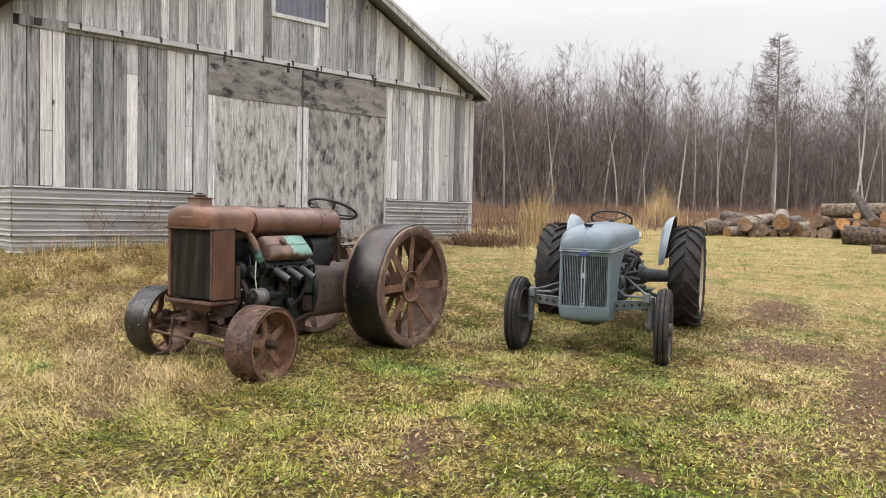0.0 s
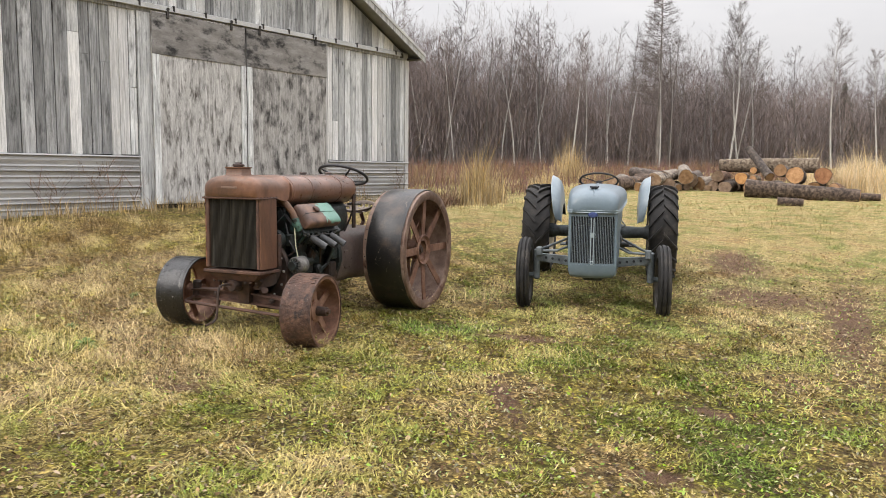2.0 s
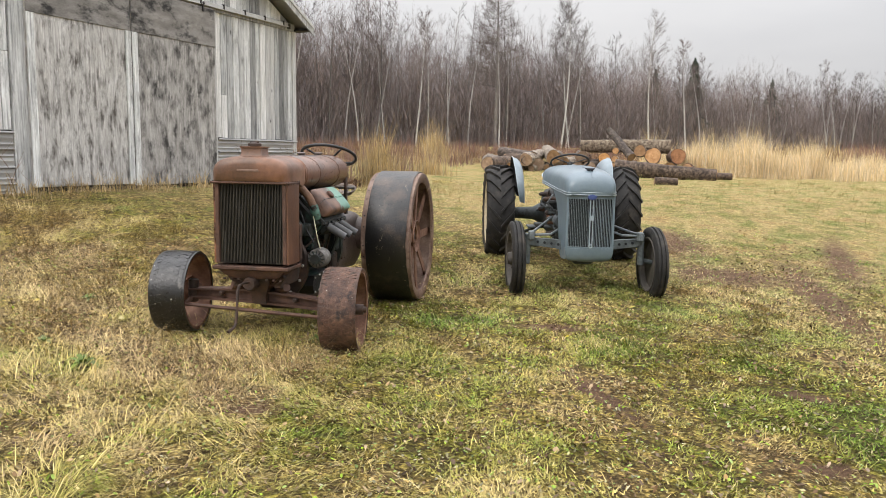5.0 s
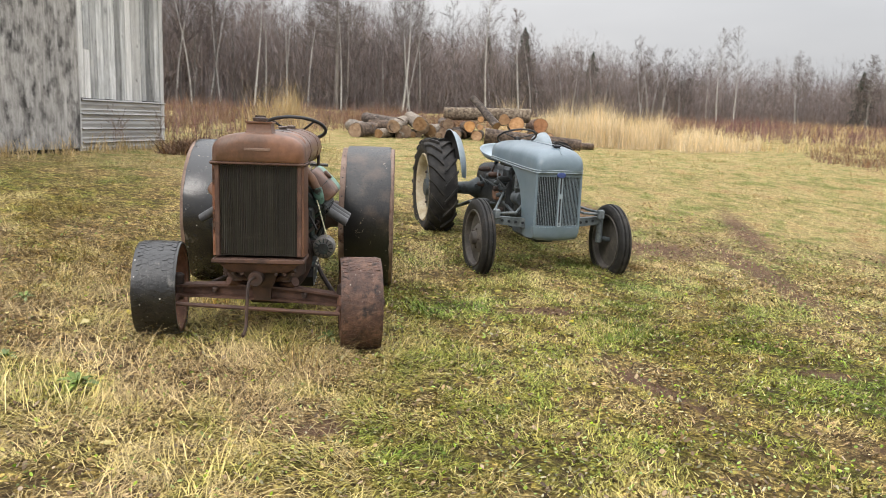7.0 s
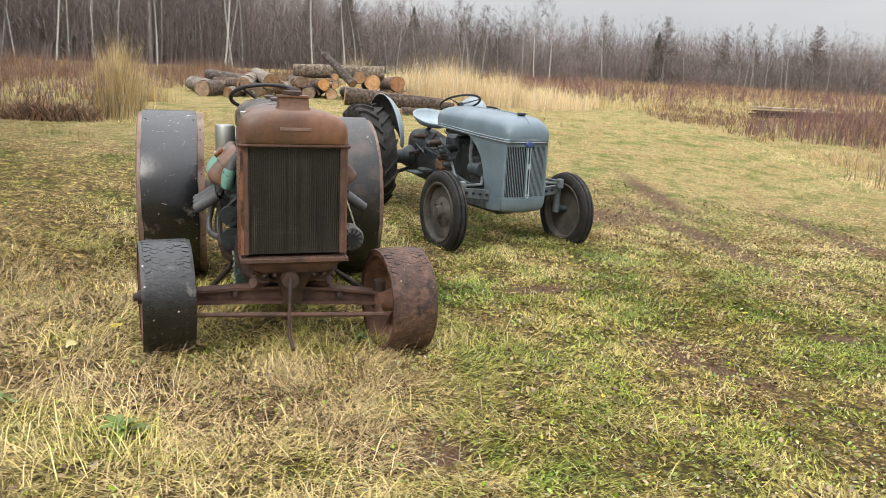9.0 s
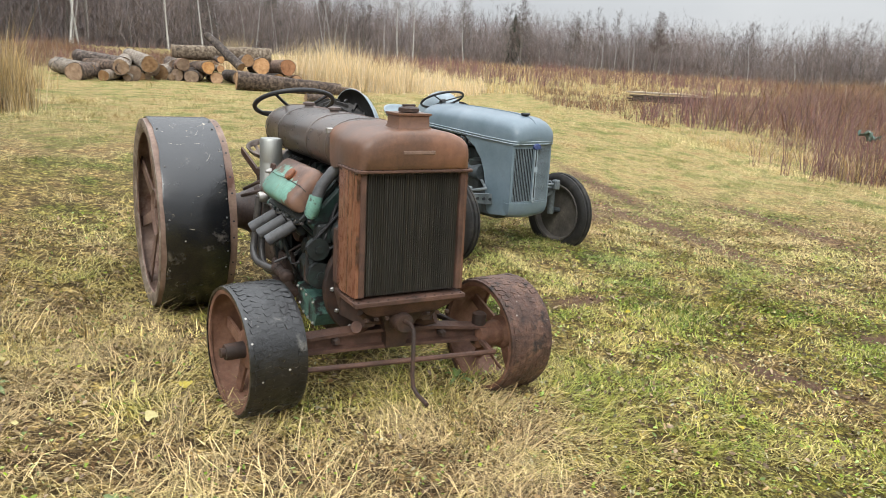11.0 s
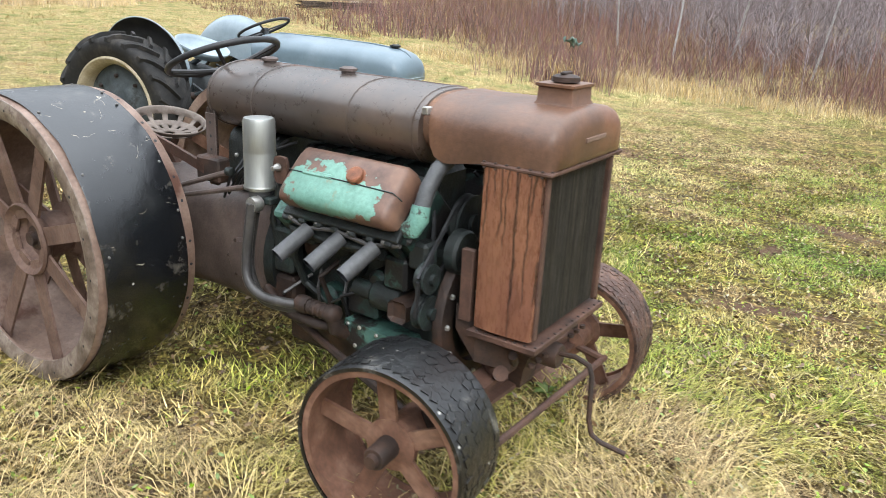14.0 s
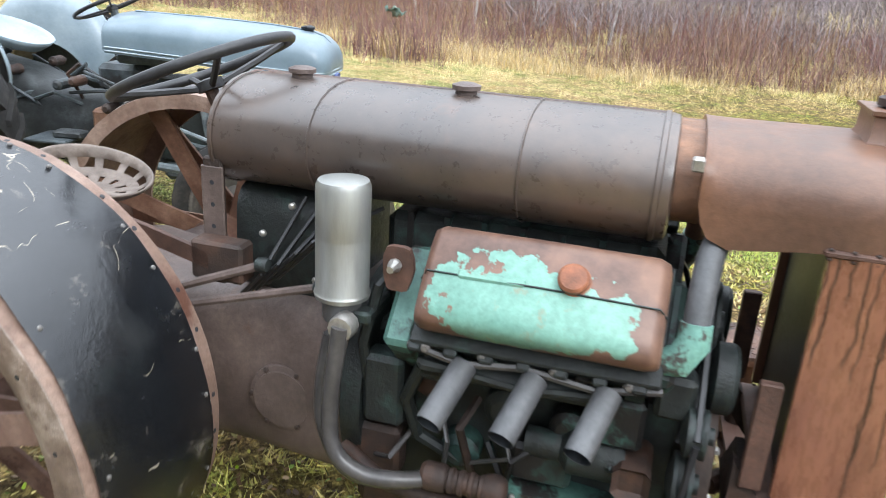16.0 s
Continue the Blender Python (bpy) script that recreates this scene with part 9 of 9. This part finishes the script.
    # mudguards: plates whose rim flares out over the tyre, painted inside, dark on the tyre's side
    for s in (-1, 1):
        n = 28
        inner, under = [], []
        for i in range(n + 1):
            t = i / n
            a = radians(20 + 130 * t)
            k = math.sin(math.pi * min(1, max(0, t * 1.01 + 0.02))) ** (0.6 if t < 0.5 else 0.42)
            r1 = 0.37 + 0.3 * k

            def at(x, r):
                return (s * x, 1.85 - r * math.cos(a), 0.865 + r * math.sin(a) * 0.985)
            row = [(x * (0.3 + 0.7 * k) + 0.43, 0.33 + (r1 - 0.33) * f) for x, f in ((0.0, 0.0), (0.008, 0.35), (0.022, 0.65), (0.045, 0.82), (0.08, 0.93), (0.125, 0.985), (0.135, 1.0))]
            inner.append([at(x, r) for x, r in row])
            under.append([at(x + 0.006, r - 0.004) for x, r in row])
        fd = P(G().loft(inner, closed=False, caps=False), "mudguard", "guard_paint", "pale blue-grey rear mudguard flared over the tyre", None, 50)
        P(G().loft(under, closed=False, caps=False), "tyre_side", "fender_under", "dark side towards the tyre", fd, 50)
        P(G().tube([r[-1] for r in inner], 0.005, 6), "rim_bead", "grey_pale", "worn pale edge", fd, 60)

    def rear(s):
        w = G().lathe([(0.36, -0.13), (0.375, -0.14), (0.39, -0.13), (0.36, -0.1), (0.345, 0.0), (0.36, 0.1), (0.39, 0.13), (0.375, 0.14), (0.36, 0.13), (0.335, 0.1), (0.325, 0.0), (0.335, -0.1)], 56, "x", closed=True)
        wh = w.made("rear_wheel", M["rim_cream"], tr, "large rear wheel with cream rim and lugged tyre", 40, loc=(s * 0.715, 1.85, 0.86 - ZB))
        wh.rotation_euler = (radians(5), 0, 0 if s > 0 else math.pi)
        ty = G().lathe([(0.385, -0.125), (0.43, -0.15), (0.48, -0.158), (0.515, -0.145), (0.53, -0.11), (0.536, 0.0), (0.53, 0.11), (0.515, 0.145), (0.48, 0.158), (0.43, 0.15), (0.385, 0.125)], 64, "x", closed=False)
        ty.f = ty.f[:-2]
        tyre = ty.made("tyre", M["tyre"], wh, "black agricultural tyre with chevron lugs", 50)
        for side in (-1, 1):
            for k in range(20):
                a = 2 * math.pi * (k + (0.5 if side > 0 else 0)) / 20
                g = G()
                loops = []
                for i in range(6):
                    t = i / 5
                    x = side * (0.004 + 0.158 * t)
                    aa = a + 0.34 * t
                    rr = 0.536 - 0.006 * t - (0.022 * max(0, t - 0.6) / 0.4)
                    top = rr + 0.03 - (0.012 if t > 0.9 else 0)
                    wd = 0.034 / 0.55
                    loops.append([(x, rad * math.cos(aa + q), rad * math.sin(aa + q)) for rad, q in ((rr - 0.012, -wd * 0.62), (top, -wd * 0.42), (top, wd * 0.42), (rr - 0.012, wd * 0.62))])
                g.loft(loops)
                g.made("lug", M["tyre"], tyre, sharp=0)
        d = G().lathe([(0.33, 0.03), (0.3, 0.045), (0.2, 0.05), (0.17, 0.075), (0.1, 0.08), (0.095, 0.11), (0.05, 0.115)], 40, "x")
        disc = d.made("wheel_disc", M["grey_dirty"], wh, "dull grey wheel centre", 40)
        studs([(0.05, 0.245 * math.cos(2 * math.pi * k / 8), 0.245 * math.sin(2 * math.pi * k / 8)) for k in range(8)], M["rust_dark"], disc, 0.016, 0.02, "x", 1, "wheel_bolt")

    def front(s, turn):
        w = G().lathe([(0.235, -0.05), (0.25, -0.055), (0.255, -0.045), (0.235, -0.03), (0.228, 0.0), (0.235, 0.03), (0.255, 0.045), (0.25, 0.055), (0.235, 0.05), (0.222, 0.0)], 44, "x", closed=True)
        wh = w.made("front_wheel", M["rim_dust"], tr, "narrow front wheel with ribbed tyre and dusty rim", 40, loc=(s * 0.665, 0.09, (0.55 if s < 0 else 0.51) - ZB))
        wh.rotation_euler = (0, 0, radians(turn) + (0 if s > 0 else math.pi))
        wh.scale = (1.05, 1.055, 1.055)
        prof = [(0.25, -0.042), (0.285, -0.06), (0.315, -0.058), (0.333, -0.046), (0.342, -0.04), (0.343, -0.027), (0.334, -0.024), (0.334, -0.018), (0.349, -0.012), (0.35, 0.012), (0.334, 0.018), (0.334, 0.024), (0.343, 0.027), (0.342, 0.04), (0.333, 0.046), (0.315, 0.058), (0.285, 0.06), (0.25, 0.042)]
        t = G().lathe(prof, 56, "x")
        t.f = t.f[:-2]
        t.made("tyre", M["tyre"], wh, "black ribbed front tyre", 50)
        d = G().lathe([(0.228, 0.0), (0.2, 0.012), (0.13, 0.0), (0.1, 0.025), (0.06, 0.03), (0.052, 0.07), (0.03, 0.075)], 32, "x")
        disc = d.made("wheel_disc", M["rim_dust"], wh, "", 40)
        studs([(0.02, 0.085 * math.cos(2 * math.pi * k / 5), 0.085 * math.sin(2 * math.pi * k / 5)) for k in range(5)], M["rust_dark"], disc, 0.011, 0.018, "x", 1, "wheel_bolt")

    rear(1)
    rear(-1)
    front(1, 2)
    front(-1, 2)


build_grey_tractor()
